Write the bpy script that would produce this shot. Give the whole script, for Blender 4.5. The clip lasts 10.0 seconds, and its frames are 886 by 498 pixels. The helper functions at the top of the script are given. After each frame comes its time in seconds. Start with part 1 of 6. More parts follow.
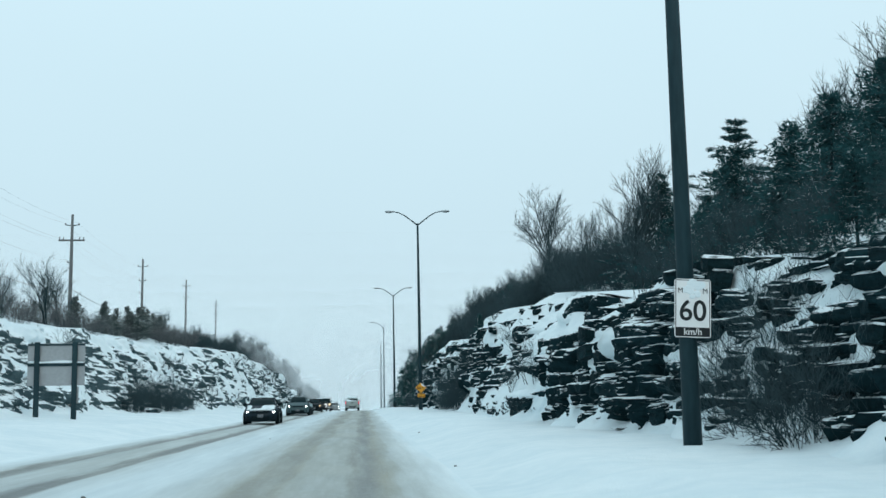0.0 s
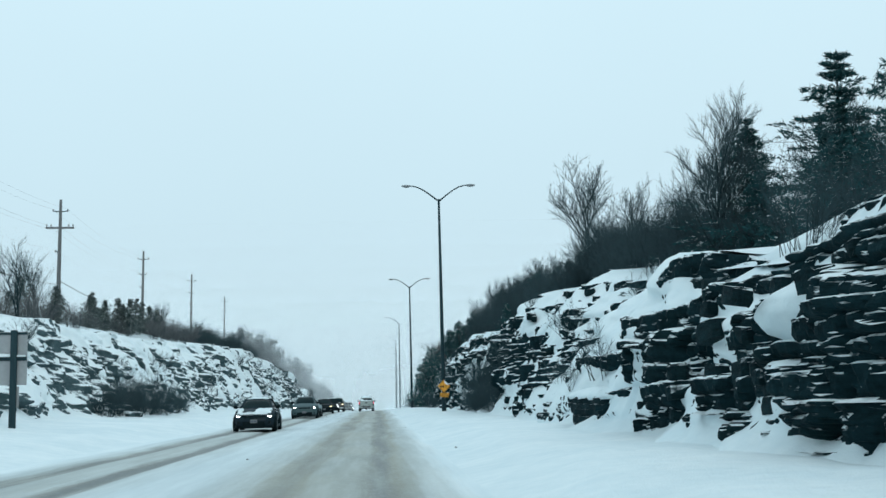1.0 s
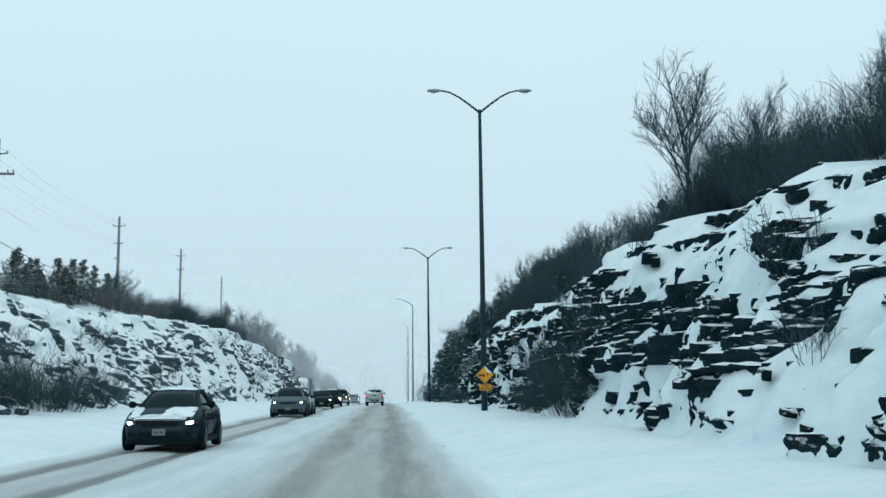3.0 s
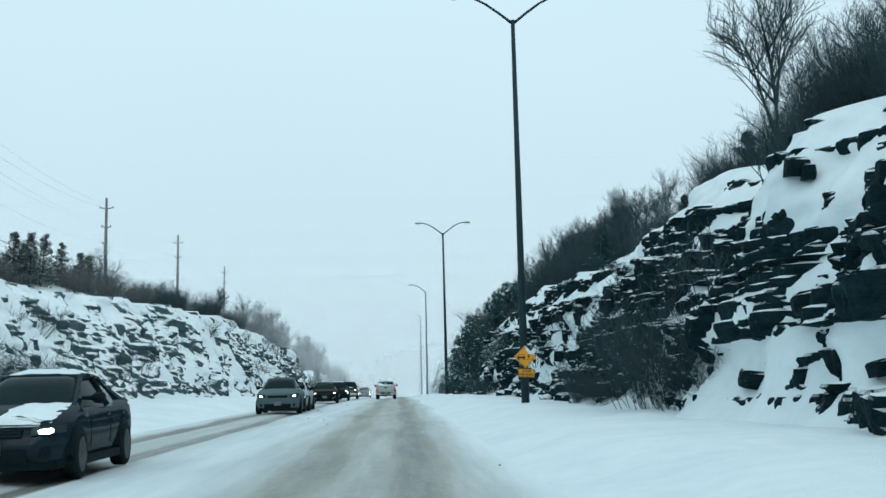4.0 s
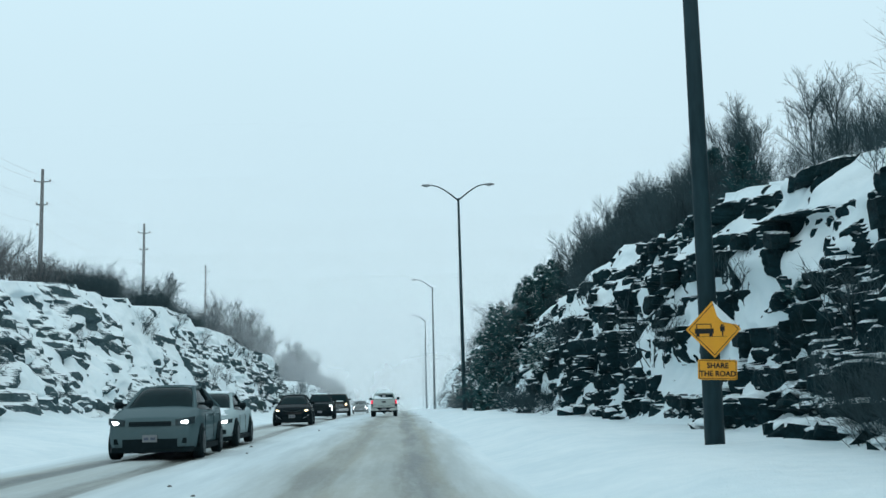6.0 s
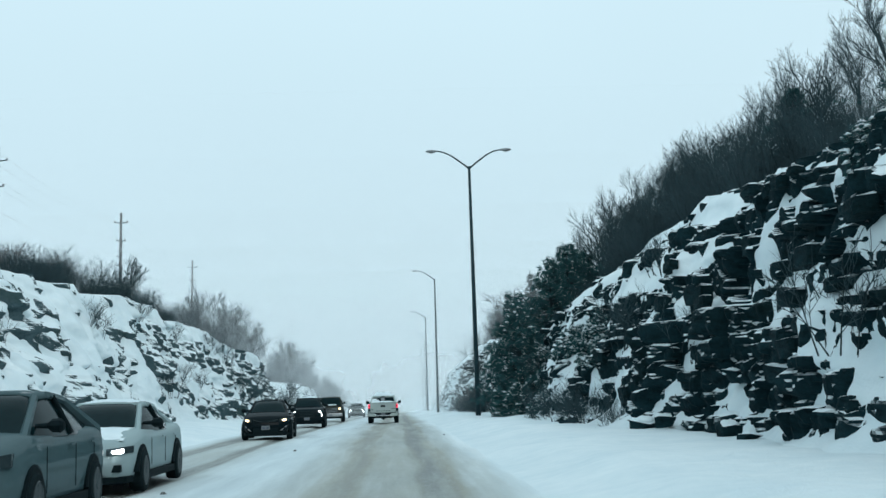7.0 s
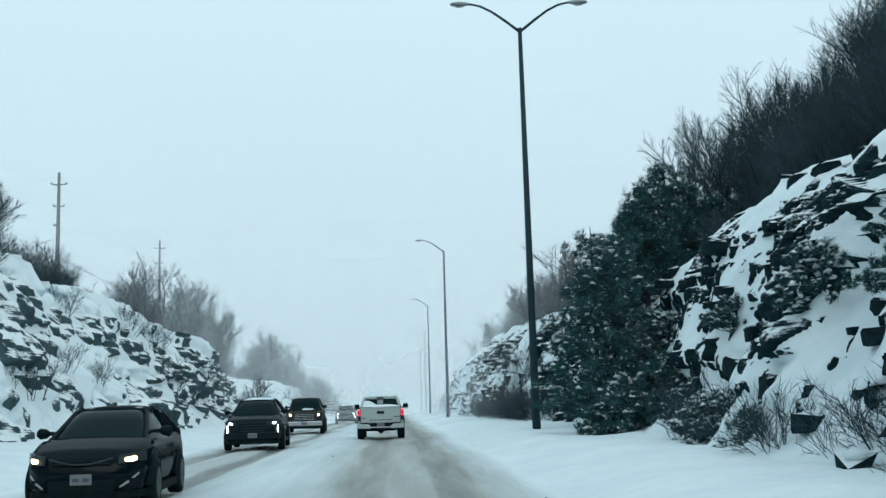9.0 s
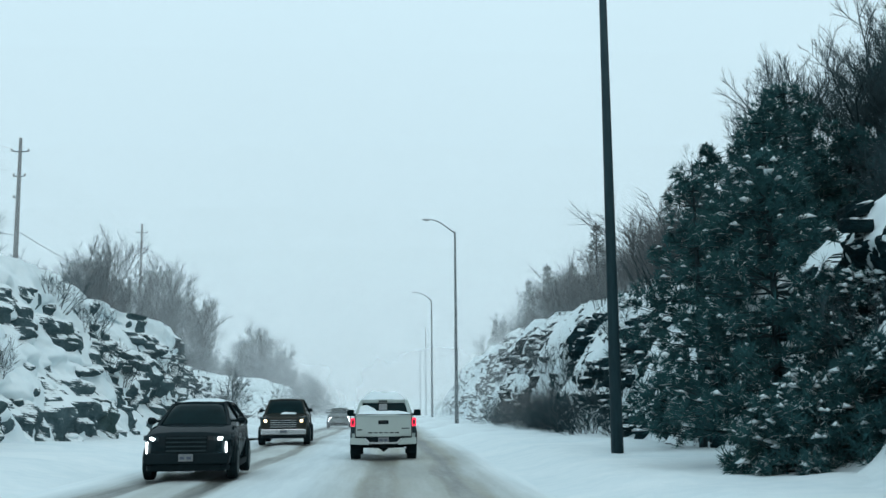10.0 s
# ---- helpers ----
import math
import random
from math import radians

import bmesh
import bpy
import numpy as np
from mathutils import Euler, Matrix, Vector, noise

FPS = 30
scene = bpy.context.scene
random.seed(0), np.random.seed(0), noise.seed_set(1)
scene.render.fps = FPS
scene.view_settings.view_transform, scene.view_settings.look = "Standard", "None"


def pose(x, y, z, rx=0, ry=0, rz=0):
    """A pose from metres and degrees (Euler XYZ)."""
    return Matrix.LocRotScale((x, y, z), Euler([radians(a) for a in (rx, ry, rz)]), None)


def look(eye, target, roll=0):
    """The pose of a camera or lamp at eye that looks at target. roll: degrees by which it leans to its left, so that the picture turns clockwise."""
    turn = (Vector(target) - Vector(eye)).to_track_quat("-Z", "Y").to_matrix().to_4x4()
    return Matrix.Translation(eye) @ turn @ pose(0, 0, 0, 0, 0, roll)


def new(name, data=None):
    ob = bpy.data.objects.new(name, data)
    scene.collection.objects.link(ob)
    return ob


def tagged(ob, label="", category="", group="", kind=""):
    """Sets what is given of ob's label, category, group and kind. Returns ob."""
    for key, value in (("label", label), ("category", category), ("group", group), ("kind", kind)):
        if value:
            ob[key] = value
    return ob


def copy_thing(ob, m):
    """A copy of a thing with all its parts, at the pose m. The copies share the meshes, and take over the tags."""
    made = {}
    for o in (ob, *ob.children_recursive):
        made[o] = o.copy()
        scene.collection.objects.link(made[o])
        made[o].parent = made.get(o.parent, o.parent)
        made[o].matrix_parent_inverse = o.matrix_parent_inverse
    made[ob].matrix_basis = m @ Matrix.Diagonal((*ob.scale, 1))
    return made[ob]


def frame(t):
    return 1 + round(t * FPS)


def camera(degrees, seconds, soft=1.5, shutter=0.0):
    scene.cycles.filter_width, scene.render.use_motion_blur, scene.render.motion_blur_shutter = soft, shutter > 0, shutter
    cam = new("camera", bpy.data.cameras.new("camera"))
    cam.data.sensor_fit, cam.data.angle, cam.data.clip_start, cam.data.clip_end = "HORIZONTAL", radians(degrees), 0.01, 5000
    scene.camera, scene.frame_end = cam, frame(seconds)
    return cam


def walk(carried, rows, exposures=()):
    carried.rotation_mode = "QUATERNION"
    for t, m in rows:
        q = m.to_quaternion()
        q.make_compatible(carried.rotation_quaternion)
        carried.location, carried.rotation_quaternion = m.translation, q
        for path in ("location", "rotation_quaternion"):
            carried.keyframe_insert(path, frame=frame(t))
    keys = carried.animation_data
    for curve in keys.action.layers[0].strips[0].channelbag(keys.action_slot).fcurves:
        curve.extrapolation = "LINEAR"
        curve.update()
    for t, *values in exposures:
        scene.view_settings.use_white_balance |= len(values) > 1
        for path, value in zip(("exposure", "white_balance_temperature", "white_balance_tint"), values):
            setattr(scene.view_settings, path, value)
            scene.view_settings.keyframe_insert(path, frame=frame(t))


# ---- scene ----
cam = camera(41.6, 10.0)
PATH = [
    (0, (0.467, 0.534, 1.233), (0.605, 2.512, 1.488), -0.9),
    (0.5, (0.485, 6.128, 1.298), (0.611, 8.107, 1.553), -1.1),
    (1, (0.428, 11.857, 1.337), (0.543, 13.837, 1.59), -1.2),
    (1.5, (0.379, 17.728, 1.388), (0.486, 19.709, 1.64), -0.9),
    (2, (0.351, 23.747, 1.411), (0.454, 25.728, 1.657), -0.8),
    (2.5, (0.322, 29.91, 1.435), (0.422, 31.892, 1.677), -0.5),
    (2.7, (0.302, 32.394, 1.436), (0.4, 34.376, 1.678), -0.3),
    (3.8, (0.252, 45.921, 1.221), (0.335, 47.906, 1.452), -1.1),
    (4, (0.244, 48.436, 1.205), (0.323, 50.42, 1.434), -1.2),
    (4.5, (0.146, 54.895, 1.202), (0.224, 56.879, 1.437), -1.4),
    (5, (0.18, 61.443, 1.227), (0.258, 63.426, 1.47), -1.3),
    (5.5, (0.191, 67.99, 1.258), (0.269, 69.972, 1.504), -1.3),
    (6, (0.252, 74.483, 1.233), (0.328, 76.465, 1.483), -1.3),
    (6.2, (0.239, 77.0, 1.207), (0.317, 78.982, 1.459), -1.2),
    (7.5, (-0.18, 93.233, 1.491), (-0.097, 95.215, 1.741), -1.9),
    (8, (-0.272, 99.906, 1.488), (-0.186, 101.888, 1.741), -1.6),
    (8.5, (-0.349, 106.707, 1.488), (-0.262, 108.688, 1.743), -1.6),
    (9, (-0.488, 113.547, 1.469), (-0.398, 115.528, 1.72), -1.6),
    (9.5, (-0.668, 120.469, 1.51), (-0.577, 122.451, 1.759), -1.4),
    (10, (-0.858, 127.43, 1.571), (-0.766, 129.411, 1.825), -0.5),
]
walk(cam, [(t, look(eye, target, roll)) for t, eye, target, roll in PATH],
     exposures=[(0.0, 0.07, 6500, 10), (1.5, 0.08, 6500, 10), (2.0, -0.1, 6500, 10), (2.5, 0.0, 6500, 10), (4.0, 0.07, 6500, 10), (10.0, 0.06, 6500, 10)])

# ---- world and light: an overcast, snowy sky ----
world = bpy.data.worlds.new("overcast_sky")
scene.world = world
world.use_nodes = True
wn, wl = world.node_tree.nodes, world.node_tree.links
wn.clear()
w_out = wn.new("ShaderNodeOutputWorld")
w_sky = wn.new("ShaderNodeTexSky")
w_sky.sky_type = "NISHITA"
w_sky.sun_disc = False
w_sky.sun_elevation, w_sky.sun_rotation = radians(32), radians(150)
w_sky.air_density, w_sky.dust_density = 1.0, 6.0
w_clear = wn.new("ShaderNodeBackground")
w_clear.inputs["Strength"].default_value = 0.06
wl.new(w_sky.outputs[0], w_clear.inputs["Color"])
w_co = wn.new("ShaderNodeTexCoord")
w_sep = wn.new("ShaderNodeSeparateXYZ")
wl.new(w_co.outputs["Generated"], w_sep.inputs[0])
w_ramp = wn.new("ShaderNodeValToRGB")
wl.new(w_sep.outputs["Z"], w_ramp.inputs[0])
w_ramp.color_ramp.elements[0].position, w_ramp.color_ramp.elements[0].color = 0.0, (0.56, 0.75, 0.84, 1)
w_ramp.color_ramp.elements[1].position, w_ramp.color_ramp.elements[1].color = 0.5, (0.69, 0.92, 1.02, 1)
w_noise = wn.new("ShaderNodeTexNoise")
w_noise.inputs["Scale"].default_value = 1.6
w_noise.inputs["Detail"].default_value = 4
wl.new(w_co.outputs["Generated"], w_noise.inputs["Vector"])
w_cmap = wn.new("ShaderNodeMapRange")
w_cmap.inputs["To Min"].default_value, w_cmap.inputs["To Max"].default_value = 0.95, 1.05
wl.new(w_noise.outputs["Fac"], w_cmap.inputs["Value"])
w_cloud = wn.new("ShaderNodeBackground")
wl.new(w_ramp.outputs[0], w_cloud.inputs["Color"])
wl.new(w_cmap.outputs[0], w_cloud.inputs["Strength"])
w_mix = wn.new("ShaderNodeMixShader")
w_mix.inputs[0].default_value = 0.93
wl.new(w_clear.outputs[0], w_mix.inputs[1])
wl.new(w_cloud.outputs[0], w_mix.inputs[2])
wl.new(w_mix.outputs[0], w_out.inputs["Surface"])

sun = new("sun", bpy.data.lights.new("sun", "SUN"))
sun.data.energy, sun.data.angle, sun.data.color = 0.5, radians(40), (1.0, 0.98, 0.94)
sun.matrix_world = look((40, -80, 90), (0, 60, 0))


# ---- materials ----
def nmap(nt, value, a, b, c, d):
    n = nt.nodes.new("ShaderNodeMapRange")
    n.inputs["From Min"].default_value, n.inputs["From Max"].default_value = a, b
    n.inputs["To Min"].default_value, n.inputs["To Max"].default_value = c, d
    nt.links.new(value, n.inputs["Value"])
    return n.outputs[0]


def nnoise(nt, scale, detail=4, rough=0.55, stretch=None, coord="Object", dist=0.0):
    co = nt.nodes.new("ShaderNodeTexCoord")
    n = nt.nodes.new("ShaderNodeTexNoise")
    n.inputs["Scale"].default_value, n.inputs["Detail"].default_value = scale, detail
    n.inputs["Roughness"].default_value, n.inputs["Distortion"].default_value = rough, dist
    src = co.outputs[coord]
    if stretch:
        mp = nt.nodes.new("ShaderNodeMapping")
        mp.inputs["Scale"].default_value = stretch
        nt.links.new(src, mp.inputs["Vector"])
        src = mp.outputs[0]
    nt.links.new(src, n.inputs["Vector"])
    return n.outputs["Fac"]


def nmix(nt, fac, a, b):
    n = nt.nodes.new("ShaderNodeMix")
    n.data_type = "RGBA"
    if isinstance(fac, float):
        n.inputs[0].default_value = fac
    else:
        nt.links.new(fac, n.inputs[0])
    for sock, v in ((n.inputs[6], a), (n.inputs[7], b)):
        if isinstance(v, tuple):
            sock.default_value = (*v, 1)
        else:
            nt.links.new(v, sock)
    return n.outputs[2]


def nmath(nt, op, a, b):
    n = nt.nodes.new("ShaderNodeMath")
    n.operation = op
    for sock, v in ((n.inputs[0], a), (n.inputs[1], b)):
        if isinstance(v, (int, float)):
            sock.default_value = v
        else:
            nt.links.new(v, sock)
    return n.outputs[0]


def nbump(nt, bsdf, height, strength, distance=0.02):
    n = nt.nodes.new("ShaderNodeBump")
    n.inputs["Strength"].default_value, n.inputs["Distance"].default_value = strength, distance
    nt.links.new(height, n.inputs["Height"])
    nt.links.new(n.outputs[0], bsdf.inputs["Normal"])


def blank(name):
    m = bpy.data.materials.new(name)
    m.use_nodes = True
    return m, m.node_tree, m.node_tree.nodes["Principled BSDF"]


def plain(name, a, b=None, rough=0.6, metal=0.0, scale=6.0, bump=0.0, coat=0.0, stretch=None, spec=0.5):
    """Two shades of one surface, mixed by noise at two scales."""
    m, nt, bs = blank(name)
    b = b or tuple(v * 0.8 for v in a)
    f = nmath(nt, "ADD", nmath(nt, "MULTIPLY", nnoise(nt, scale, 5, stretch=stretch), 0.6),
              nmath(nt, "MULTIPLY", nnoise(nt, scale * 7, 3, stretch=stretch), 0.4))
    nt.links.new(nmix(nt, nmap(nt, f, 0.35, 0.65, 0, 1), a, b), bs.inputs["Base Color"])
    nt.links.new(nmap(nt, f, 0.3, 0.7, rough * 0.85, min(1, rough * 1.15)), bs.inputs["Roughness"])
    bs.inputs["Metallic"].default_value = metal
    bs.inputs["Specular IOR Level"].default_value = spec
    bs.inputs["Coat Weight"].default_value = coat
    bs.inputs["Coat Tint"].default_value = (0.5, 0.93, 1.0, 1)
    if bump:
        nbump(nt, bs, f, bump)
    return m


def up_normal(nt):
    g = nt.nodes.new("ShaderNodeNewGeometry")
    s = nt.nodes.new("ShaderNodeSeparateXYZ")
    nt.links.new(g.outputs["Normal"], s.inputs[0])
    return s.outputs["Z"]


SNOW_A, SNOW_B = (0.775, 0.845, 0.865), (0.67, 0.765, 0.80)


def snow_material():
    m, nt, bs = blank("snow")
    big, mid, fine = nnoise(nt, 0.35, 4), nnoise(nt, 2.4, 5), nnoise(nt, 28, 4)
    f = nmath(nt, "ADD", nmath(nt, "MULTIPLY", big, 0.6), nmath(nt, "MULTIPLY", mid, 0.4))
    nt.links.new(nmix(nt, nmap(nt, f, 0.38, 0.62, 0, 1), SNOW_A, SNOW_B), bs.inputs["Base Color"])
    bs.inputs["Roughness"].default_value = 0.75
    bs.inputs["Specular IOR Level"].default_value = 0.25
    nbump(nt, bs, nmath(nt, "ADD", mid, nmath(nt, "MULTIPLY", fine, 0.3)), 0.5, 0.1)
    return m


def snowy(name, dark, light, lo, hi, rough=0.85, scale=1.2, stretch=(1, 1, 3.2), ragged=0.75):
    """A surface on which snow lies wherever it faces up enough; the snow's edge is ragged."""
    m, nt, bs = blank(name)
    strat, fine = nnoise(nt, scale, 6, 0.62, stretch), nnoise(nt, scale * 9, 5, 0.6)
    f = nmath(nt, "ADD", nmath(nt, "MULTIPLY", strat, 0.65), nmath(nt, "MULTIPLY", fine, 0.35))
    stone = nmix(nt, nmap(nt, f, 0.36, 0.64, 0, 1), dark, light)
    stain = nmap(nt, nnoise(nt, 0.45, 3), 0.55, 0.7, 0, 0.5)
    stone = nmix(nt, stain, stone, tuple(v * k for v, k in zip(dark, (1.25, 1.1, 0.8))))
    edge = nmath(nt, "ADD", nmath(nt, "MULTIPLY", nnoise(nt, 2.2, 5, 0.65), ragged), nmath(nt, "MULTIPLY", nnoise(nt, 0.5, 2), 0.35))
    cover = nmap(nt, nmath(nt, "SUBTRACT", nmath(nt, "ADD", up_normal(nt), edge), ragged * 0.5 + 0.175), lo, hi, 0, 1)
    cover.node.interpolation_type = "SMOOTHSTEP"
    nt.links.new(nmix(nt, cover, stone, SNOW_A), bs.inputs["Base Color"])
    bs.inputs["Roughness"].default_value = rough
    bs.inputs["Specular IOR Level"].default_value = 0.08
    nbump(nt, bs, nmath(nt, "ADD", f, nmath(nt, "MULTIPLY", cover, 0.6)), 1.0, 0.12)
    return m


SNOW = snow_material()
ROCK = snowy("layered_limestone", (0.002, 0.0095, 0.012), (0.0095, 0.033, 0.040), 0.55, 0.9, ragged=0.95)
# paler limestone for the far cuts: haze over distance put into the colour
HAZE_ROCK = snowy("haze_paled_limestone", (0.08, 0.095, 0.10), (0.16, 0.175, 0.18), 0.3, 0.8)
# the left cut's stone under real snow, its tone lightened for haze
SNOWY_ROCK = snowy("snow_swept_limestone", (0.026, 0.052, 0.060), (0.085, 0.130, 0.142), 0.34, 0.56, ragged=1.15, stretch=(1, 1, 1.2))


def road_material():
    """Packed snow with grey, slushy wheel tracks along the lanes."""
    m, nt, bs = blank("snow_packed_road")
    co = nt.nodes.new("ShaderNodeTexCoord")
    sep = nt.nodes.new("ShaderNodeSeparateXYZ")
    nt.links.new(co.outputs["Object"], sep.inputs[0])
    wob = nmath(nt, "MULTIPLY", nmath(nt, "SUBTRACT", nnoise(nt, 0.05, 3), 0.5), 0.8)
    rag = nmath(nt, "MULTIPLY", nmath(nt, "SUBTRACT", nnoise(nt, 2.2, 6, 0.65, (1, 0.05, 1)), 0.5), 0.7)
    x = nmath(nt, "ADD", nmath(nt, "ADD", sep.outputs["X"], wob), rag)
    total = None
    for centre, half, amount in ((0.55, 0.62, 1.0), (-1.0, 0.62, 0.97), (-0.2, 1.9, 0.72), (-4.45, 0.36, 1.0), (-6.0, 0.42, 1.0), (-5.2, 1.5, 0.5), (1.72, 0.14, 0.3)):
        d = nmath(nt, "ABSOLUTE", nmath(nt, "SUBTRACT", x, centre), 0)
        k = nmap(nt, d, half * 0.45, half * 1.25, amount, 0.0)
        total = k if total is None else nmath(nt, "MAXIMUM", total, k)
    patch = nnoise(nt, 1.2, 6, 0.65, (1.6, 0.1, 1))
    grit = nnoise(nt, 9, 5, 0.65, (1, 0.35, 1))
    total = nmath(nt, "MULTIPLY", total, nmap(nt, patch, 0.3, 0.55, 0.72, 1.0))
    total = nmath(nt, "MULTIPLY", total, nmap(nt, grit, 0.3, 0.5, 0.82, 1.0))
    slush = nmix(nt, nmap(nt, nnoise(nt, 0.5, 5, 0.6, (1, 0.2, 1)), 0.4, 0.65, 0, 1), (0.245, 0.235, 0.172), (0.150, 0.148, 0.112))
    rut = nmap(nt, nmath(nt, "ABSOLUTE", nmath(nt, "SUBTRACT", x, 0.48), 0), 0.08, 0.36, 0.8, 0.0)
    for centre, half, amount in ((-4.45, 0.42, 0.9), (-6.0, 0.48, 0.95), (-1.05, 0.4, 0.4)):
        rut = nmath(nt, "MAXIMUM", rut, nmap(nt, nmath(nt, "ABSOLUTE", nmath(nt, "SUBTRACT", x, centre), 0), half * 0.3, half, amount, 0.0))
    slush = nmix(nt, nmath(nt, "MULTIPLY", rut, nmap(nt, patch, 0.35, 0.6, 0.4, 1.0)), slush, (0.075, 0.088, 0.09))
    packed = nmix(nt, nmap(nt, patch, 0.35, 0.65, 0, 1), (0.64, 0.72, 0.745), (0.52, 0.60, 0.63))
    loose = nmix(nt, nmap(nt, patch, 0.35, 0.65, 0, 1), SNOW_A, SNOW_B)
    verge = nmap(nt, nmath(nt, "ABSOLUTE", nmath(nt, "ADD", x, 2.75), 0), 3.7, 4.5, 0, 1)
    nt.links.new(nmix(nt, nmath(nt, "MULTIPLY", total, nmap(nt, nmath(nt, "ABSOLUTE", nmath(nt, "ADD", x, 2.75), 0), 4.2, 4.7, 1, 0)), nmix(nt, verge, packed, loose), slush), bs.inputs["Base Color"])
    nt.links.new(nmap(nt, total, 0, 1, 0.8, 0.45), bs.inputs["Roughness"])
    nbump(nt, bs, nmath(nt, "ADD", grit, patch), 0.5, 0.05)
    return m


ROAD = road_material()
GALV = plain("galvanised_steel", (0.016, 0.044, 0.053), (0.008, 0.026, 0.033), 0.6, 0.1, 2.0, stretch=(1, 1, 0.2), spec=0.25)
LAMP_GREY = plain("lamp_housing_grey", (0.28, 0.3, 0.31), (0.2, 0.22, 0.23), 0.5, 0.2)
WOODPOLE = plain("weathered_pole_wood", (0.17, 0.175, 0.175), (0.10, 0.105, 0.107), 0.9, 0, 3.0, stretch=(3, 3, 0.3), spec=0.1)
BARK = plain("bare_bark", (0.026, 0.045, 0.050), (0.013, 0.025, 0.028), 0.95, 0, 5.0, spec=0.1)
TWIG = plain("bare_twigs", (0.050, 0.080, 0.089), (0.025, 0.045, 0.051), 0.95, 0, 3.0, spec=0.1)
SIGN_WHITE = plain("sign_white", (0.78, 0.79, 0.78), (0.72, 0.73, 0.73), 0.45, 0, 2.0)
SIGN_BLACK = plain("sign_black", (0.012, 0.016, 0.018), (0.02, 0.024, 0.026), 0.5, spec=0.2)
SIGN_YELLOW = plain("sign_amber_yellow", (0.80, 0.36, 0.02), (0.72, 0.31, 0.02), 0.45, 0, 3.0)
ALU = plain("bare_aluminium_sheet", (0.34, 0.36, 0.37), (0.27, 0.29, 0.30), 0.5, 0.35, 1.0)
CABLE = plain("grey_cable", (0.25, 0.27, 0.28), None, 0.7)


# ---- mesh helpers ----
class Geo:
    """Gathers vertices and faces for one mesh."""

    def __init__(self):
        self.v, self.f = [], []

    def add(self, verts, faces):
        n = len(self.v)
        self.v.extend(verts)
        self.f.extend(tuple(i + n for i in face) for face in faces)
        return self

    def box(self, x0, x1, y0, y1, z0, z1, m=None):
        vs = [Vector((x, y, z)) for z in (z0, z1) for y in (y0, y1) for x in (x0, x1)]
        if m is not None:
            vs = [m @ v for v in vs]
        return self.add([tuple(v) for v in vs], [(0, 2, 3, 1), (4, 5, 7, 6), (0, 1, 5, 4), (2, 6, 7, 3), (0, 4, 6, 2), (1, 3, 7, 5)])

    def tube(self, pts, radii, n=6, cap=True):
        pts = [Vector(p) for p in pts]
        vs, fs = [], []
        side = None
        for i, p in enumerate(pts):
            d = (pts[min(i + 1, len(pts) - 1)] - pts[max(i - 1, 0)]).normalized()
            if side is None:
                side = d.orthogonal().normalized()
            side = (side - d * side.dot(d)).normalized()
            other = d.cross(side)
            for k in range(n):
                a = 2 * math.pi * k / n
                vs.append(tuple(p + (side * math.cos(a) + other * math.sin(a)) * radii[i]))
        for i in range(len(pts) - 1):
            for k in range(n):
                a, b = i * n + k, i * n + (k + 1) % n
                fs.append((a, b, b + n, a + n))
        if cap:
            fs.append(tuple(range(n))[::-1])
            fs.append(tuple(range(len(vs) - n, len(vs))))
        return self.add(vs, fs)

    def loft(self, rings, closed=True, caps=True):
        n = len(rings[0])
        vs = [tuple(p) for r in rings for p in r]
        fs = []
        for i in range(len(rings) - 1):
            for k in range(n if closed else n - 1):
                a, b = i * n + k, i * n + (k + 1) % n
                fs.append((a, b, b + n, a + n))
        if caps:
            fs.append(tuple(range(n))[::-1])
            fs.append(tuple(range(len(vs) - n, len(vs))))
        return self.add(vs, fs)

    def mesh(self, name, mat, smooth=False):
        me = bpy.data.meshes.new(name)
        me.from_pydata(self.v, [], self.f)
        me.materials.append(mat)
        if smooth:
            me.polygons.foreach_set("use_smooth", [True] * len(me.polygons))
        me.update()
        return me


def part(name, geo, mat, parent=None, label="", smooth=False, bevel=0.0):
    ob = new(name, geo.mesh(name, mat, smooth))
    ob.parent = parent
    if label:
        ob["label"] = label
    if bevel:
        b = ob.modifiers.new("bevel", "BEVEL")
        b.width, b.segments, b.limit_method = bevel, 2, "ANGLE"
    return ob


def empty(name, m, label, category, group=""):
    ob = new(name)
    ob.matrix_world = m
    return tagged(ob, label, category, group)


def fbm(x, y, z=0.0, octaves=4):
    return noise.fractal(Vector((x, y, z)), 0.9, 2.1, octaves)


def lerp_table(table, y):
    return float(np.interp(y, [a for a, b in table], [b for a, b in table]))


# ---- ground, road, hills ----
RIGHT_FOOT = [(-60, 9), (10, 7.6), (28, 6.7), (34, 6.3), (40, 6.1), (46, 6.2), (52, 6.3), (60, 6.5), (90, 6.9), (110, 6.7), (118, 6.6), (124, 6.3), (134, 6.4), (141, 6.9), (150, 7.3), (158, 7.3), (165, 7.2), (200, 6.8), (300, 7), (600, 9)]
RIGHT_CREST = [(-60, 4), (20, 3.9), (33, 4.1), (39, 4.6), (46, 5.2), (51, 5.5), (57, 5.7), (63, 6.7), (80, 6.9), (88, 6.4), (97, 5.9), (107, 6.3), (115, 6.9), (120, 7.1), (135, 6.9), (143, 6.7), (150, 6.0), (157, 5.0), (165, 5.4), (180, 6.4), (215, 7.2), (260, 7.0), (300, 5.0), (340, 2), (600, 0.8)]
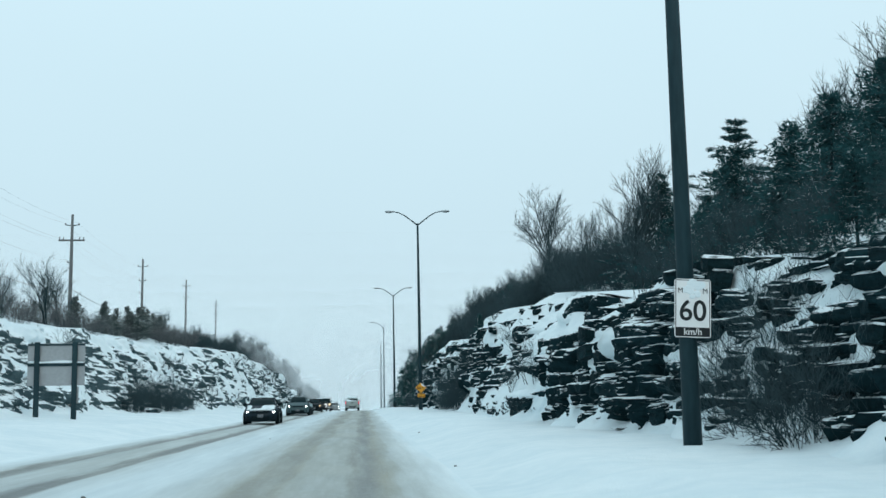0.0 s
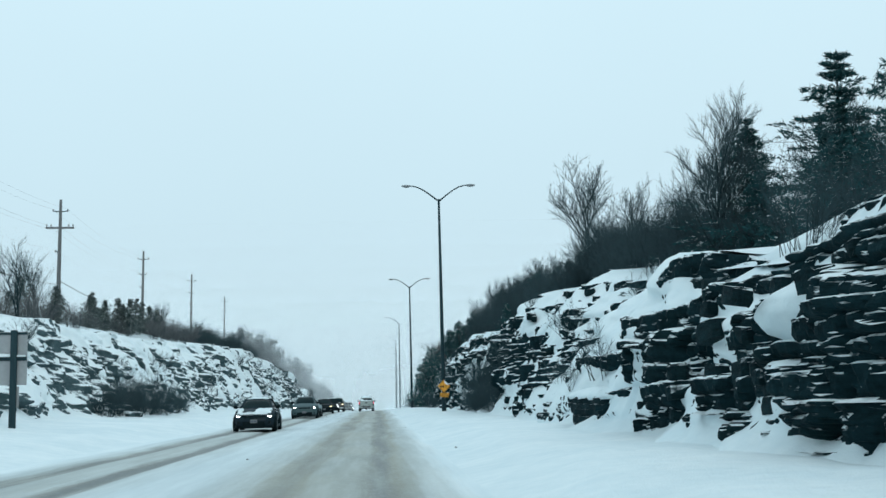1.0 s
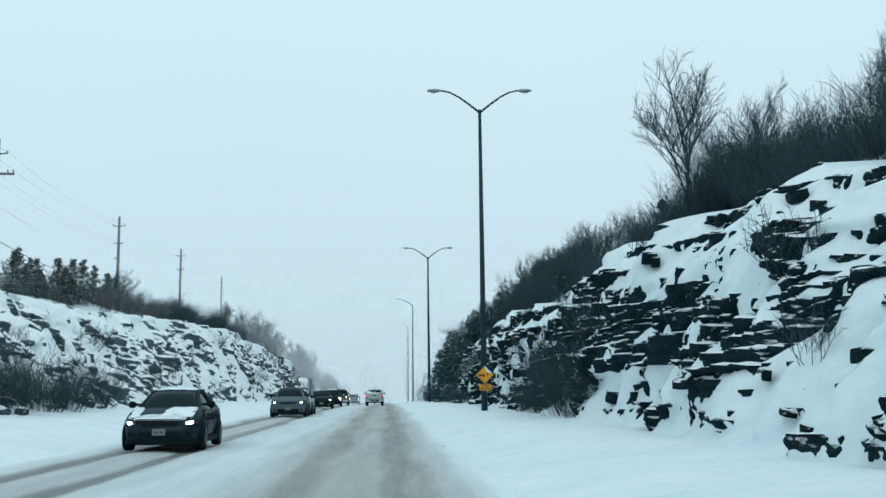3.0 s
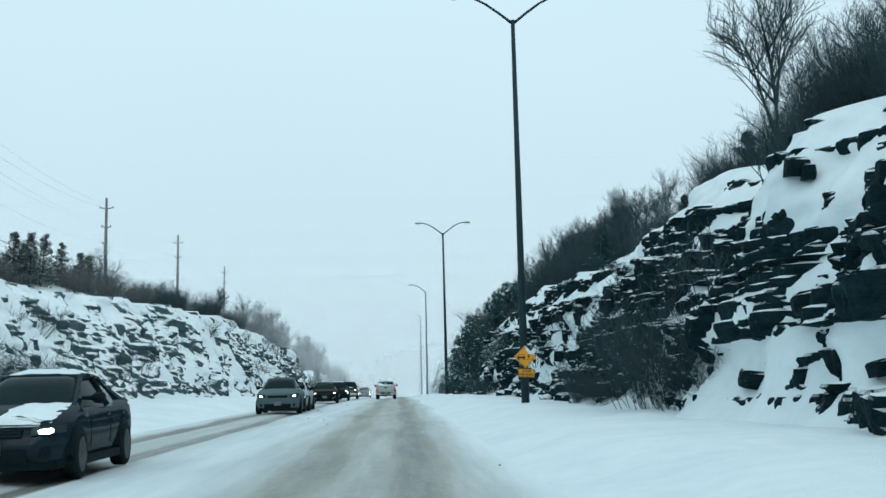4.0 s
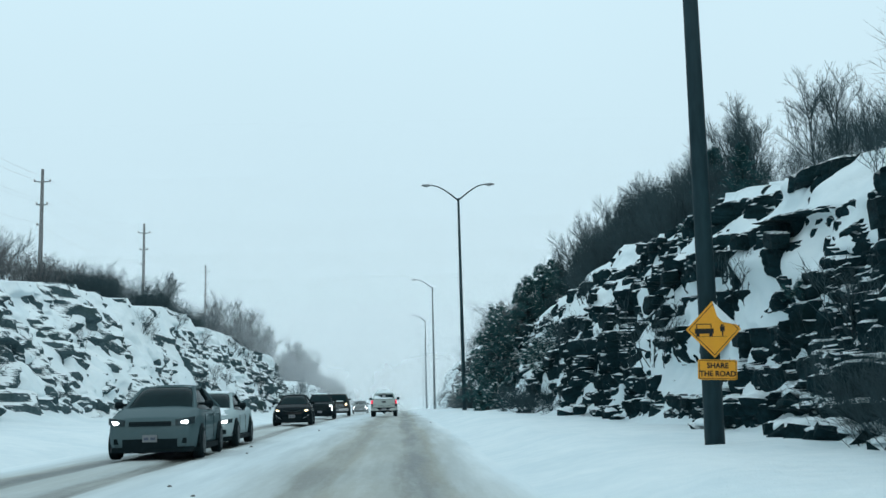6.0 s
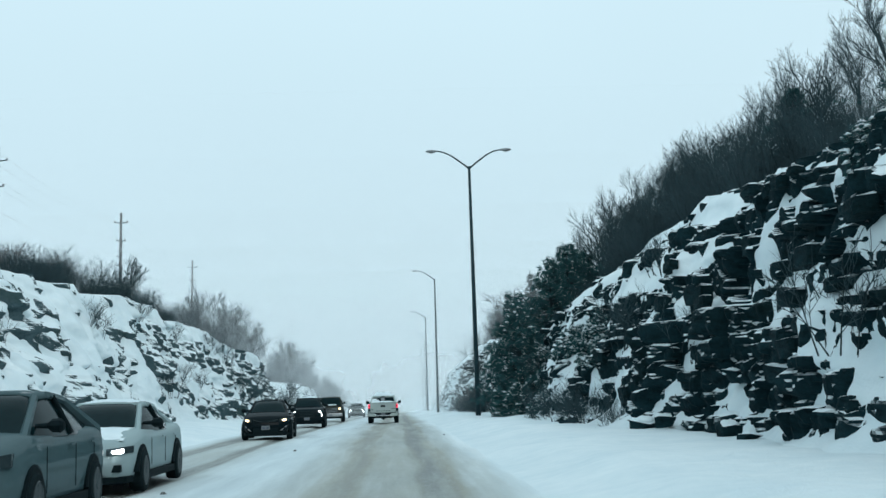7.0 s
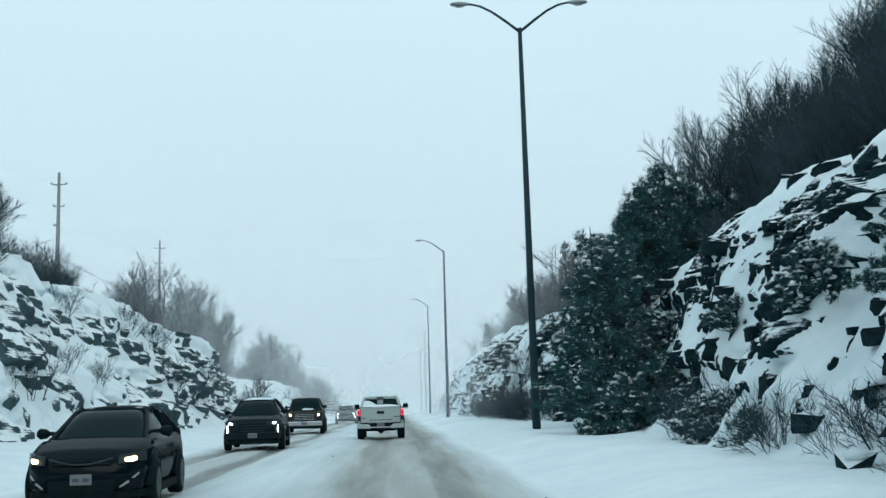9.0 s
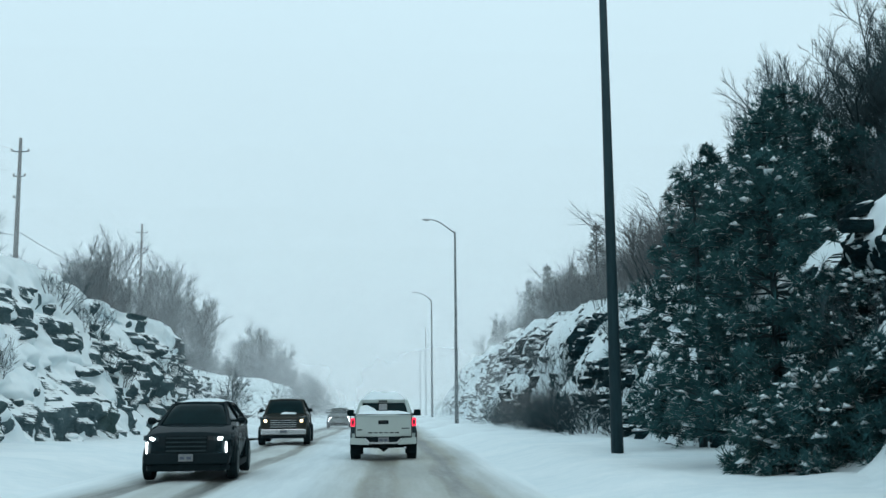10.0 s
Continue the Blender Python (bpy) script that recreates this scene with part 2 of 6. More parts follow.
RIGHT_SETBACK = [(-60, 2.4), (20, 1.7), (34, 1.7), (39, 2.1), (44, 5.0), (52, 6.4), (58, 5.4), (64, 4.4), (74, 4.2), (80, 3.5), (95, 3.1), (108, 3.0), (118, 3.4), (124, 4.1), (134, 4.1), (142, 3.1), (150, 2.8), (158, 2.9), (200, 4.0), (600, 5)]
LEFT_FOOT = [(-60, 15.5), (40, 16), (60, 15.2), (90, 13.6), (130, 13.2), (150, 12.7), (165, 12.1), (178, 11.4), (190, 10.7), (196, 11.3), (204, 13.0), (240, 13), (300, 12.5), (600, 14)]
LEFT_CREST = [(-60, 5.0), (60, 5.6), (100, 6.2), (125, 6.9), (145, 7.6), (162, 7.6), (178, 6.3), (190, 4.9), (197, 4.0), (206, 3.4), (240, 3.6), (280, 3.6), (320, 2.6), (345, 1.5), (600, 0.8)]
LEFT_SETBACK = [(-60, 4), (60, 4), (90, 4.6), (130, 4.8), (150, 4.6), (165, 4.0), (178, 2.9), (190, 1.9), (198, 2.2), (220, 3.0), (600, 5)]
Y0, Y1 = -40.0, 340.0


DIP = [(0, 0.0), (118, 0.0), (140, -0.07), (160, -0.2), (190, -0.45), (220, -0.75), (300, -1.5), (420, -2.4), (700, -3.0)]


def dip(y):
    """The road falls gently away past its middle."""
    return lerp_table(DIP, y)


def foot_height(side):
    return 0.45 if side > 0 else 0.75


def ground_height(x, y):
    """The snow between the two rock cuts: the flat road, and banks that rise from its edges."""
    lump = fbm(x * 0.5, y * 0.3) * 0.09 + fbm(x * 1.7, y * 0.9, 4.0) * 0.04
    low = dip(y)
    if x > 1.7:
        k = min(1, (x - 1.7) / 2.2)
        return low + (0.38 * k * k * (3 - 2 * k)) + lump * min(1, (x - 1.7) / 1.0) + max(0, x - 4) * 0.02
    if x < -7.3:
        k = min(1, (-7.3 - x) / 2.5)
        return low + 0.36 * k * k * (3 - 2 * k) + lump * min(1, (-7.3 - x)) + max(0, -x - 9.5) * 0.07
    return low - 0.03


def hill_height(side, d, y):
    """Height of the hill d metres behind the crest."""
    crest = lerp_table(RIGHT_CREST if side > 0 else LEFT_CREST, y)
    steep = (float(np.interp(y, [38, 44, 60, 70], [0.5, 0.18, 0.22, 0.6])) if side > 0 else 0.26) * min(1, crest / 5.0)
    top = 9.5 if side > 0 else 5.0
    rise = top * min(1, crest / 5.0) * (1 - math.exp(-steep * d / max(0.5, top * min(1, crest / 5.0))))
    return crest + rise + fbm(y * 0.08, d * 0.12, 5.0 * side) * 0.5 * min(1, d / 2)


def build_ground():
    g = Geo()
    xs = [-19, -17.5, -16, -15, -14, -13, -12, -11, -10.2, -9.5, -9, -8.6, -8.2, -7.9, -7.6, -7.3, -6.6, 1.0, 1.7, 2.0, 2.3, 2.6, 3.0, 3.4, 3.9, 4.5, 5.2, 6, 7, 8, 9, 10.5, 12]
    ys = [Y0 + i * 0.8 for i in range(int((Y1 - Y0) / 0.8) + 1)]
    vs = [(x, y, ground_height(x, y)) for y in ys for x in xs]
    n = len(xs)
    fs = [(j * n + i, j * n + i + 1, (j + 1) * n + i + 1, (j + 1) * n + i) for j in range(len(ys) - 1) for i in range(n - 1)]
    g.add(vs, fs)
    # the sheet goes on to the horizon
    X, Y, Z = 2600.0, 3600.0, -4.0
    corner = [(-19, Y0), (12, Y0), (12, Y1), (-19, Y1)]
    outer = [(-X, -1500), (X, -1500), (X, Y), (-X, Y)]
    vs = [(a, b, -0.3 + dip(b)) for a, b in corner] + [(a, b, Z) for a, b in outer]
    g.add(vs, [(0, 4, 5, 1), (1, 5, 6, 2), (2, 6, 7, 3), (3, 7, 4, 0)])
    tagged(part("ground", g, SNOW, smooth=True), "deep fresh snow on the verges", "snow", kind="structure")


def build_road():
    g = Geo()
    xs = [-7.5 + i * 0.115 for i in range(83)]
    ys = [Y0 + i * 1.3 for i in range(int(700 / 1.3))]

    def rut(x, y):
        z = 0.0
        for c, w, depth in ((0.62, 0.42, 0.035), (-1.0, 0.5, 0.035), (-4.45, 0.3, 0.045), (-6.0, 0.32, 0.05)):
            z -= depth * math.exp(-((x - c + fbm(0.3, y * 0.06, c) * 0.14) / w) ** 2)
        return z + 0.035 + fbm(x * 1.4, y * 0.35) * 0.014 + dip(y)

    vs = [(x, y, rut(x, y)) for y in ys for x in xs]
    n = len(xs)
    fs = [(j * n + i, j * n + i + 1, (j + 1) * n + i + 1, (j + 1) * n + i) for j in range(len(ys) - 1) for i in range(n - 1)]
    tagged(part("road", g.add(vs, fs), ROAD, smooth=True), "two-lane road under packed snow with slushy wheel tracks", "road", kind="structure")


RIGHT_SNOW = [(-60, 0.1), (8, -0.4), (14, -0.8), (30, -0.75), (36, -0.3), (40, 0.3), (43, 0.38), (58, 0.36), (63, 0.2), (66, -0.02), (70, -0.17), (78, -0.2), (84, -0.17), (96, -0.2), (101, 0.0), (106, 0.0), (110, -0.25), (115, -0.28), (120, -0.18), (126, -0.1), (132, -0.06), (140, 0.08), (160, 0.15), (212, 0.05), (340, 0.3)]
LEFT_SNOW = [(-60, -0.1), (48, -0.5), (61, -0.55), (66, 0.2), (71, 0.1), (74, -0.4), (82, -0.45), (86, -0.1), (96, 0.2), (110, 0.12), (128, 0.16), (150, 0.42), (170, 0.42), (181, 0.0), (191, -0.12), (197, 0.3), (340, 0.35)]


class Cut:
    """The shape of one rock cut: foot line, crest line, setback, and slow bulges."""

    def __init__(self, side, foot, crest, setback, snow, seed):
        self.side, self.seed = side, seed
        self.foot, self.crest, self.setback, self.snow = foot, crest, setback, snow
        self.z0 = foot_height(side) - 0.6

    def at(self, y):
        s = self.seed
        return (lerp_table(self.foot, y) + fbm(y * 0.12, 1.0, s) * 0.8,
                lerp_table(self.crest, y) + fbm(y * 0.1, 7.0, s) * 0.55,
                lerp_table(self.setback, y) * (1 + 0.4 * fbm(y * 0.17, 3.0, s)))

    def profile(self, u):
        """How far back the face lies at the share u of its height: steep below, then rounding off towards the crest."""
        return np.interp(u, (0, 0.35, 0.68, 0.8, 0.9, 1.0), (0, 0.17, 0.42, 0.58, 0.76, 1.0)) if self.side > 0 else u ** 1.15

    def bulge(self, y, u):
        s = self.seed
        step = fbm(y * 0.2, u * 2.2, s + 9) * 0.6 + fbm(y * 0.5, u * 5.0, s + 3) * 0.32
        return step * min(1.0, 0.3 + 3 * u)


def hash01(i, j, seed):
    h = (i.astype(np.int64) * 374761393 + j.astype(np.int64) * 668265263 + seed * 974711) & 0x7FFFFFFF
    h = ((h ^ (h >> 13)) * 1274126177) & 0x7FFFFFFF
    return ((h ^ (h >> 16)) & 0xFFFFFF) / float(0xFFFFFF)


def value_noise(x, y, seed):
    xi, yi = np.floor(x), np.floor(y)
    fx, fy = x - xi, y - yi
    fx, fy = fx * fx * (3 - 2 * fx), fy * fy * (3 - 2 * fy)
    a, b = hash01(xi, yi, seed), hash01(xi + 1, yi, seed)
    c, d = hash01(xi, yi + 1, seed), hash01(xi + 1, yi + 1, seed)
    return (a * (1 - fx) + b * fx) * (1 - fy) + (c * (1 - fx) + d * fx) * fy - 0.5


def ridged(x, y, seed, octaves=4):
    total, amp = 0.0, 1.0
    for k in range(octaves):
        total = total + amp * value_noise(x * 2.03 ** k, y * 2.03 ** k, seed + 7 * k)
        amp *= 0.52
    return total


def blur(a, cells, axis):
    for k in range(cells):
        p = np.pad(a, [(1, 1) if ax == axis else (0, 0) for ax in range(2)], mode="edge")
        a = 0.25 * (p[:-2] if axis == 0 else p[:, :-2]) + 0.5 * a + 0.25 * (p[2:] if axis == 0 else p[:, 2:])
    return a


def strata(y, z, rng, thick, length, seed, warp=0.0):
    """Random offsets for blocks laid in courses: each course is broken by joints of its own. Gives the offset, the nearness to a joint, and the height of the block's middle."""
    zw = z + 0.55 * ridged(y * 0.07, z * 0.12, seed + 1, 2) + warp * ridged(y * 0.55, z * 0.5, seed + 5, 3)
    tops = [-2.0]
    while tops[-1] < 13:
        tops.append(tops[-1] + rng.choice(thick) * rng.uniform(0.75, 1.25))
    tops = np.array(tops)
    row = np.clip(np.searchsorted(tops, zw) - 1, 0, len(tops) - 2)
    out = np.zeros_like(z)
    gap = np.minimum(zw - tops[row], tops[row + 1] - zw)
    yw = y + (0.25 + warp) * ridged(y * 0.5, z * 0.9, seed + 2, 2) + 0.12 * z
    for k in range(len(tops) - 1):
        m = row == k
        if not m.any():
            continue
        joints = [Y0 - 10.0]
        while joints[-1] < 350:
            joints.append(joints[-1] + 0.25 + rng.expovariate(1 / length))
        joints = np.array(joints)
        i = np.clip(np.searchsorted(joints, yw[m]) - 1, 0, len(joints) - 2)
        h = hash01(i, np.full_like(i, k), seed + 3)
        tilt = (hash01(i, np.full_like(i, k + 50), seed + 4) - 0.5) * 0.5
        side = np.minimum(yw[m] - joints[i], joints[i + 1] - yw[m])
        out[m] = (h - 0.5) * 2 + tilt * (yw[m] - joints[i]) / length
        gap[m] = np.minimum(gap[m], side * 1.2)
    return out, gap, z + (tops[row] + tops[row + 1]) / 2 - zw


def buttresses(y, z, seed, wide):
    """Upright clefts: stretches of wall between ragged, leaning joints, each standing further out or in."""
    yw = y + 0.5 * ridged(y * 0.3, z * 0.5, seed, 3) + 0.25 * z
    rng = random.Random(seed)
    joints = [Y0 - 10.0]
    while joints[-1] < 350:
        joints.append(joints[-1] + wide * rng.uniform(0.35, 1.7))
    joints = np.array(joints)
    i = np.clip(np.searchsorted(joints, yw) - 1, 0, len(joints) - 2)
    gap = np.minimum(yw - joints[i], joints[i + 1] - yw)
    level = np.floor(z / 2.1 + hash01(i, i * 0, seed + 2))
    return (hash01(i, level, seed + 1) - 0.5) * 2, gap


def facets(y, z, seed, wide, tall, lean=0.7):
    """Angular chunks: every jittered cell gets an offset and a lean of its own. Gives the offset and the nearness to a crack."""
    a, b = y / wide, z / tall
    ai, bi = np.floor(a), np.floor(b)
    best = np.full_like(a, 9.0)
    second = np.full_like(a, 9.0)
    value = np.zeros_like(a)
    for di in (-1, 0, 1):
        for dj in (-1, 0, 1):
            ci, cj = ai + di, bi + dj
            da = a - ci - 0.1 - 0.8 * hash01(ci, cj, seed)
            db = b - cj - 0.1 - 0.8 * hash01(ci, cj, seed + 1)
            dist = np.hypot(da, db)
            v = (hash01(ci, cj, seed + 2) - 0.5) * 2 + lean * (hash01(ci, cj, seed + 3) - 0.5) * 2 * da + lean * (hash01(ci, cj, seed + 4) - 0.3) * 2 * db
            near = dist < best
            second = np.where(near, best, np.minimum(second, dist))
            value = np.where(near, v, value)
            best = np.where(near, dist, best)
    return value, second - best


def grid_faces(ny, nz, flip, keep=None):
    j, i = np.meshgrid(np.arange(ny - 1), np.arange(nz - 1), indexing="ij")
    q = np.stack([j * nz + i, (j + 1) * nz + i, (j + 1) * nz + i + 1, j * nz + i + 1], -1)
    if keep is not None:
        q = q[keep]
    q = q.reshape(-1, 4)
    return (q[:, ::-1] if flip else q).tolist()


def build_rock(rock_name, snow_name, cut, mat, rock_label, snow_label, y0, y1, step, rows, rough, big, small, base_snow, mottle=0.16, warp=0.12, fine=(0.3, 0.45, 0.6), chunk=(1.0, 0.6), mixed=(0.30, 0.05, 0.30, 0.12), patchy=0.55, speck=0.22, worn=0, soft=(3, 2), bedded=((0, 1.0),), pillars=0.0, blanket=((0, 0.0),), crown_from=0.66, ledges=((0, 0.0),), coarse_beds=(0.5, 0.8, 1.2, 1.6), crack=1.0, apron=((0, 0.0),)):
    """A rock cut of layered, jointed stone, and the snow that lies in wedges on its ledges."""
    rng = random.Random(cut.seed)
    side, seed, z0 = cut.side, cut.seed, cut.z0
    ys = np.arange(y0, y1, step)
    us = np.linspace(0, 1, rows)
    ny = len(ys)
    base = np.array([cut.at(y) for y in ys])
    Y, U = np.meshgrid(ys, us, indexing="ij")
    low = np.array([[z0 + dip(y)] for y in ys])
    Z = low + (base[:, 1:2] - low) * U
    coarse = us[::3] if (rows - 1) % 3 == 0 else np.linspace(0, 1, (rows + 2) // 3)
    bulge = np.array([np.interp(us, coarse, [cut.bulge(y, u) for u in coarse]) for y in ys])
    smooth = -(base[:, 0:1] + base[:, 2:3] * cut.profile(U)) + bulge
    ease = np.minimum(1.0, 0.35 + 3 * U) * np.minimum(1.0, 0.35 + 4 * (1 - U))
    o1, g1, m1 = strata(Y, Z, rng, coarse_beds, big, seed + 10, warp)
    o2, g2, m2 = strata(Y, Z, rng, fine, small, seed + 20, warp)
    # every block stands upright, so that the face climbs in ledges
    blocky = np.clip(0.75 + 3.0 * ridged(Y * 0.22, Z * 0.35, seed + 81, 2) + np.clip((Y - 58) / 10, 0, 0.5), 0, 1)
    mid = np.clip((np.where(blocky > 0.5, m1, m2) - low) / (base[:, 1:2] - low), 0, 1) * (rows - 1)
    i0 = np.minimum(mid.astype(int), rows - 2)
    stepped = np.take_along_axis(smooth, i0, 1) * (1 - mid + i0) + np.take_along_axis(smooth, i0 + 1, 1) * (mid - i0)
    face_line = smooth + np.array([np.interp(ys, [a for a, b in ledges], [b for a, b in ledges])]).T * (stepped - smooth)
    amp = np.array([np.interp(ys, [a for a, b in rough], [b for a, b in rough])]).T
    beds = np.array([np.interp(ys, [a for a, b in bedded], [b for a, b in bedded])]).T
    v1, c1 = facets(Y + 0.3 * ridged(Y * 0.6, Z * 0.6, seed + 70, 2), Z + 0.2 * ridged(Y * 0.5, Z * 0.8, seed + 71, 2), seed + 30, *chunk)
    v2, c2 = facets(Y, Z + 0.15 * ridged(Y, Z, seed + 72, 2), seed + 35, chunk[0] * 0.42, chunk[1] * 0.6)
    b1, gb = buttresses(Y, Z, seed + 80, 2.2)
    P = face_line + ease * pillars * b1 - pillars * 0.35 * np.exp(-(gb / 0.09) ** 2) + ease * amp * (o1 * mixed[0] + o2 * mixed[1] * beds + v1 * mixed[2] + v2 * mixed[3])
    P -= crack * (0.11 * np.exp(-(g1 / 0.05) ** 2) + 0.09 * beds * np.exp(-(g2 / 0.035) ** 2)) + 0.07 * np.exp(-(c1 / 0.10) ** 2) + 0.03 * np.exp(-(c2 / 0.12) ** 2)
    P += mottle * ridged(Y * 1.1, Z * 0.9, seed + 40, 2) * amp + 0.10 * ridged(Y * 2.8, Z * 1.7, seed + 42, 2) + 0.05 * ridged(Y * 5.0, Z * 3.2, seed + 41, 2)
    P = blur(blur(P, worn, 0), worn, 1)
    # snow: a wedge that rises inwards from every ledge at its angle of rest
    lift = np.array([np.interp(ys, [a for a, b in cut.snow], [b for a, b in cut.snow])]).T
    dz = np.diff(Z, axis=1)
    grain = ridged(Y * 0.24, Z * 0.4, seed + 60, 4)
    crown = np.clip((U - crown_from) / (0.94 - crown_from), 0, 1) ** 1.3 * np.array([np.interp(ys, [a for a, b in blanket], [b for a, b in blanket])]).T
    rest = np.clip(1.15 + 1.2 * lift + 0.5 * grain, 0.55, 2.4)
    inset = np.clip(0.05 - 0.10 * lift - 0.14 * grain + 0.10 * ridged(Y * 1.3, Z * 1.6, seed + 61, 3), -0.12, 0.2)
    Q = P - inset
    for i in range(1, rows):
        Q[:, i] = np.maximum(Q[:, i], Q[:, i - 1] - dz[:, i - 1] / rest[:, i])
    cap = smooth + base_snow + 0.9 * lift + 0.45 * crown + patchy * grain + speck * ridged(Y * 1.4, Z * 1.5, seed + 62, 3)
    # a drift along the foot
    foot = 0.75 * np.exp(-(Z - low - 0.5) / 0.35) * (1.0 + 1.2 * ridged(Y * 0.15, Z * 0.0, seed + 63, 3))
    # and an apron of fallen blocks and snow that climbs the lower face
    bank = np.array([np.interp(ys, [a for a, b in apron], [b for a, b in apron])]).T
    foot = foot + bank * np.exp(-(np.maximum(Z - low - 0.6, 0) / 2.3) ** 2) * (0.45 + 1.0 * ridged(Y * 0.9, Z * 1.1, seed + 65, 3))
    Q = np.maximum(np.minimum(Q, cap + 0.35 * bank * (1 - U)), smooth - 0.25 + foot + 0.32 * crown + 0.4 * crown ** 3)
    Q = blur(blur(Q, soft[0], 0), soft[1], 1) + 0.05 * ridged(Y * 1.7, Z * 2.1, seed + 64, 2) + 0.03
    yj = Y + 0.05 * ridged(Y * 2.0, Z * 2.2, seed + 50, 2)
    last = side * (base[:, 0] + base[:, 2] + 2.4)

    def with_tail(X, YY, ZZ, tail_z):
        X = np.concatenate([side * -X, last[:, None]], 1)
        YY = np.concatenate([YY, ys[:, None]], 1)
        ZZ = np.concatenate([ZZ, (base[:, 1] + tail_z)[:, None]], 1)
        return np.stack([X, YY, ZZ], -1).reshape(-1, 3).tolist()

    zj = Z + 0.03 * ridged(Y * 2.4, Z * 2.0, seed + 51, 2)
    rock = part(rock_name, Geo().add(with_tail(P, yj, zj, -0.5), grid_faces(ny, rows + 1, side < 0)), mat)
    over = np.concatenate([Q > P - 0.05, np.ones((ny, 1), bool)], 1)
    keep = over[:-1, :-1] | over[1:, :-1] | over[:-1, 1:] | over[1:, 1:]
    snow = part(snow_name, Geo().add(with_tail(Q, Y, Z, 0.14), grid_faces(ny, rows + 1, side < 0, keep)), SNOW, smooth=True)
    tagged(snow, snow_label, "snow", kind="structure")
    return tagged(rock, rock_label, "rock cut", kind="structure")


def build_hill(name, side, foot, setback, mat, label):
    ds = [-1.2, -0.6, 0, 0.8, 1.6, 2.6, 4, 6, 9, 13, 18, 26, 40, 70, 120, 240]
    ys = [Y0 - 60 + i * 1.6 for i in range(int((Y1 - Y0 + 60) / 1.6))]
    vs = []
    for y in ys:
        start = lerp_table(foot, y) + lerp_table(setback, y) + 1.2
        for d in ds:
            z = hill_height(side, max(0, d), y) + (d * 0.35 if d < 0 else 0)
            vs.append((side * (start + d), y, z))
    n = len(ds)
    fs = []
    for j in range(len(ys) - 1):
        for i in range(n - 1):
            q = (j * n + i, j * n + i + 1, (j + 1) * n + i + 1, (j + 1) * n + i)
            fs.append(q if side > 0 else q[::-1])
    tagged(part(name, Geo().add(vs, fs), mat, smooth=True), label, "hillside", kind="structure")


CUT_RIGHT = Cut(1, RIGHT_FOOT, RIGHT_CREST, RIGHT_SETBACK, RIGHT_SNOW, 3)
CUT_LEFT = Cut(-1, LEFT_FOOT, LEFT_CREST, LEFT_SETBACK, LEFT_SNOW, 8)
build_ground()
build_road()
ROUGH_RIGHT = [(-60, 0.9), (38, 0.9), (43, 0.62), (58, 0.66), (69, 0.65), (73, 0.9), (76, 0.9), (100, 0.85), (108, 1.1), (126, 1.05), (136, 0.75), (150, 0.75), (158, 1.1), (340, 1.1)]
ROUGH_LEFT = [(-60, 1.1), (340, 1.1)]
DARK_LABEL, GREY_LABEL = "dark layered limestone rock cut with snow on its ledges", "grey limestone rock cut half buried in wind-blown snow"
DRIFT_LABEL = "wind-blown snow resting on the rock ledges"
rock_right = build_rock("rock_cut_right", "ledge_snow_right", CUT_RIGHT, ROCK, DARK_LABEL, DRIFT_LABEL, 8.0, 156.0, 0.09, 136, ROUGH_RIGHT, 1.3, 0.8, 0.06, fine=(0.26, 0.36, 0.5), mixed=(0.15, 0.09, 0.24, 0.07), chunk=(1.2, 0.9), speck=0.55, warp=0.3, soft=(4, 3), coarse_beds=(0.6, 0.8, 1.0, 1.3), bedded=((30, 1.0), (38, 0.5), (60, 0.3), (72, 0.2), (150, 0.15)), pillars=0.32, apron=((116, 0.0), (121, 0.35), (130, 0.45), (137, 0.8), (147, 0.8), (152, 0.4)), patchy=0.85, blanket=((0, -0.3), (33, -0.2), (40, 0.2), (52, 0.3), (58, 0.3), (66, 0.3), (74, 0.7), (82, 0.95), (104, 0.95), (109, 0.5), (116, 0.4), (124, 0.15), (140, 0.2), (156, 0.5)), ledges=((0, 1.0), (116, 0.9), (128, 0.5), (136, 0.2), (150, 0.2)))
build_rock("rock_cut_right_middle", "ledge_snow_right_middle", CUT_RIGHT, ROCK, DARK_LABEL, DRIFT_LABEL, 155.9, 212.0, 0.2, 64, ROUGH_RIGHT, 1.9, 0.75, 0.0, mixed=(0.16, 0.03, 0.28, 0.1), speck=0.4, pillars=0.3)
rock_left = build_rock("rock_cut_left", "ledge_snow_left", CUT_LEFT, SNOWY_ROCK, GREY_LABEL, DRIFT_LABEL, 46.0, 215.0, 0.11, 104, ROUGH_LEFT, 1.4, 0.6, -0.30, 0.55, 0.5, (0.3, 0.5, 0.7), (0.8, 0.7), (0.0, 0.0, 0.26, 0.14), 0.8, 1.15, 1, (1, 1), pillars=0.36, crack=0.0, blanket=((0, 0.65), (100, 0.65), (110, 0.35), (130, 0.4), (146, 0.65)), crown_from=0.32, apron=((0, -0.4),))
build_rock("rock_cut_right_far", "ledge_snow_right_far", CUT_RIGHT, HAZE_ROCK, GREY_LABEL, DRIFT_LABEL, 211.6, 335.0, 0.25, 54, ROUGH_RIGHT, 2.2, 0.9, 0.15)
build_rock("rock_cut_left_far", "ledge_snow_left_far", CUT_LEFT, HAZE_ROCK, GREY_LABEL, DRIFT_LABEL, 214.6, 335.0, 0.28, 50, ROUGH_LEFT, 1.6, 0.8, 0.15)
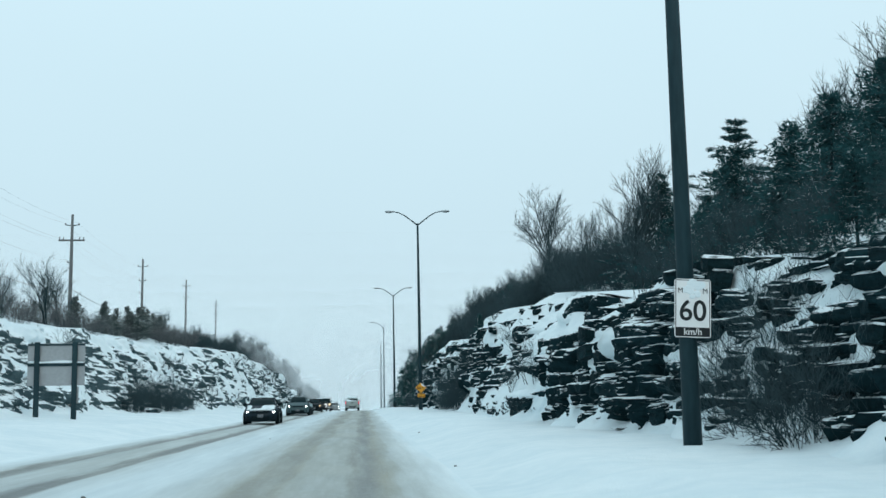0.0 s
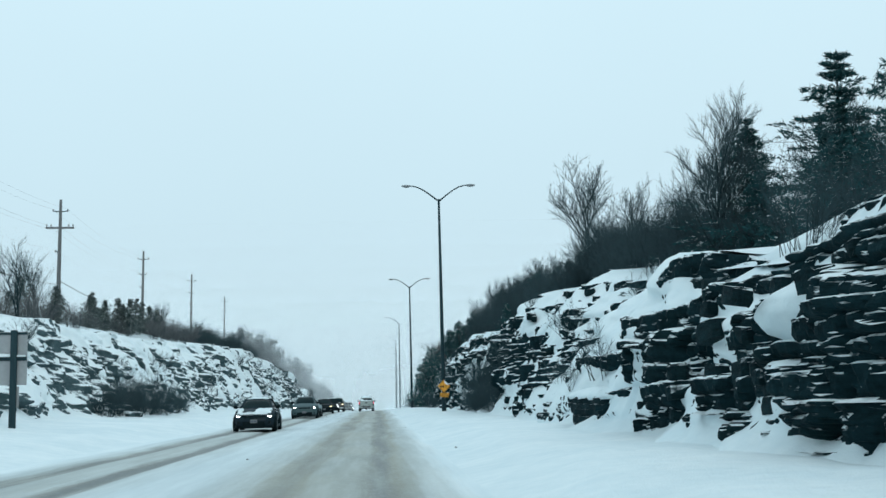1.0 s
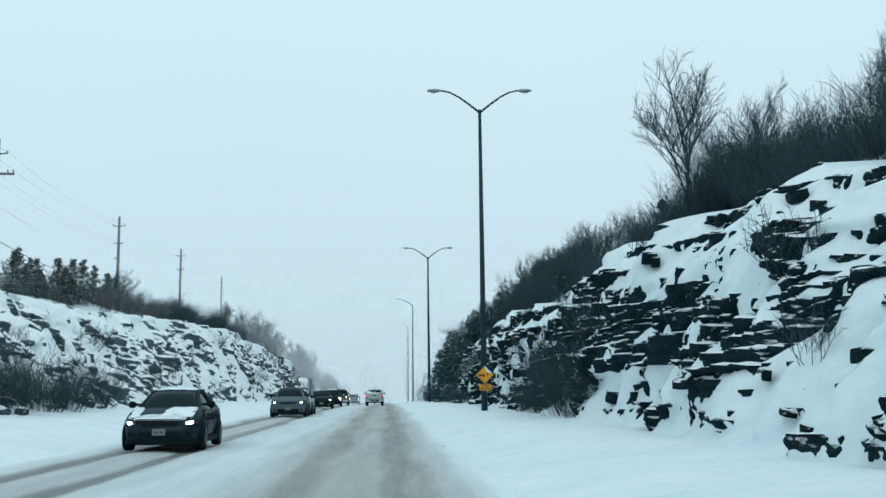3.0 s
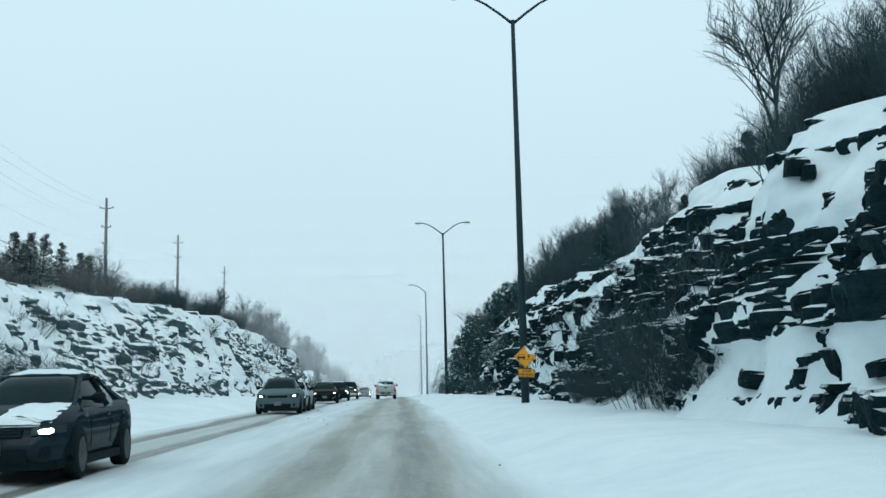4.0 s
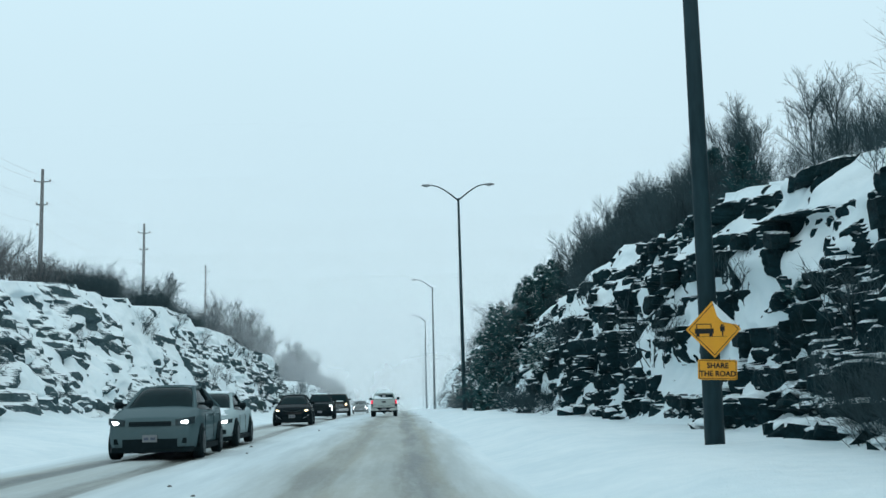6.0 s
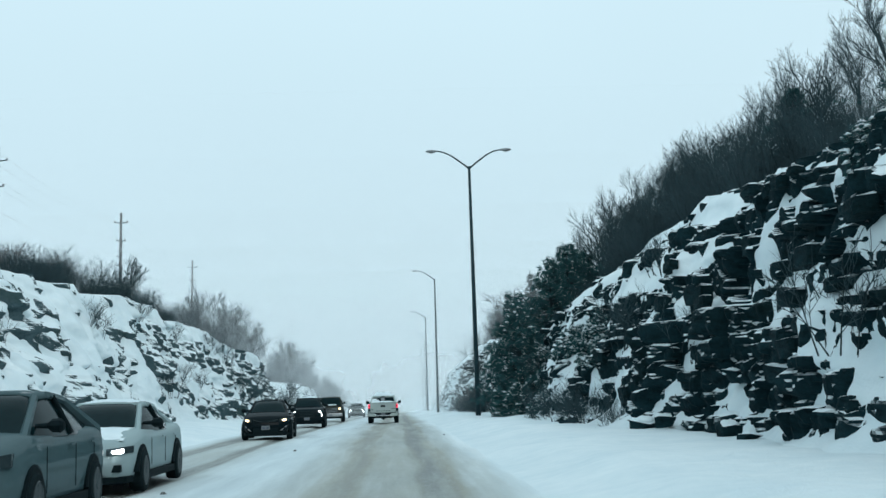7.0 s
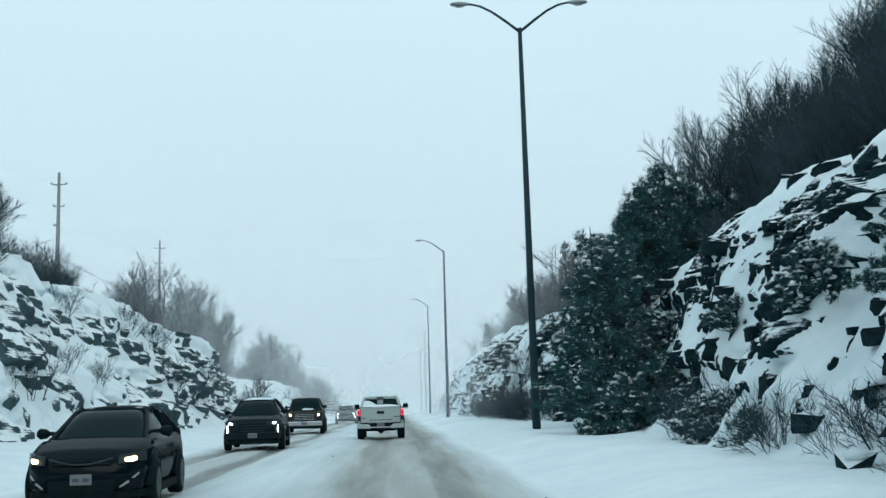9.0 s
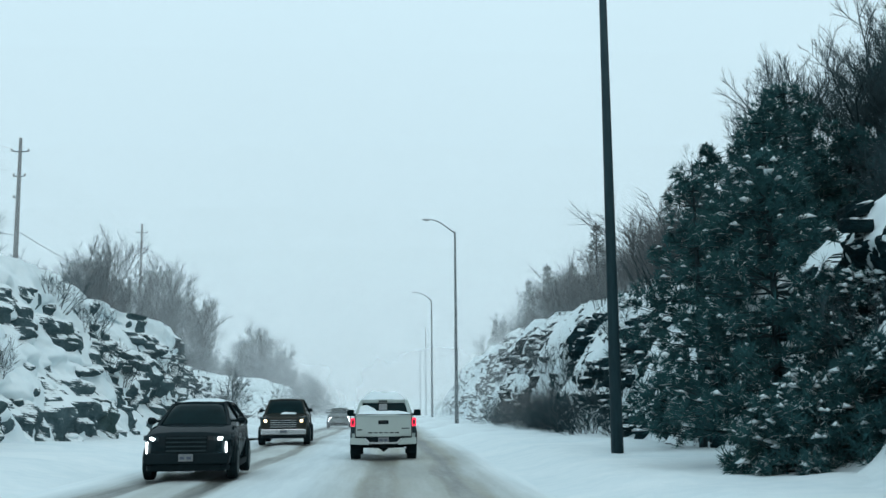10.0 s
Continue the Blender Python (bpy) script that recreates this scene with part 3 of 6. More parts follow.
build_rock("rock_cut_left_near", "ledge_snow_left_near", CUT_LEFT, SNOWY_ROCK, GREY_LABEL, DRIFT_LABEL, -40.0, 46.2, 0.6, 30, ROUGH_LEFT, 1.6, 0.8, 0.1)
build_rock("rock_cut_right_near", "ledge_snow_right_near", CUT_RIGHT, ROCK, DARK_LABEL, DRIFT_LABEL, -40.0, 8.2, 0.6, 30, ROUGH_RIGHT, 1.6, 0.8, 0.0)
build_hill("hill_right", 1, RIGHT_FOOT, RIGHT_SETBACK, SNOW, "steep snowy hillside above the rock cut")
build_hill("hill_left", -1, LEFT_FOOT, LEFT_SETBACK, SNOW, "snowy hillside above the rock cut")


# ---- street lamps, signs ----
def street_lamp(x, y, z, height, arms, label):
    lamp = empty("street_lamp", pose(x, y, z, 0, -0.3 if len(arms) > 1 else 0), label, "street lamp", "street lamps along the verge")
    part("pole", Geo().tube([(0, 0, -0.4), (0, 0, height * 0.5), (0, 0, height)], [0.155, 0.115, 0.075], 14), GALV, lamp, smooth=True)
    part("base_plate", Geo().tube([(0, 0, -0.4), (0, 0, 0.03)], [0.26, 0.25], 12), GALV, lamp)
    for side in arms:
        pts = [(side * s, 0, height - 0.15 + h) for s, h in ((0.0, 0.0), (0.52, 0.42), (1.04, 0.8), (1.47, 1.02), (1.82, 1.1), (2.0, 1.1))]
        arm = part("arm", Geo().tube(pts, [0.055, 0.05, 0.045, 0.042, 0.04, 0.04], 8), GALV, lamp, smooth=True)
        rings = []
        for s, w, h in ((1.86, 0.05, 0.04), (2.0, 0.11, 0.07), (2.22, 0.16, 0.09), (2.46, 0.15, 0.07), (2.58, 0.06, 0.03)):
            rings.append([(side * s, w * math.cos(a), height + 0.96 + h * math.sin(a)) for a in [k * math.pi / 5 for k in range(10)]])
        head = part("lamp_head", Geo().loft(rings), LAMP_GREY, arm, smooth=True)
        part("lens", Geo().loft([[(side * s, 0.1 * math.cos(a), height + 0.885 - 0.04 * (k0)) for a in [k * math.pi / 4 for k in range(8)]] for s, k0 in ((2.06, 0), (2.24, 1), (2.42, 0))]), SIGN_WHITE, arm)
    return lamp


TWIN = "tall galvanised street lamp with twin curved arms"
ONE = "tall galvanised street lamp with a single curved arm"
street_lamp(5.66, 18.9, 0.35, 14.7, (-1, 1), "tall galvanised twin-arm street lamp with a speed sign on it")
street_lamp(4.93, 92.0, 0.38, 14.7, (-1, 1), "tall galvanised twin-arm street lamp with a yellow warning sign")
street_lamp(4.6, 155.6, 0.36 + dip(155.6), 14.7 - dip(155.6), (-1, 1), TWIN)
for y, x in ((219.0, 4.35), (283.0, 4.75), (346.0, 5.9), (410.0, 6.5)):
    street_lamp(x, y, 0.3 + dip(y), 14.4 - dip(y), (-1,), ONE)


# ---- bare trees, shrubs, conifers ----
# twigs of the farther bushes, greyed by haze put into the colour
GREY_TWIG = plain("haze_greyed_twigs", (0.13, 0.14, 0.145), (0.07, 0.078, 0.082), 0.95, 0, 1.2, spec=0.1)
# distant twigs and bark, paled by haze mixed into the colour
HAZE_TWIG = plain("haze_paled_twigs", (0.10, 0.122, 0.13), (0.06, 0.075, 0.082), 0.95, 0, 0.8, spec=0.1)
HAZE_BARK = plain("haze_paled_bark", (0.14, 0.155, 0.165), (0.09, 0.10, 0.11), 0.95, 0, 1.5, spec=0.1)
NEEDLE = snowy("conifer_needles", (0.012, 0.046, 0.050), (0.032, 0.105, 0.112), 0.70, 1.0, 0.8, 3.0, stretch=(1, 1, 1), ragged=0.9)
PINE_NEEDLE = snowy("pine_needles", (0.020, 0.068, 0.072), (0.046, 0.135, 0.142), 0.68, 1.0, 0.8, 3.0, stretch=(1, 1, 1), ragged=0.9)
# crest cedars: haze greys the base colour, snow lies on top
NEEDLE_GREY = snowy("haze_greyed_needles", (0.05, 0.072, 0.07), (0.10, 0.13, 0.125), 0.6, 1.0, 0.85, 3.0, stretch=(1, 1, 1), ragged=0.9)
# far spruces: base colour paled for haze, snow on the upper sides
NEEDLE_HAZE = snowy("snowy_haze_paled_needles", (0.09, 0.115, 0.118), (0.15, 0.18, 0.185), 0.5, 1.0, 0.85, 3.0, stretch=(1, 1, 1), ragged=0.9)


def rand_dir(rng):
    return Vector((rng.gauss(0, 1), rng.gauss(0, 1), rng.gauss(0, 1))).normalized()


def limb(wood, fine, rng, p, d, length, rad, level, depth, rise=0.34, thin=0.006):
    """A limb that bends, tapers and splits; the last two levels are twigs."""
    if level == depth:
        d = (d + rand_dir(rng) * 0.15).normalized()
        n = len(fine.v)
        e1 = d.orthogonal().normalized() * thin
        e2 = d.cross(e1)
        e1 = (e1 * rng.uniform(-1, 1) + e2 * rng.uniform(-1, 1)).normalized() * thin * 1.25
        fine.v.extend((tuple(p + e1), tuple(p - e1), tuple(p + d * length)))
        fine.f.append((n, n + 1, n + 2))
        return
    segs = 3 if level < 2 else 2
    pts, radii = [p.copy()], [rad]
    for i in range(segs):
        d = (d + rand_dir(rng) * 0.13 + Vector((0, 0, rise * 0.25))).normalized()
        p = p + d * (length / segs)
        pts.append(p.copy())
        radii.append(max(thin, rad * (1 - 0.75 * (i + 1) / segs)))
    (wood if level < 2 else fine).tube(pts, radii, 5 if level == 0 else 3, cap=False)
    count = rng.randint(5, 7) if level else rng.randint(12, 16)
    for k in range(count):
        s = 0.25 + 0.75 * (k + rng.random()) / count if level else 0.14 + 0.86 * (k + rng.random()) / count
        i = min(segs - 1, int(s * segs))
        q = pts[i].lerp(pts[i + 1], s * segs - i)
        out = rand_dir(rng)
        out = (out - d * out.dot(d)).normalized()
        dd = (d * rng.uniform(0.6, 1.0) + out * rng.uniform(0.5, 0.95) + Vector((0, 0, rise))).normalized()
        limb(wood, fine, rng, q, dd, length * rng.uniform(0.45, 0.7) * (1.12 - 0.35 * s), max(thin, rad * 0.5), level + 1, depth, rise, thin)


def bare_tree(name, seed, height, label, hazy=False, depth=4, stems=1, thin=0.0042):
    rng = random.Random(seed)
    wood, fine = Geo(), Geo()
    for k in range(stems):
        d = Vector((rng.uniform(-0.35, 0.35) * (stems > 1), rng.uniform(-0.35, 0.35) * (stems > 1), 1)).normalized()
        limb(wood, fine, rng, Vector((rng.uniform(-0.2, 0.2) * (stems > 1), rng.uniform(-0.2, 0.2) * (stems > 1), -0.3)), d, height * 0.62, height * 0.0115 / stems ** 0.4, 0, depth, thin=thin)
    tree = empty(name, pose(0, 0, 0), label, "tree" if "tree" in name else "shrub")
    part("trunk", wood, HAZE_BARK if hazy else BARK, tree) if stems == 1 else tagged(part("stem_mass", wood, BARK, tree), kind="stuff")
    part("crown", fine, HAZE_TWIG if hazy else TWIG, tree, "bare twigs")
    return tree


def shrub(name, seed, height, label, stems=34, hazy=False, mat=None, spread=0.6, thin=0.0048, rad=0.013):
    rng = random.Random(seed)
    g, base = Geo(), Geo()
    for k in range(stems):
        a, r = rng.uniform(0, 6.283), rng.uniform(0, 0.35) * height
        d = Vector((math.cos(a) * rng.uniform(0.1, spread), math.sin(a) * rng.uniform(0.1, spread), 1)).normalized()
        limb(base, g, rng, Vector((math.cos(a) * r, math.sin(a) * r, -0.25)), d, height * rng.uniform(0.55, 1.0), rad, 1, 3, 0.2, thin)
    ob = empty(name, pose(0, 0, 0), label, "shrub")
    part("stem_mass", base, HAZE_BARK if hazy else BARK, ob)
    part("twig_mass", g, mat or (HAZE_TWIG if hazy else TWIG), ob)
    return ob


def cedar(name, seed, height, label, hazy=False, mat=None, whorls=26, spread=0.26, sprays=34, ragged=0.45, size=1.0, flat=1.0):
    """A conifer: trunk, drooping boughs, and flat sprays of needles along each bough."""
    rng = random.Random(seed)
    wood, leaf = Geo(), Geo()
    wood.tube([(0, 0, -0.3), (0.03, 0, height * 0.5), (0, 0.02, height)], [height * 0.018, height * 0.011, 0.012], 7, cap=False)
    for w in range(whorls):
        s = 0.04 + 0.95 * (w + rng.random() * 0.7) / whorls
        reach = height * spread * (1 - s) ** 1.05 * (0.75 + 0.5 * rng.random()) + 0.08
        for b in range(5):
            a = rng.uniform(0, 6.283)
            r = reach * rng.uniform(1 - ragged, 1 + ragged)
            root = Vector((0, 0, s * height))
            tip = root + Vector((math.cos(a) * r, math.sin(a) * r, r * rng.uniform(-0.3, 0.25)))
            mid = root.lerp(tip, 0.5) - Vector((0, 0, 0.06 * r))
            wood.tube([root, mid, tip], [0.02, 0.013, 0.005], 3, cap=False)
            for k in range(sprays):
                f = rng.uniform(0.15, 1.0)
                p = root.lerp(tip, f) + Vector((0, 0, 0.1 * r * f * (1 - f)))
                off = rand_dir(rng) * min(0.16 * (1.2 - f) * height ** 0.4, 0.4 * r + 0.02)
                turn = rand_dir(rng) * 0.8
                p += Vector((off.x / flat ** 0.3, off.y / flat ** 0.3, off.z * flat))
                d = ((tip - root).normalized() * 0.7 + Vector((turn.x, turn.y, turn.z * flat + 0.15))).normalized()
                side = d.cross(rand_dir(rng)).normalized()
                L, W = rng.uniform(0.12, 0.26) * size, rng.uniform(0.016, 0.036) * size
                q = p + d * L
                leaf.add([tuple(p + side * W), tuple(p - side * W), tuple(q)], [(0, 1, 2)])
    ob = empty(name, pose(0, 0, 0), label, "tree")
    part("trunk", wood, BARK, ob)
    part("crown", leaf, mat or (NEEDLE_HAZE if hazy else NEEDLE), ob, "dense needle sprays with snow")
    return ob


def pine(name, seed, height, label, wide=0.46, whorls=19, boughs=9, tufts=10, pads=0.3, needle=1.0):
    """A young pine: upswept boughs with star-shaped needle tufts in clumps, and pads of snow along the boughs."""
    rng = random.Random(seed)
    wood, leaf, load = Geo(), Geo(), Geo()
    wood.tube([(0, 0, -0.3), (0.05, 0, height * 0.5), (0, 0.04, height)], [0.12, 0.075, 0.015], 8, cap=False)
    for w in range(whorls):
        s = 0.03 + 0.94 * (w + rng.random() * 0.5) / whorls
        reach = height * wide * (1 - s) ** 0.7 * (0.75 + 0.25 * min(1, s * 6)) + 0.1
        for b in range(boughs):
            a = rng.uniform(0, 6.283)
            r = reach * rng.uniform(0.6, 1.2)
            root = Vector((0, 0, s * height))
            tip = root + Vector((math.cos(a) * r, math.sin(a) * r, r * rng.uniform(-0.15, 0.4)))
            along = (tip - root).normalized()
            wood.tube([root, root.lerp(tip, 0.5) - Vector((0, 0, 0.05)), tip], [0.025, 0.016, 0.007], 3, cap=False)
            clumps = [root.lerp(tip, 1.0 - 0.62 * rng.random() * (k > 0)) + rand_dir(rng) * (0.22 if k else 0.02) * needle for k in range(max(2, int(r * 2.6)))]
            for k in range(max(3, int(r * tufts))):
                c = clumps[k % len(clumps)] + rand_dir(rng) * 0.11 * needle
                axis = (along + Vector((0, 0, 0.7)) + rand_dir(rng) * 0.4).normalized()
                for n in range(17):
                    d = (axis * rng.uniform(0.1, 1.0) + rand_dir(rng) * 0.8).normalized()
                    L = rng.uniform(0.15, 0.27) * needle
                    sd = d.cross(rand_dir(rng)).normalized() * 0.014 * needle
                    leaf.add([tuple(c - sd), tuple(c + sd), tuple(c + d * L)], [(0, 1, 2)])
            for k in range(3):
                if rng.random() > pads:
                    continue
                c = rng.choice(clumps) + Vector((rng.uniform(-0.08, 0.08), rng.uniform(-0.08, 0.08), 0.07 + 0.06 * rng.random())) * needle
                m, long = rng.uniform(0.035, 0.10), rng.uniform(1.0, 1.9)
                cross = along.cross(Vector((0, 0, 1))).normalized()
                ring = []
                for i in range(7):
                    t = i * 0.8976
                    q = c + (along * math.cos(t) * long + cross * math.sin(t)) * m * rng.uniform(0.55, 1.35)
                    ring.append((q.x, q.y, q.z + rng.uniform(-0.5, 0.1) * m))
                load.add(ring + [(c.x, c.y, c.z + m * 0.7), (c.x, c.y, c.z - m * 0.3)],
                         [(i, (i + 1) % 7, 7) for i in range(7)] + [((i + 1) % 7, i, 8) for i in range(7)])
    ob = empty(name, pose(0, 0, 0), label, "tree")
    part("trunk", wood, BARK, ob)
    tagged(part("needle_mass", leaf, PINE_NEEDLE, ob), kind="stuff")
    tagged(part("snow_load", load, SNOW, ob, "pads of fresh snow along the boughs", smooth=True), kind="stuff")
    return ob


def hill_z(x, y):
    """Ground height behind either crest, or on the verge in front of the rock."""
    side, foot, back = (1, RIGHT_FOOT, RIGHT_SETBACK) if x > -3 else (-1, LEFT_FOOT, LEFT_SETBACK)
    start = lerp_table(foot, y) + lerp_table(back, y) + 1.2
    d = abs(x) - start
    return hill_height(side, d, y) if d > 0 else ground_height(x, y)


def face_z(x, y):
    """Height of the right rock face at x, or of the verge in front of it."""
    foot, top, back = CUT_RIGHT.at(y)
    if x <= foot + 0.1:
        return ground_height(x, y)
    u = float(np.interp((x - foot) / back, [CUT_RIGHT.profile(k / 10) for k in range(11)], [k / 10 for k in range(11)]))
    return CUT_RIGHT.z0 + dip(y) + (top - CUT_RIGHT.z0) * u


def behind(side, y, d):
    """The place d metres behind the crest."""
    foot, back = (RIGHT_FOOT, RIGHT_SETBACK) if side > 0 else (LEFT_FOOT, LEFT_SETBACK)
    x = side * (lerp_table(foot, y) + lerp_table(back, y) + 1.2 + d)
    return x, y, hill_height(side, max(0, d), y)


def scatter(kinds, places, rng, lo=0.8, hi=1.2, sink=0.1):
    """Copies of some kinds of plant; the first of each kind takes the first places itself."""
    fresh = list(kinds)
    for x, y, z in places:
        m = pose(x, y, z - sink, rng.uniform(-5, 5), rng.uniform(-5, 5), rng.uniform(0, 360)) @ Matrix.Scale(rng.uniform(lo, hi), 4)
        if fresh:
            fresh.pop().matrix_world = m
        else:
            src = rng.choice(kinds)
            ob = copy_thing(src, pose(0, 0, 0))
            ob.matrix_basis = m


def plant(kinds, spots, rng, sink=0.3):
    """Plants at (x, y, scale), as copies of some kinds."""
    fresh = list(kinds)
    for x, y, size in spots:
        m = pose(x, y, hill_z(x, y) - sink, rng.uniform(-4, 4), rng.uniform(-4, 4), rng.uniform(0, 360)) @ Matrix.Scale(size, 4)
        ob = fresh.pop() if fresh else copy_thing(rng.choice(kinds), pose(0, 0, 0))
        ob.matrix_basis = m


rng = random.Random(17)
# dark cedars and bare trees over the near rock
cedars = [cedar("cedar_tree", 31 + k, 8.5, "dark ragged cedar tree dusted with snow above the rock", whorls=24, spread=0.5, sprays=110, size=1.25, ragged=0.75, flat=0.5) for k in range(2)]
low_cedars = [cedar("cedar_bush", 35 + k, 4.4, "low spreading cedar dusted with snow above the rock", whorls=18, spread=0.62, sprays=52, size=1.1, ragged=0.6) for k in range(2)]
for o in cedars + low_cedars:
    tagged(o, group="cedars above the rock")
plant(cedars, ((19.3, 58, 1.0), (15.2, 57, 0.72), (21.5, 50, 0.75), (17.8, 53, 0.7), (18.5, 47, 0.6), (20.5, 36, 0.7)), rng)
plant(low_cedars, ((9.9, 22, 0.5), (10.1, 26.5, 0.55), (9.8, 30.5, 0.45), (9.9, 18.5, 0.5), (14.8, 54, 0.9), (15.2, 48, 0.95), (13.2, 43, 0.8), (16.0, 41, 1.1), (12.4, 37, 0.75), (14.5, 34, 0.95), (11.6, 30, 0.7), (13.5, 27, 0.9), (12.0, 23, 0.75), (17, 31, 1.1), (14.5, 20, 0.9), (17.5, 37, 1.15), (18.0, 48, 1.2), (16.5, 25, 1.1)), rng)
trees = [bare_tree("bare_tree", 51 + k, 6.2, "leafless deciduous tree with a fan of fine twigs", depth=4) for k in range(4)]
for o in trees:
    tagged(o, group="bare trees on the hill")
plant(trees, ((13.6, 56, 1.15), (15.6, 60, 1.25), (15.8, 94, 1.7), (18.4, 90, 1.1), (13.6, 84, 0.45), (18.5, 66, 0.6), (21, 60, 0.7), (15.5, 70, 0.6), (17.5, 75, 0.7), (15.5, 86, 0.75), (20, 80, 0.9), (19, 36, 1.0), (22, 30, 1.1), (20, 22, 1.1), (17, 46, 0.9), (21, 57, 1.1), (22.5, 52, 1.5), (20.2, 45, 1.4), (18.6, 41, 1.2), (23, 46, 1.6), (24, 41, 1.7), (22, 35.5, 1.5), (20.5, 40, 1.3), (17, 53, 0.9), (14.0, 118, 0.7), (15.5, 124, 0.75), (15, 130, 0.8), (14.2, 137, 0.8), (17.5, 121, 0.8), (18, 133, 0.95), (17, 141, 0.95), (16.5, 147, 1.1), (17, 152, 1.15), (19, 146, 1.25), (15.5, 157, 1.15), (18, 157, 1.25), (15.0, 112, 0.6), (16, 104, 0.6), (16, 150, 1.0), (14.5, 163, 1.1), (16.5, 162, 1.2), (13.8, 158, 0.95), (19.5, 152, 1.3), (15.2, 147, 0.95), (19, 160, 1.2), (20, 139, 1.1), (15.5, 175, 1.3), (17.5, 169, 1.5), (18, 180, 1.5), (14.5, 186, 1.1), (20, 170, 1.5)), rng, 0.2)
# bare scrub all along the near crest
scrubs = [shrub("scrub_bush", 70 + k, 1.9, "dense leafless grey-brown scrub on the crest", 30, thin=0.0036, rad=0.010) for k in range(4)]
for o in scrubs:
    tagged(o, group="scrub along the near crest")
places = []
for k in range(96):
    y = rng.uniform(40, 66) if k < 22 else rng.uniform(28, 178)
    places.append(behind(1, y, rng.uniform(1.0, 6.5)))
scatter(scrubs, places, rng, 0.6, 1.05)
scatter(scrubs[:1], [(x, y, hill_z(x, y)) for x, y in [(rng.uniform(11.5, 15.5), rng.uniform(52, 66)) for k in range(14)]], rng, 1.0, 1.5)
scatter(scrubs[3:4], [behind(1, rng.uniform(44, 84), rng.uniform(0.4, 3.5)) for k in range(26)], rng, 0.6, 0.95)
scatter(scrubs[:1], [(x, y, hill_z(x, y)) for x, y in ((14.4, 90), (16.8, 90), (18, 93), (19.5, 89), (17.2, 86), (15.2, 86.5), (13.2, 92), (14.2, 96))], rng, 1.1, 1.6)
scatter(scrubs[2:3], [behind(1, rng.uniform(140, 178), rng.uniform(0.4, 6)) for k in range(40)], rng, 0.8, 1.5)
scatter(scrubs[1:2], [(9.4, 19.5, 3.9), (9.3, 23.0, 4.0), (9.3, 27.0, 4.1), (9.2, 31.0, 4.2), (9.0, 34.5, 4.3), (8.4, 21.5, 2.2), (8.3, 26.0, 2.0), (10.8, 21, 4.5), (10.6, 25, 4.6), (10.9, 29, 4.7)], rng, 0.7, 1.1)
saplings = [bare_tree("bare_sapling", 90 + k, 3.2, "slender leafless sapling on the crest", depth=3, stems=2, thin=0.006) for k in range(3)]
for o in saplings:
    tagged(o, group="saplings along the crest")
scatter(saplings, [behind(1, rng.uniform(62, 165), rng.uniform(1.0, 6)) for k in range(22)], rng, 0.45, 0.8)
# dark conifers behind the pines, and small cedars among the scrub
firs = [cedar("spruce_tree", 131 + k, 6.0, "dark bushy conifer with snow flecks", whorls=20, spread=0.48, sprays=76, ragged=0.6, size=1.2) for k in range(2)]
for o in firs:
    tagged(o, group="dark conifers on the slope")
plant(firs, ((12.6, 177, 0.85), (13.5, 171, 0.8), (14.5, 182, 1.0), (13.2, 165, 0.75), (14.2, 160, 0.6), (12.4, 157, 0.5), (15.0, 153, 0.5), (17.0, 157, 0.6), (12.0, 162.5, 0.55), (11.0, 98, 0.4), (11.6, 112, 0.45), (15.5, 139, 0.5), (10.6, 90, 0.5)), rng)
# young pines at the foot, beside the lamp
for k, (x, y, h, wide, label) in enumerate(((6.5, 149.5, 6.2, 0.41, "young green pine with snow-flecked boughs by the lamp"), (7.2, 157.5, 7.6, 0.32, "young green pine with snow-flecked boughs by the lamp"), (9.5, 158.5, 5.6, 0.36, "bushy green pine among scrub on the slope"), (11.0, 161.0, 6.0, 0.4, "bushy green pine among scrub on the slope"), (12.9, 161.0, 3.6, 0.42, "bushy green pine among scrub on the slope"), (7.4, 146.4, 2.2, 0.58, "small snow-laden pine bush by the verge"), (6.2, 147.0, 1.6, 0.75, "small snow-laden pine bush by the verge"))):
    o = pine("pine_tree", 150 + k, h, label, wide, pads=0.5 if h < 3 else 0.3 if x < 9 else 0.1)
    o.matrix_world = pose(x, y, (ground_height(x, y) if x < 9 else max(face_z(x, y), hill_z(x, y))) - 0.1, 0, 0, 40 * k)
slope_rng = random.Random(37)
scatter(scrubs[3:4], [behind(1, slope_rng.uniform(126, 150), slope_rng.uniform(0.3, 6)) for k in range(34)], slope_rng, 1.0, 1.7)
scatter(scrubs[1:2], [behind(1, slope_rng.uniform(68, 104), slope_rng.uniform(0.5, 5)) for k in range(40)], slope_rng, 0.8, 1.5)
plant([copy_thing(firs[0], pose(0, 0, 0))], ((16.2, 133, 0.75), (18.0, 138, 0.85), (15.2, 145, 0.6), (16.5, 160, 0.9), (18.5, 164, 1.0), (17.2, 168, 0.9), (12.6, 97, 0.45), (13.8, 92, 0.55)), slope_rng)
plant([copy_thing(trees[1], pose(0, 0, 0))], ((15.0, 163, 0.9), (17.0, 166, 1.1), (18.0, 160, 1.25), (19.5, 165, 1.35), (16.4, 170, 1.0), (20.5, 158, 1.3), (13.4, 152, 1.0), (14.6, 156, 1.15), (16.0, 150, 1.2), (17.5, 154, 1.3)), slope_rng)
scatter(scrubs[2:3], [behind(1, slope_rng.uniform(76, 93), slope_rng.uniform(1.5, 5)) for k in range(16)], slope_rng, 1.3, 1.8)
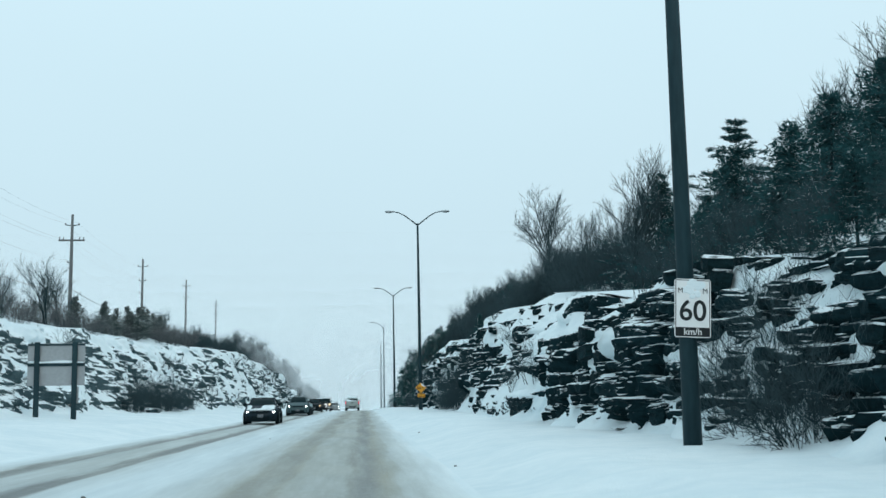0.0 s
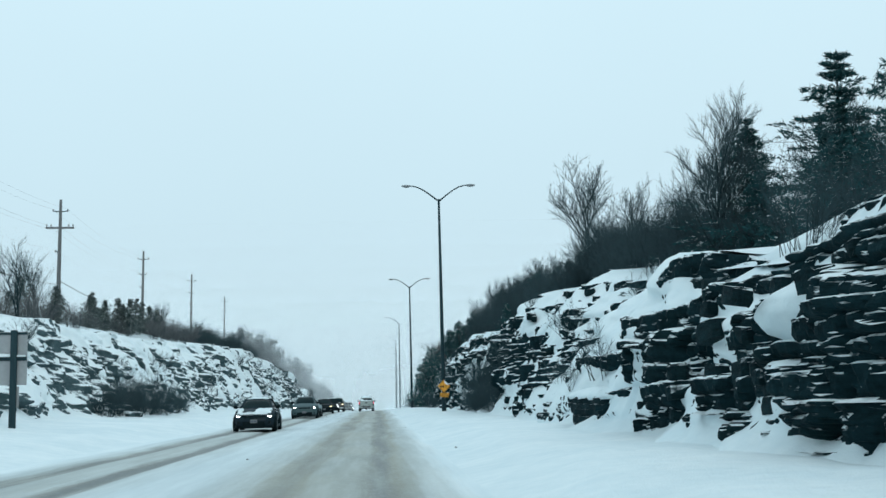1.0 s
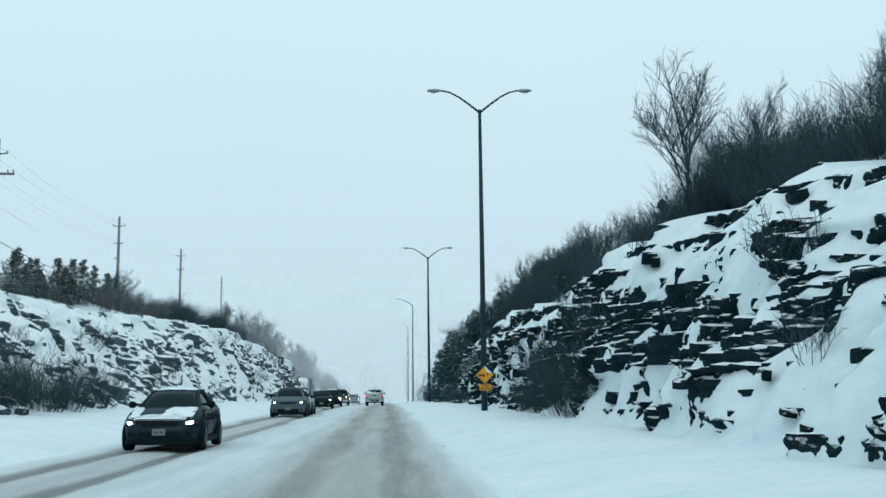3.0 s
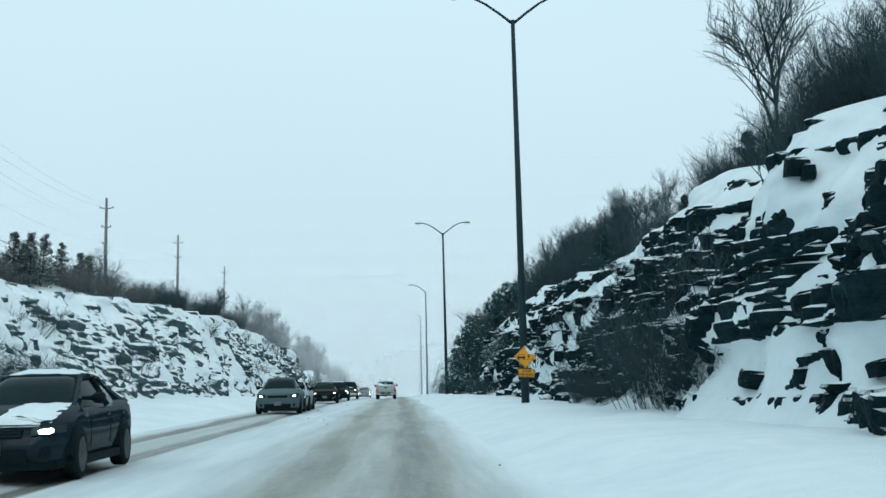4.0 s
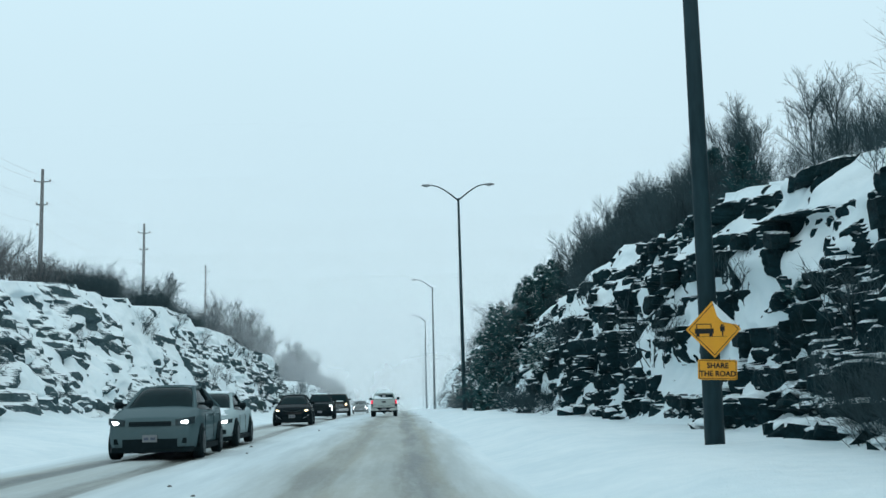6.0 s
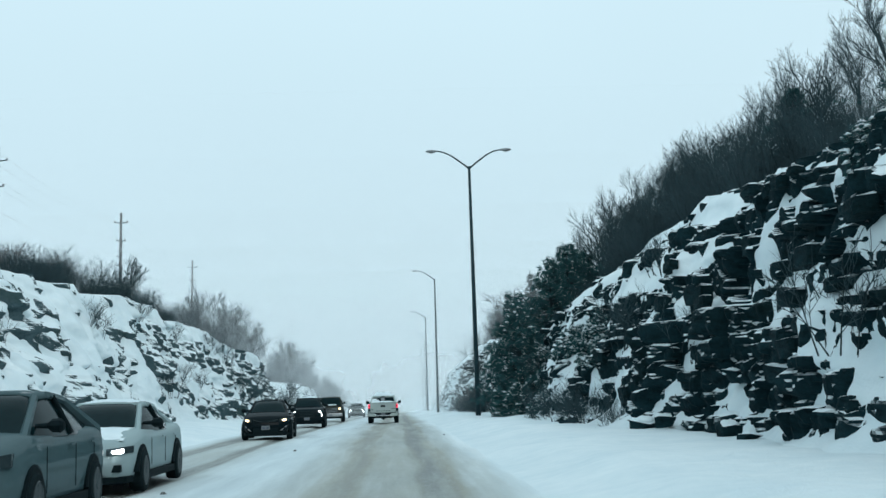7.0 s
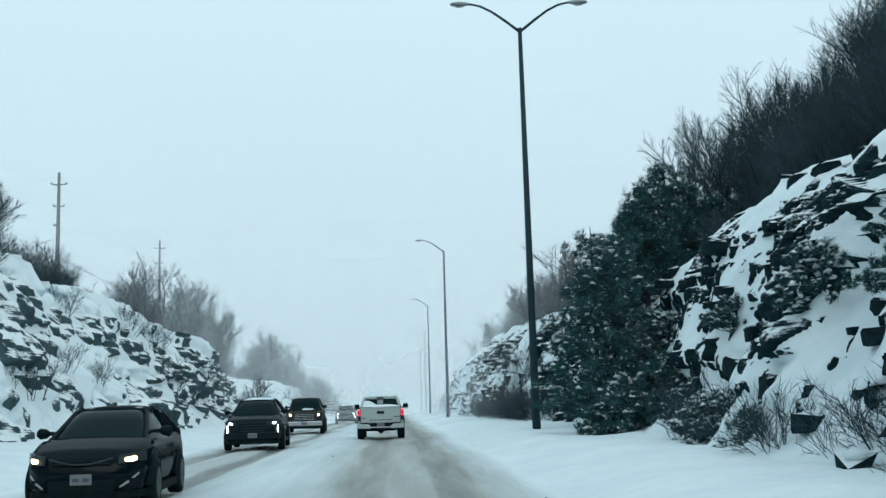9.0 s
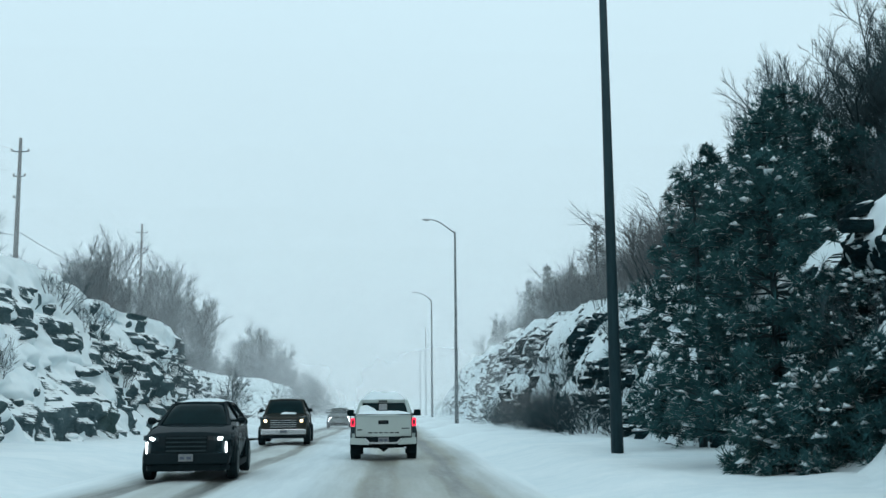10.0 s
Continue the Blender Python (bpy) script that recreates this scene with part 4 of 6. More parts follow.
juniper = pine("juniper_bush", 160, 1.5, "low spreading juniper bush loaded with snow", 0.85, 9, 9, 20, 0.9, needle=0.6)
tagged(juniper, group="junipers among the rocks", category="shrub")
spots = [(7.3, 134.0, 0, 0.8), (6.6, 138.0, 0, 0.75), (7.6, 141.0, 0, 0.6), (6.3, 135.2, 0, 0.6), (7.3, 144.6, 0, 0.7), (8.2, 137.5, 0, 0.5), (7.8, 148.5, 0, 0.9), (8.6, 97.0, 2.8, 0.7), (9.4, 92, 4.6, 0.8), (9.2, 108, 5.4, 0.7), (8.0, 160.5, 0.7, 0.9), (7.2, 129.5, 0, 0.8), (7.9, 131.5, 0, 0.6), (7.0, 126.5, 0, 0.7), (6.6, 139.6, 0, 0.75)]
for k, (x, y, z, size) in enumerate(spots):
    ob = juniper if k == 0 else copy_thing(juniper, pose(0, 0, 0))
    ob.matrix_basis = pose(x, y, (z or face_z(x, y)) - 0.1, rng.uniform(-8, 8), rng.uniform(-20, 0), 77 * k) @ Matrix.Scale(size, 4)
# bushes along the foot of the right rock
near_bush = [shrub("roadside_bush", 170 + k, 1.5, "bare tangled bush at the foot of the rock", 26, spread=1.3) for k in range(3)]
for o in near_bush:
    tagged(o, group="bushes at the foot of the rock")
spots = [(7.6, 20.5), (7.9, 23), (8.2, 25.5), (7.2, 18), (7.2, 89), (7.6, 91), (6.3, 121), (6.7, 131), (6.3, 133.5), (6.4, 127.5), (6.8, 129.5), (6.2, 124.5), (6.3, 139.0), (6.6, 141.2), (6.9, 137.2), (7.4, 143.0), (8.2, 163), (7.6, 170), (8.2, 178)]
scatter(near_bush, [(x, y, ground_height(x, y)) for x, y in spots], rng, 0.7, 1.25)
big_bush = [shrub("roadside_bush", 176, 2.5, "tall tangled bare bush at the foot of the rock", 44, spread=1.0, thin=0.0042, rad=0.010)]
tagged(big_bush[0], group="bushes at the foot of the rock")
plant(big_bush, ((7.7, 17.5, 0.8), (7.9, 20.0, 0.95), (8.2, 22.5, 1.0), (8.5, 25.5, 0.9), (8.0, 28.0, 0.6), (6.9, 75.5, 0.9), (7.2, 77.5, 1.1), (7.1, 79.5, 1.2), (7.0, 82.5, 0.5), (6.8, 84.5, 0.45), (6.7, 86.5, 0.42), (6.8, 88.3, 0.6), (7.0, 90.5, 0.62), (7.4, 73.8, 0.7)), rng, 0.1)
scatter(near_bush[1:2], [(x, y, ground_height(x, y)) for x, y in [(rng.uniform(6.2, 7.6), rng.uniform(166, 212)) for k in range(18)]], rng, 0.9, 1.6)
ledge_bush = [shrub("ledge_shrub", 180 + k, 1.1, "thin leafless shrub rooted on a rock ledge", 9, spread=0.7, thin=0.0045) for k in range(3)]
for o in ledge_bush:
    tagged(o, group="shrubs on the rock ledges")
places = []
for k in range(46):
    cut = CUT_RIGHT if k % 2 else CUT_LEFT
    y, u = rng.uniform(44, 150) if k % 2 else rng.uniform(70, 195), rng.uniform(0.2, 0.95)
    foot, top, back = cut.at(y)
    places.append((cut.side * (foot + back * cut.profile(u) - cut.bulge(y, u) - 0.2), y, cut.z0 + 0.2 + (top - cut.z0) * u))
for k in range(30):
    y, u = rng.uniform(158, 214), rng.uniform(0.05, 0.9)
    foot, top, back = CUT_RIGHT.at(y)
    places.append((foot + back * CUT_RIGHT.profile(u) - CUT_RIGHT.bulge(y, u) - 0.2, y, CUT_RIGHT.z0 + dip(y) + 0.2 + (top - CUT_RIGHT.z0) * u))
scatter(ledge_bush, places, rng, 0.6, 1.5)
# the left crest: scrub, small cedars, bare trees
left_scrub = [shrub("crest_bush", 200 + k, 1.7, "leafless bush on the snowy crest, greyed for haze", 12, thin=0.006, mat=GREY_TWIG) for k in range(3)]
for o in left_scrub:
    tagged(o, group="scrub along the far crest")
scatter(left_scrub, [behind(-1, rng.uniform(60, 205) if k < 92 else rng.uniform(120, 205), rng.uniform(1.5, 10) if k < 92 else rng.uniform(0.5, 5)) for k in range(160)], rng, 0.7, 1.4)
small_cedars = [cedar("small_cedar", 220 + k, 3.6, "small snow-dusted cedar on the snowy crest", whorls=16, spread=0.42, sprays=30, ragged=0.6, mat=NEEDLE_GREY) for k in range(2)]
for o in small_cedars:
    tagged(o, group="small cedars on the snowy crest")
scatter(small_cedars, [behind(-1, rng.uniform(98, 138), rng.uniform(3, 9)) for k in range(26)], rng, 0.5, 1.0)
scatter([bare_tree("crest_tree", 240, 4.4, "low spreading leafless tree on the snowy crest", depth=3, stems=2)], [behind(-1, y, d) for y, d in ((72, 6), (78, 8), (84, 5), (104, 7), (140, 5), (152, 8), (168, 6), (186, 7), (196, 5), (204, 8), (88, 7), (94, 5))], rng, 0.9, 1.5)
verge_bush = [shrub("verge_bush", 250 + k, 1.9, "brown twiggy bush under the snowy rock", 40, spread=0.9) for k in range(2)]
for o in verge_bush:
    tagged(o, group="bushes under the snowy rock")
scatter(verge_bush, [(x, y, ground_height(x, y)) for x, y in ((-14.2, 76), (-13.6, 84), (-13.9, 86), (-13.4, 88), (-14.0, 90.5), (-13.6, 93), (-13.2, 184), (-13.4, 188), (-12.9, 191))], rng, 0.8, 1.25)
# dark brush on the high end of the left crest, a lone sapling and bushes where the rock ends
edge_rng = random.Random(29)
crest_brush = [shrub("crest_bush", 206 + k, 2.2, "dense dark leafless brush on the snowy crest", 30, thin=0.005, rad=0.011) for k in range(2)]
for o in crest_brush:
    tagged(o, group="dark brush on the high crest")
scatter(crest_brush, [behind(-1, edge_rng.uniform(146, 172), edge_rng.uniform(-0.6, 3.5)) for k in range(34)], edge_rng, 0.6, 1.1)
scatter([copy_thing(saplings[0], pose(0, 0, 0))], [(-11.0, 200, ground_height(-11.0, 200)), (-18.0, 163, hill_z(-18.0, 163)), (-17.4, 158, hill_z(-17.4, 158))], edge_rng, 1.3, 1.6)
scatter([copy_thing(verge_bush[0], pose(0, 0, 0))], [(x, y, ground_height(x, y)) for x, y in ((-11.3, 196), (-11.0, 194), (-11.8, 198), (-12.2, 200), (-11.2, 202))], edge_rng, 0.8, 1.2)
scatter([copy_thing(verge_bush[1], pose(0, 0, 0))], [(x, y, ground_height(x, y)) for x, y in ((-14.0, 80.5), (-14.4, 82.2), (-14.1, 79))], edge_rng, 1.1, 1.4)
# woods in the distance, with haze painted into their pale colours
far_trees = [bare_tree("hazed_tree", 260 + k, 9.0, "tall bare tree, paled for haze", True, 4, 1, thin=0.0075) for k in range(3)]
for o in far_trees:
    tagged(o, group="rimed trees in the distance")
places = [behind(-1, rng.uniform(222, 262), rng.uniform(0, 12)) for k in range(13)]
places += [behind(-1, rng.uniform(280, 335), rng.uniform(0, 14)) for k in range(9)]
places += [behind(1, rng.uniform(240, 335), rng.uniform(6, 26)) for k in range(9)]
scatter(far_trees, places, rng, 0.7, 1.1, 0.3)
far_scrub = [shrub("hazed_bush", 280 + k, 2.3, "bush on the far slope, paled for haze", 9, True, thin=0.008, rad=0.010) for k in range(2)]
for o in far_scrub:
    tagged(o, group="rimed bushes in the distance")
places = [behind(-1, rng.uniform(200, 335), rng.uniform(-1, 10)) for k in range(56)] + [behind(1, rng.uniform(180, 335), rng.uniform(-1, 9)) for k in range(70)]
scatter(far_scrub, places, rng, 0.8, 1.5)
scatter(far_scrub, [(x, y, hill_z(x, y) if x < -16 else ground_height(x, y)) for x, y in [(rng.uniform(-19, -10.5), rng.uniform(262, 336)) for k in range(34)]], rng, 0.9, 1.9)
grey_brush = [shrub("slope_bush", 290 + k, 2.2, "leafless bush on the snowy slope, greyed for haze", 13, thin=0.007, mat=GREY_TWIG) for k in range(2)]
for o in grey_brush:
    tagged(o, group="bushes on the far slope")
scatter(grey_brush, [behind(1, rng.uniform(164, 236), rng.uniform(-2.5, 5)) for k in range(44)] + [(x, y, ground_height(x, y)) for x, y in ((6.9, 182), (6.6, 188), (6.4, 193), (6.7, 199), (7.0, 176))], rng, 0.8, 1.5)
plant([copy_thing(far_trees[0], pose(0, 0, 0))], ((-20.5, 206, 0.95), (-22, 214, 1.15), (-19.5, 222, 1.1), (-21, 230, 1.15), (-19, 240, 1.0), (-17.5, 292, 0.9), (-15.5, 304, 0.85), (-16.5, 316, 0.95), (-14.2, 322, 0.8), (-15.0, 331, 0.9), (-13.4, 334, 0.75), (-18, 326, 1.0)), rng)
far_firs = [cedar("hazed_spruce", 300 + k, 6.5, "snow-flecked spruce tree, paled for haze", True, whorls=16, spread=0.28, sprays=14, size=1.9) for k in range(2)]
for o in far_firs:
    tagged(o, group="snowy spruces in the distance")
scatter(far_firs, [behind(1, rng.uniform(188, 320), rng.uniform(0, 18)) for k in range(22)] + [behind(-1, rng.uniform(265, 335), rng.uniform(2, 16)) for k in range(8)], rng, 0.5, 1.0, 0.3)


# ---- signs on the lamp posts, the board, utility poles ----
def lettering(name, text, size, m, mat, parent, bold=0.0):
    cu = bpy.data.curves.new(name, "FONT")
    cu.body, cu.size, cu.align_x, cu.align_y, cu.extrude, cu.offset = text, size, "CENTER", "CENTER", 0.0015, bold
    tmp = bpy.data.objects.new(name, cu)
    me = bpy.data.meshes.new_from_object(tmp)
    bpy.data.objects.remove(tmp)
    me.materials.clear()
    me.materials.append(mat)
    ob = new(name, me)
    ob.parent = parent
    ob.matrix_basis = m
    return ob


def face(x, z, y=-0.012):
    """Upright on a sign's front, which looks back down the road."""
    return pose(x, y, z, 90, 0, 0)


def rounded_plate(w, h, r, y0, y1):
    pts = []
    for cx, cz, a0 in ((w / 2 - r, h / 2 - r, 0), (-w / 2 + r, h / 2 - r, 90), (-w / 2 + r, -h / 2 + r, 180), (w / 2 - r, -h / 2 + r, 270)):
        for k in range(4):
            a = radians(a0 + 30 * k)
            pts.append((cx + r * math.cos(a), cz + r * math.sin(a)))
    return Geo().loft([[(x, y, z) for x, z in pts] for y in (y0, y1)])


def speed_sign(m):
    sign = empty("speed_sign", m, "white sixty speed limit sign partly plastered with snow", "road sign")
    part("panel", rounded_plate(0.6, 0.93, 0.04, -0.006, 0.0), SIGN_WHITE, sign)
    border = Geo()
    for x0, x1, z0, z1 in ((-0.285, 0.285, 0.438, 0.45), (-0.285, -0.273, -0.30, 0.438), (0.273, 0.285, -0.30, 0.438)):
        border.box(x0, x1, -0.0085, -0.006, z0, z1)
    part("border", border, SIGN_BLACK, sign)
    band = part("lower_band", Geo().box(-0.285, 0.285, -0.0085, -0.006, -0.45, -0.305), SIGN_BLACK, sign)
    lettering("letter", "M", 0.115, face(-0.205, 0.275), SIGN_BLACK, sign, 0.0)
    lettering("letter", "M", 0.115, face(0.205, 0.275), SIGN_BLACK, sign, 0.0)
    lettering("numeral", "60", 0.46, face(0.0, -0.055), SIGN_BLACK, sign, 0.006)
    lettering("unit_text", "km/h", 0.15, face(0.0, -0.378, -0.0125), SIGN_WHITE, band, 0.001)
    for k in range(9):
        a = k * 0.7
        x, z, r = 0.14 * math.sin(a * 1.7) * (1 - 0.05 * k), 0.40 - 0.027 * k, 0.10 - 0.006 * k
        part("snow_patch", Geo().loft([[(x + r * s * math.cos(t), y, z + r * 0.75 * s * math.sin(t)) for t in [i * 0.7854 for i in range(8)]] for y, s in ((-0.0065, 1.0), (-0.011 - 0.0007 * k, 0.75))]), SNOW, sign)
    part("bracket", Geo().box(-0.2, 0.2, 0.0, 0.03, 0.27, 0.31).box(-0.2, 0.2, 0.0, 0.03, -0.31, -0.27), GALV, sign)
    return sign


def warning_sign(m):
    sign = empty("warning_sign", m, "amber diamond sign with a car and bicycle, tab below", "road sign")
    d = 0.4243

    def diamond(r, y0, y1):
        return Geo().loft([[(r, y, 0), (0, y, r), (-r, y, 0), (0, y, -r)] for y in (y0, y1)])
    panel = part("diamond_panel", diamond(d, -0.006, 0), SIGN_YELLOW, sign)
    edge = Geo()
    for a in (0, 90, 180, 270):
        edge.box(-0.272, 0.272, -0.0085, -0.0055, 0.262, 0.272, pose(0, 0, 0, 0, a + 45, 0))
    part("border", edge, SIGN_BLACK, panel)
    car = Geo().box(-0.29, 0.0, -0.009, -0.006, -0.06, 0.015).box(-0.27, -0.22, -0.009, -0.006, -0.10, -0.06).box(-0.07, -0.02, -0.009, -0.006, -0.10, -0.06)
    car.box(-0.26, -0.03, -0.009, -0.006, 0.075, 0.088).box(-0.265, -0.25, -0.009, -0.006, 0.015, 0.08).box(-0.045, -0.03, -0.009, -0.006, 0.015, 0.08)
    part("car_symbol", car, SIGN_BLACK, panel)
    cycle = Geo().box(0.10, 0.17, -0.009, -0.006, -0.03, 0.05).box(0.125, 0.145, -0.009, -0.006, -0.10, -0.03).box(0.11, 0.16, -0.009, -0.006, 0.055, 0.075)
    part("bicycle_symbol", cycle, SIGN_BLACK, panel)
    part("ground_line", Geo().box(-0.28, 0.2, -0.009, -0.006, -0.108, -0.102), SIGN_BLACK, panel)
    snow = Geo().loft([[(0.0, y, d * s), (0.06, y, 0.20), (0.14, y, 0.11), (0.24, y, 0.09), (0.36, y, 0.07 * s), (0.2, y, 0.225 * s)] for y, s in ((-0.006, 1.0), (-0.025, 0.97))])
    part("stuck_snow", snow, SNOW, sign, "snow stuck to the upper edge")
    tab = part("tab", rounded_plate(0.6, 0.30, 0.03, -0.006, 0.0), SIGN_YELLOW, sign, "rectangular amber tab")
    tab.matrix_basis = pose(0.03, 0, -0.60, 0, 2, 0)
    edge = Geo()
    for x0, x1, z0, z1 in ((-0.285, 0.285, 0.128, 0.137), (-0.285, 0.285, -0.137, -0.128), (-0.285, -0.276, -0.128, 0.128), (0.276, 0.285, -0.128, 0.128)):
        edge.box(x0, x1, -0.0085, -0.006, z0, z1)
    part("tab_border", edge, SIGN_BLACK, tab)
    lettering("tab_text", "SHARE", 0.112, face(0, 0.058), SIGN_BLACK, tab, 0.003)
    lettering("tab_text", "THE ROAD", 0.112, face(0, -0.062), SIGN_BLACK, tab, 0.003)
    part("bracket", Geo().box(-0.2, 0.2, 0.0, 0.03, 0.05, 0.09).box(-0.2, 0.2, 0.0, 0.03, -0.66, -0.62), GALV, sign)
    return sign


speed_sign(pose(5.69, 18.70, 2.6, 0, 2.5, 4))
warning_sign(pose(4.94, 91.80, 2.13, 0, 0, 3))


def notice_board(m):
    board = empty("road_sign_board", m, "large road sign seen from its bare metal back", "road sign")
    back = part("panel", Geo().box(-1.25, 1.25, -0.02, 0.02, 1.75, 3.65), ALU, board)
    part("stiffener", Geo().box(-1.25, 1.25, -0.07, -0.02, 2.62, 2.75), GALV, back)
    part("top_rail", Geo().box(-1.25, 1.25, -0.06, -0.02, 3.55, 3.63), GALV, back)
    part("stuck_snow", Geo().loft([[(x, -0.07, 2.75), (x, -0.16, 2.76), (x, -0.1, 2.83 + 0.03 * math.sin(x * 4)), (x, -0.025, 2.86 + 0.04 * math.sin(x * 3 + 1))] for x in [-1.2 + 0.2 * i for i in range(13)]]), SNOW, back, "ridge of snow on the stiffener", smooth=True)
    for x in (-0.82, 0.82):
        g = Geo().box(x - 0.11, x + 0.11, -0.10, -0.085, -0.5, 3.7).box(x - 0.11, x + 0.11, -0.22, -0.205, -0.5, 3.7).box(x - 0.012, x + 0.012, -0.205, -0.10, -0.5, 3.7)
        part("post", g, GALV, board, "steel beam post")
    part("small_plate", Geo().box(0.75, 1.0, -0.03, -0.01, 0.95, 1.7), ALU, board)


notice_board(pose(-13.35, 54.5, 0.35, 0, 0, 4))


def utility_pole(x, y, z, height, crossarm):
    ob = empty("utility_pole", pose(x, y, z, 0, 0.4), "weathered wooden utility pole with insulators" if not crossarm else "weathered wooden utility pole with a long crossarm", "utility pole", "utility poles along the ridge")
    part("pole", Geo().tube([(0, 0, -1), (0, 0, height * 0.5), (0, 0, height)], [0.24, 0.2, 0.14], 9), WOODPOLE, ob, smooth=True)
    for h, half in ((height - 1.3, 0.75), (height - 3.6, 0.5), (height - 5.6, 0.4)):
        if crossarm and h == height - 3.6:
            continue
        for side in (-1, 1):
            if half == 0.4 and side > 0:
                continue
            bracket = part("bracket", Geo().tube([(0, 0, h), (side * half, 0, h + 0.1)], [0.06, 0.045], 6), GALV, ob)
            part("insulator", Geo().tube([(side * half, 0, h + 0.02), (side * half, 0, h + 0.16), (side * half, 0, h + 0.3)], [0.05, 0.11, 0.06], 8), LAMP_GREY, bracket)
    if crossarm:
        arm = part("crossarm", Geo().box(-1.45, 1.45, -0.17, -0.05, height - 3.1, height - 2.9), WOODPOLE, ob)
        for sx in (-1.35, -0.9, 0.9, 1.35):
            part("insulator", Geo().tube([(sx, -0.1, height - 2.9), (sx, -0.1, height - 2.75), (sx, -0.1, height - 2.6)], [0.04, 0.08, 0.04], 7), LAMP_GREY, arm)
    return ob


POLES = [(-33.0, 86.0, 9.5, 13.0), (-32.6, 134.7, 10.2, 12.6), (-34.6, 188.4, 11.6, 12.6), (-34.4, 233.0, 12.6, 12.8), (-36.0, 293.0, 11.5, 15.0)]
for k, (x, y, z, h) in enumerate(POLES):
    utility_pole(x, y, z, h, k < 2)


def cable(a, b, sag, rad, label):
    pts = []
    for i in range(15):
        s = i / 14
        p = Vector(a).lerp(Vector(b), s)
        pts.append((p.x, p.y, p.z - sag * 4 * s * (1 - s)))
    tagged(part("overhead_cable", Geo().tube(pts, [rad] * 15, 4), CABLE), label, "cable", "cables between the utility poles")


for (x0, y0, z0, h0), (x1, y1, z1, h1) in zip(POLES, POLES[1:]):
    for dx, drop, rad in ((-0.75, 1.0, 0.007), (0.75, 1.0, 0.007), (-0.5, 3.2, 0.007), (0.5, 3.2, 0.007), (-0.4, 5.3, 0.008)):
        cable((x0 + dx, y0, z0 + h0 - drop), (x1 + dx, y1, z1 + h1 - drop), 0.9, rad, "thin black power cable strung between wooden poles")
    cable((x0 + 0.2, y0, z0 + h0 - 8.6), (x1 + 0.2, y1, z1 + h1 - 9.0), 0.8, 0.04, "thick black telephone cable strung low between poles")


# ---- loose blocks in the rock cuts ----
def block_mesh(seed, mat):
    rng = random.Random(seed)
    L, D, H = rng.uniform(0.45, 0.8), rng.uniform(0.35, 0.5), rng.uniform(0.28, 0.5)
    ring = [(1, 0.45), (0.8, 1), (-0.75, 1), (-1, 0.5), (-1, -0.6), (-0.7, -1), (0.75, -1), (1, -0.55)]
    rows = []
    for z, s in ((-H, 0.92), (-H * 0.2, 1.0), (H * 0.75, 0.97), (H, 0.86)):
        rows.append([(D * a * s + rng.uniform(-0.05, 0.05), L * b * s + rng.uniform(-0.07, 0.07), z + rng.uniform(-0.03, 0.03)) for a, b in ring])
    return Geo().loft(rows).mesh("stone_block", mat)


def add_blocks(cut, owner, mat, count, y0, y1, seed, lo=0.3, hi=0.7, sunk=0.0):
    rng = random.Random(seed)
    kinds = [block_mesh(seed * 10 + k, mat) for k in range(9)]
    inv = owner.matrix_world.inverted()
    for k in range(count):
        y, u = rng.uniform(y0, y1), 0.12 + 0.85 * rng.random() ** 1.2
        foot, top, back = cut.at(y)
        ob = new("stone_block", rng.choice(kinds))
        ob.parent = owner
        x = cut.side * (foot + back * cut.profile(u) - cut.bulge(y, u) - rng.uniform(-0.25, 0.1) + sunk)
        s = rng.uniform(lo, hi) * (0.5 if cut.side > 0 and 37 < y < 60 else 1.0)
        ob.matrix_basis = inv @ pose(x, y, cut.z0 + 0.25 + (top - cut.z0) * u, rng.uniform(-9, 9), rng.uniform(-10, 10), rng.uniform(-14, 14)) @ Matrix.Diagonal((s, s * rng.uniform(0.8, 1.4), s * rng.uniform(0.6, 1.1), 1))


add_blocks(CUT_RIGHT, rock_right, ROCK, 260, 16, 150, 5)
add_blocks(CUT_LEFT, rock_left, SNOWY_ROCK, 60, 60, 200, 6, 0.25, 0.45, 0.2)


LEDGE_ROCK = snowy("bedded_limestone", (0.002, 0.0095, 0.012), (0.0095, 0.033, 0.040), 0.85, 1.25, ragged=0.9)


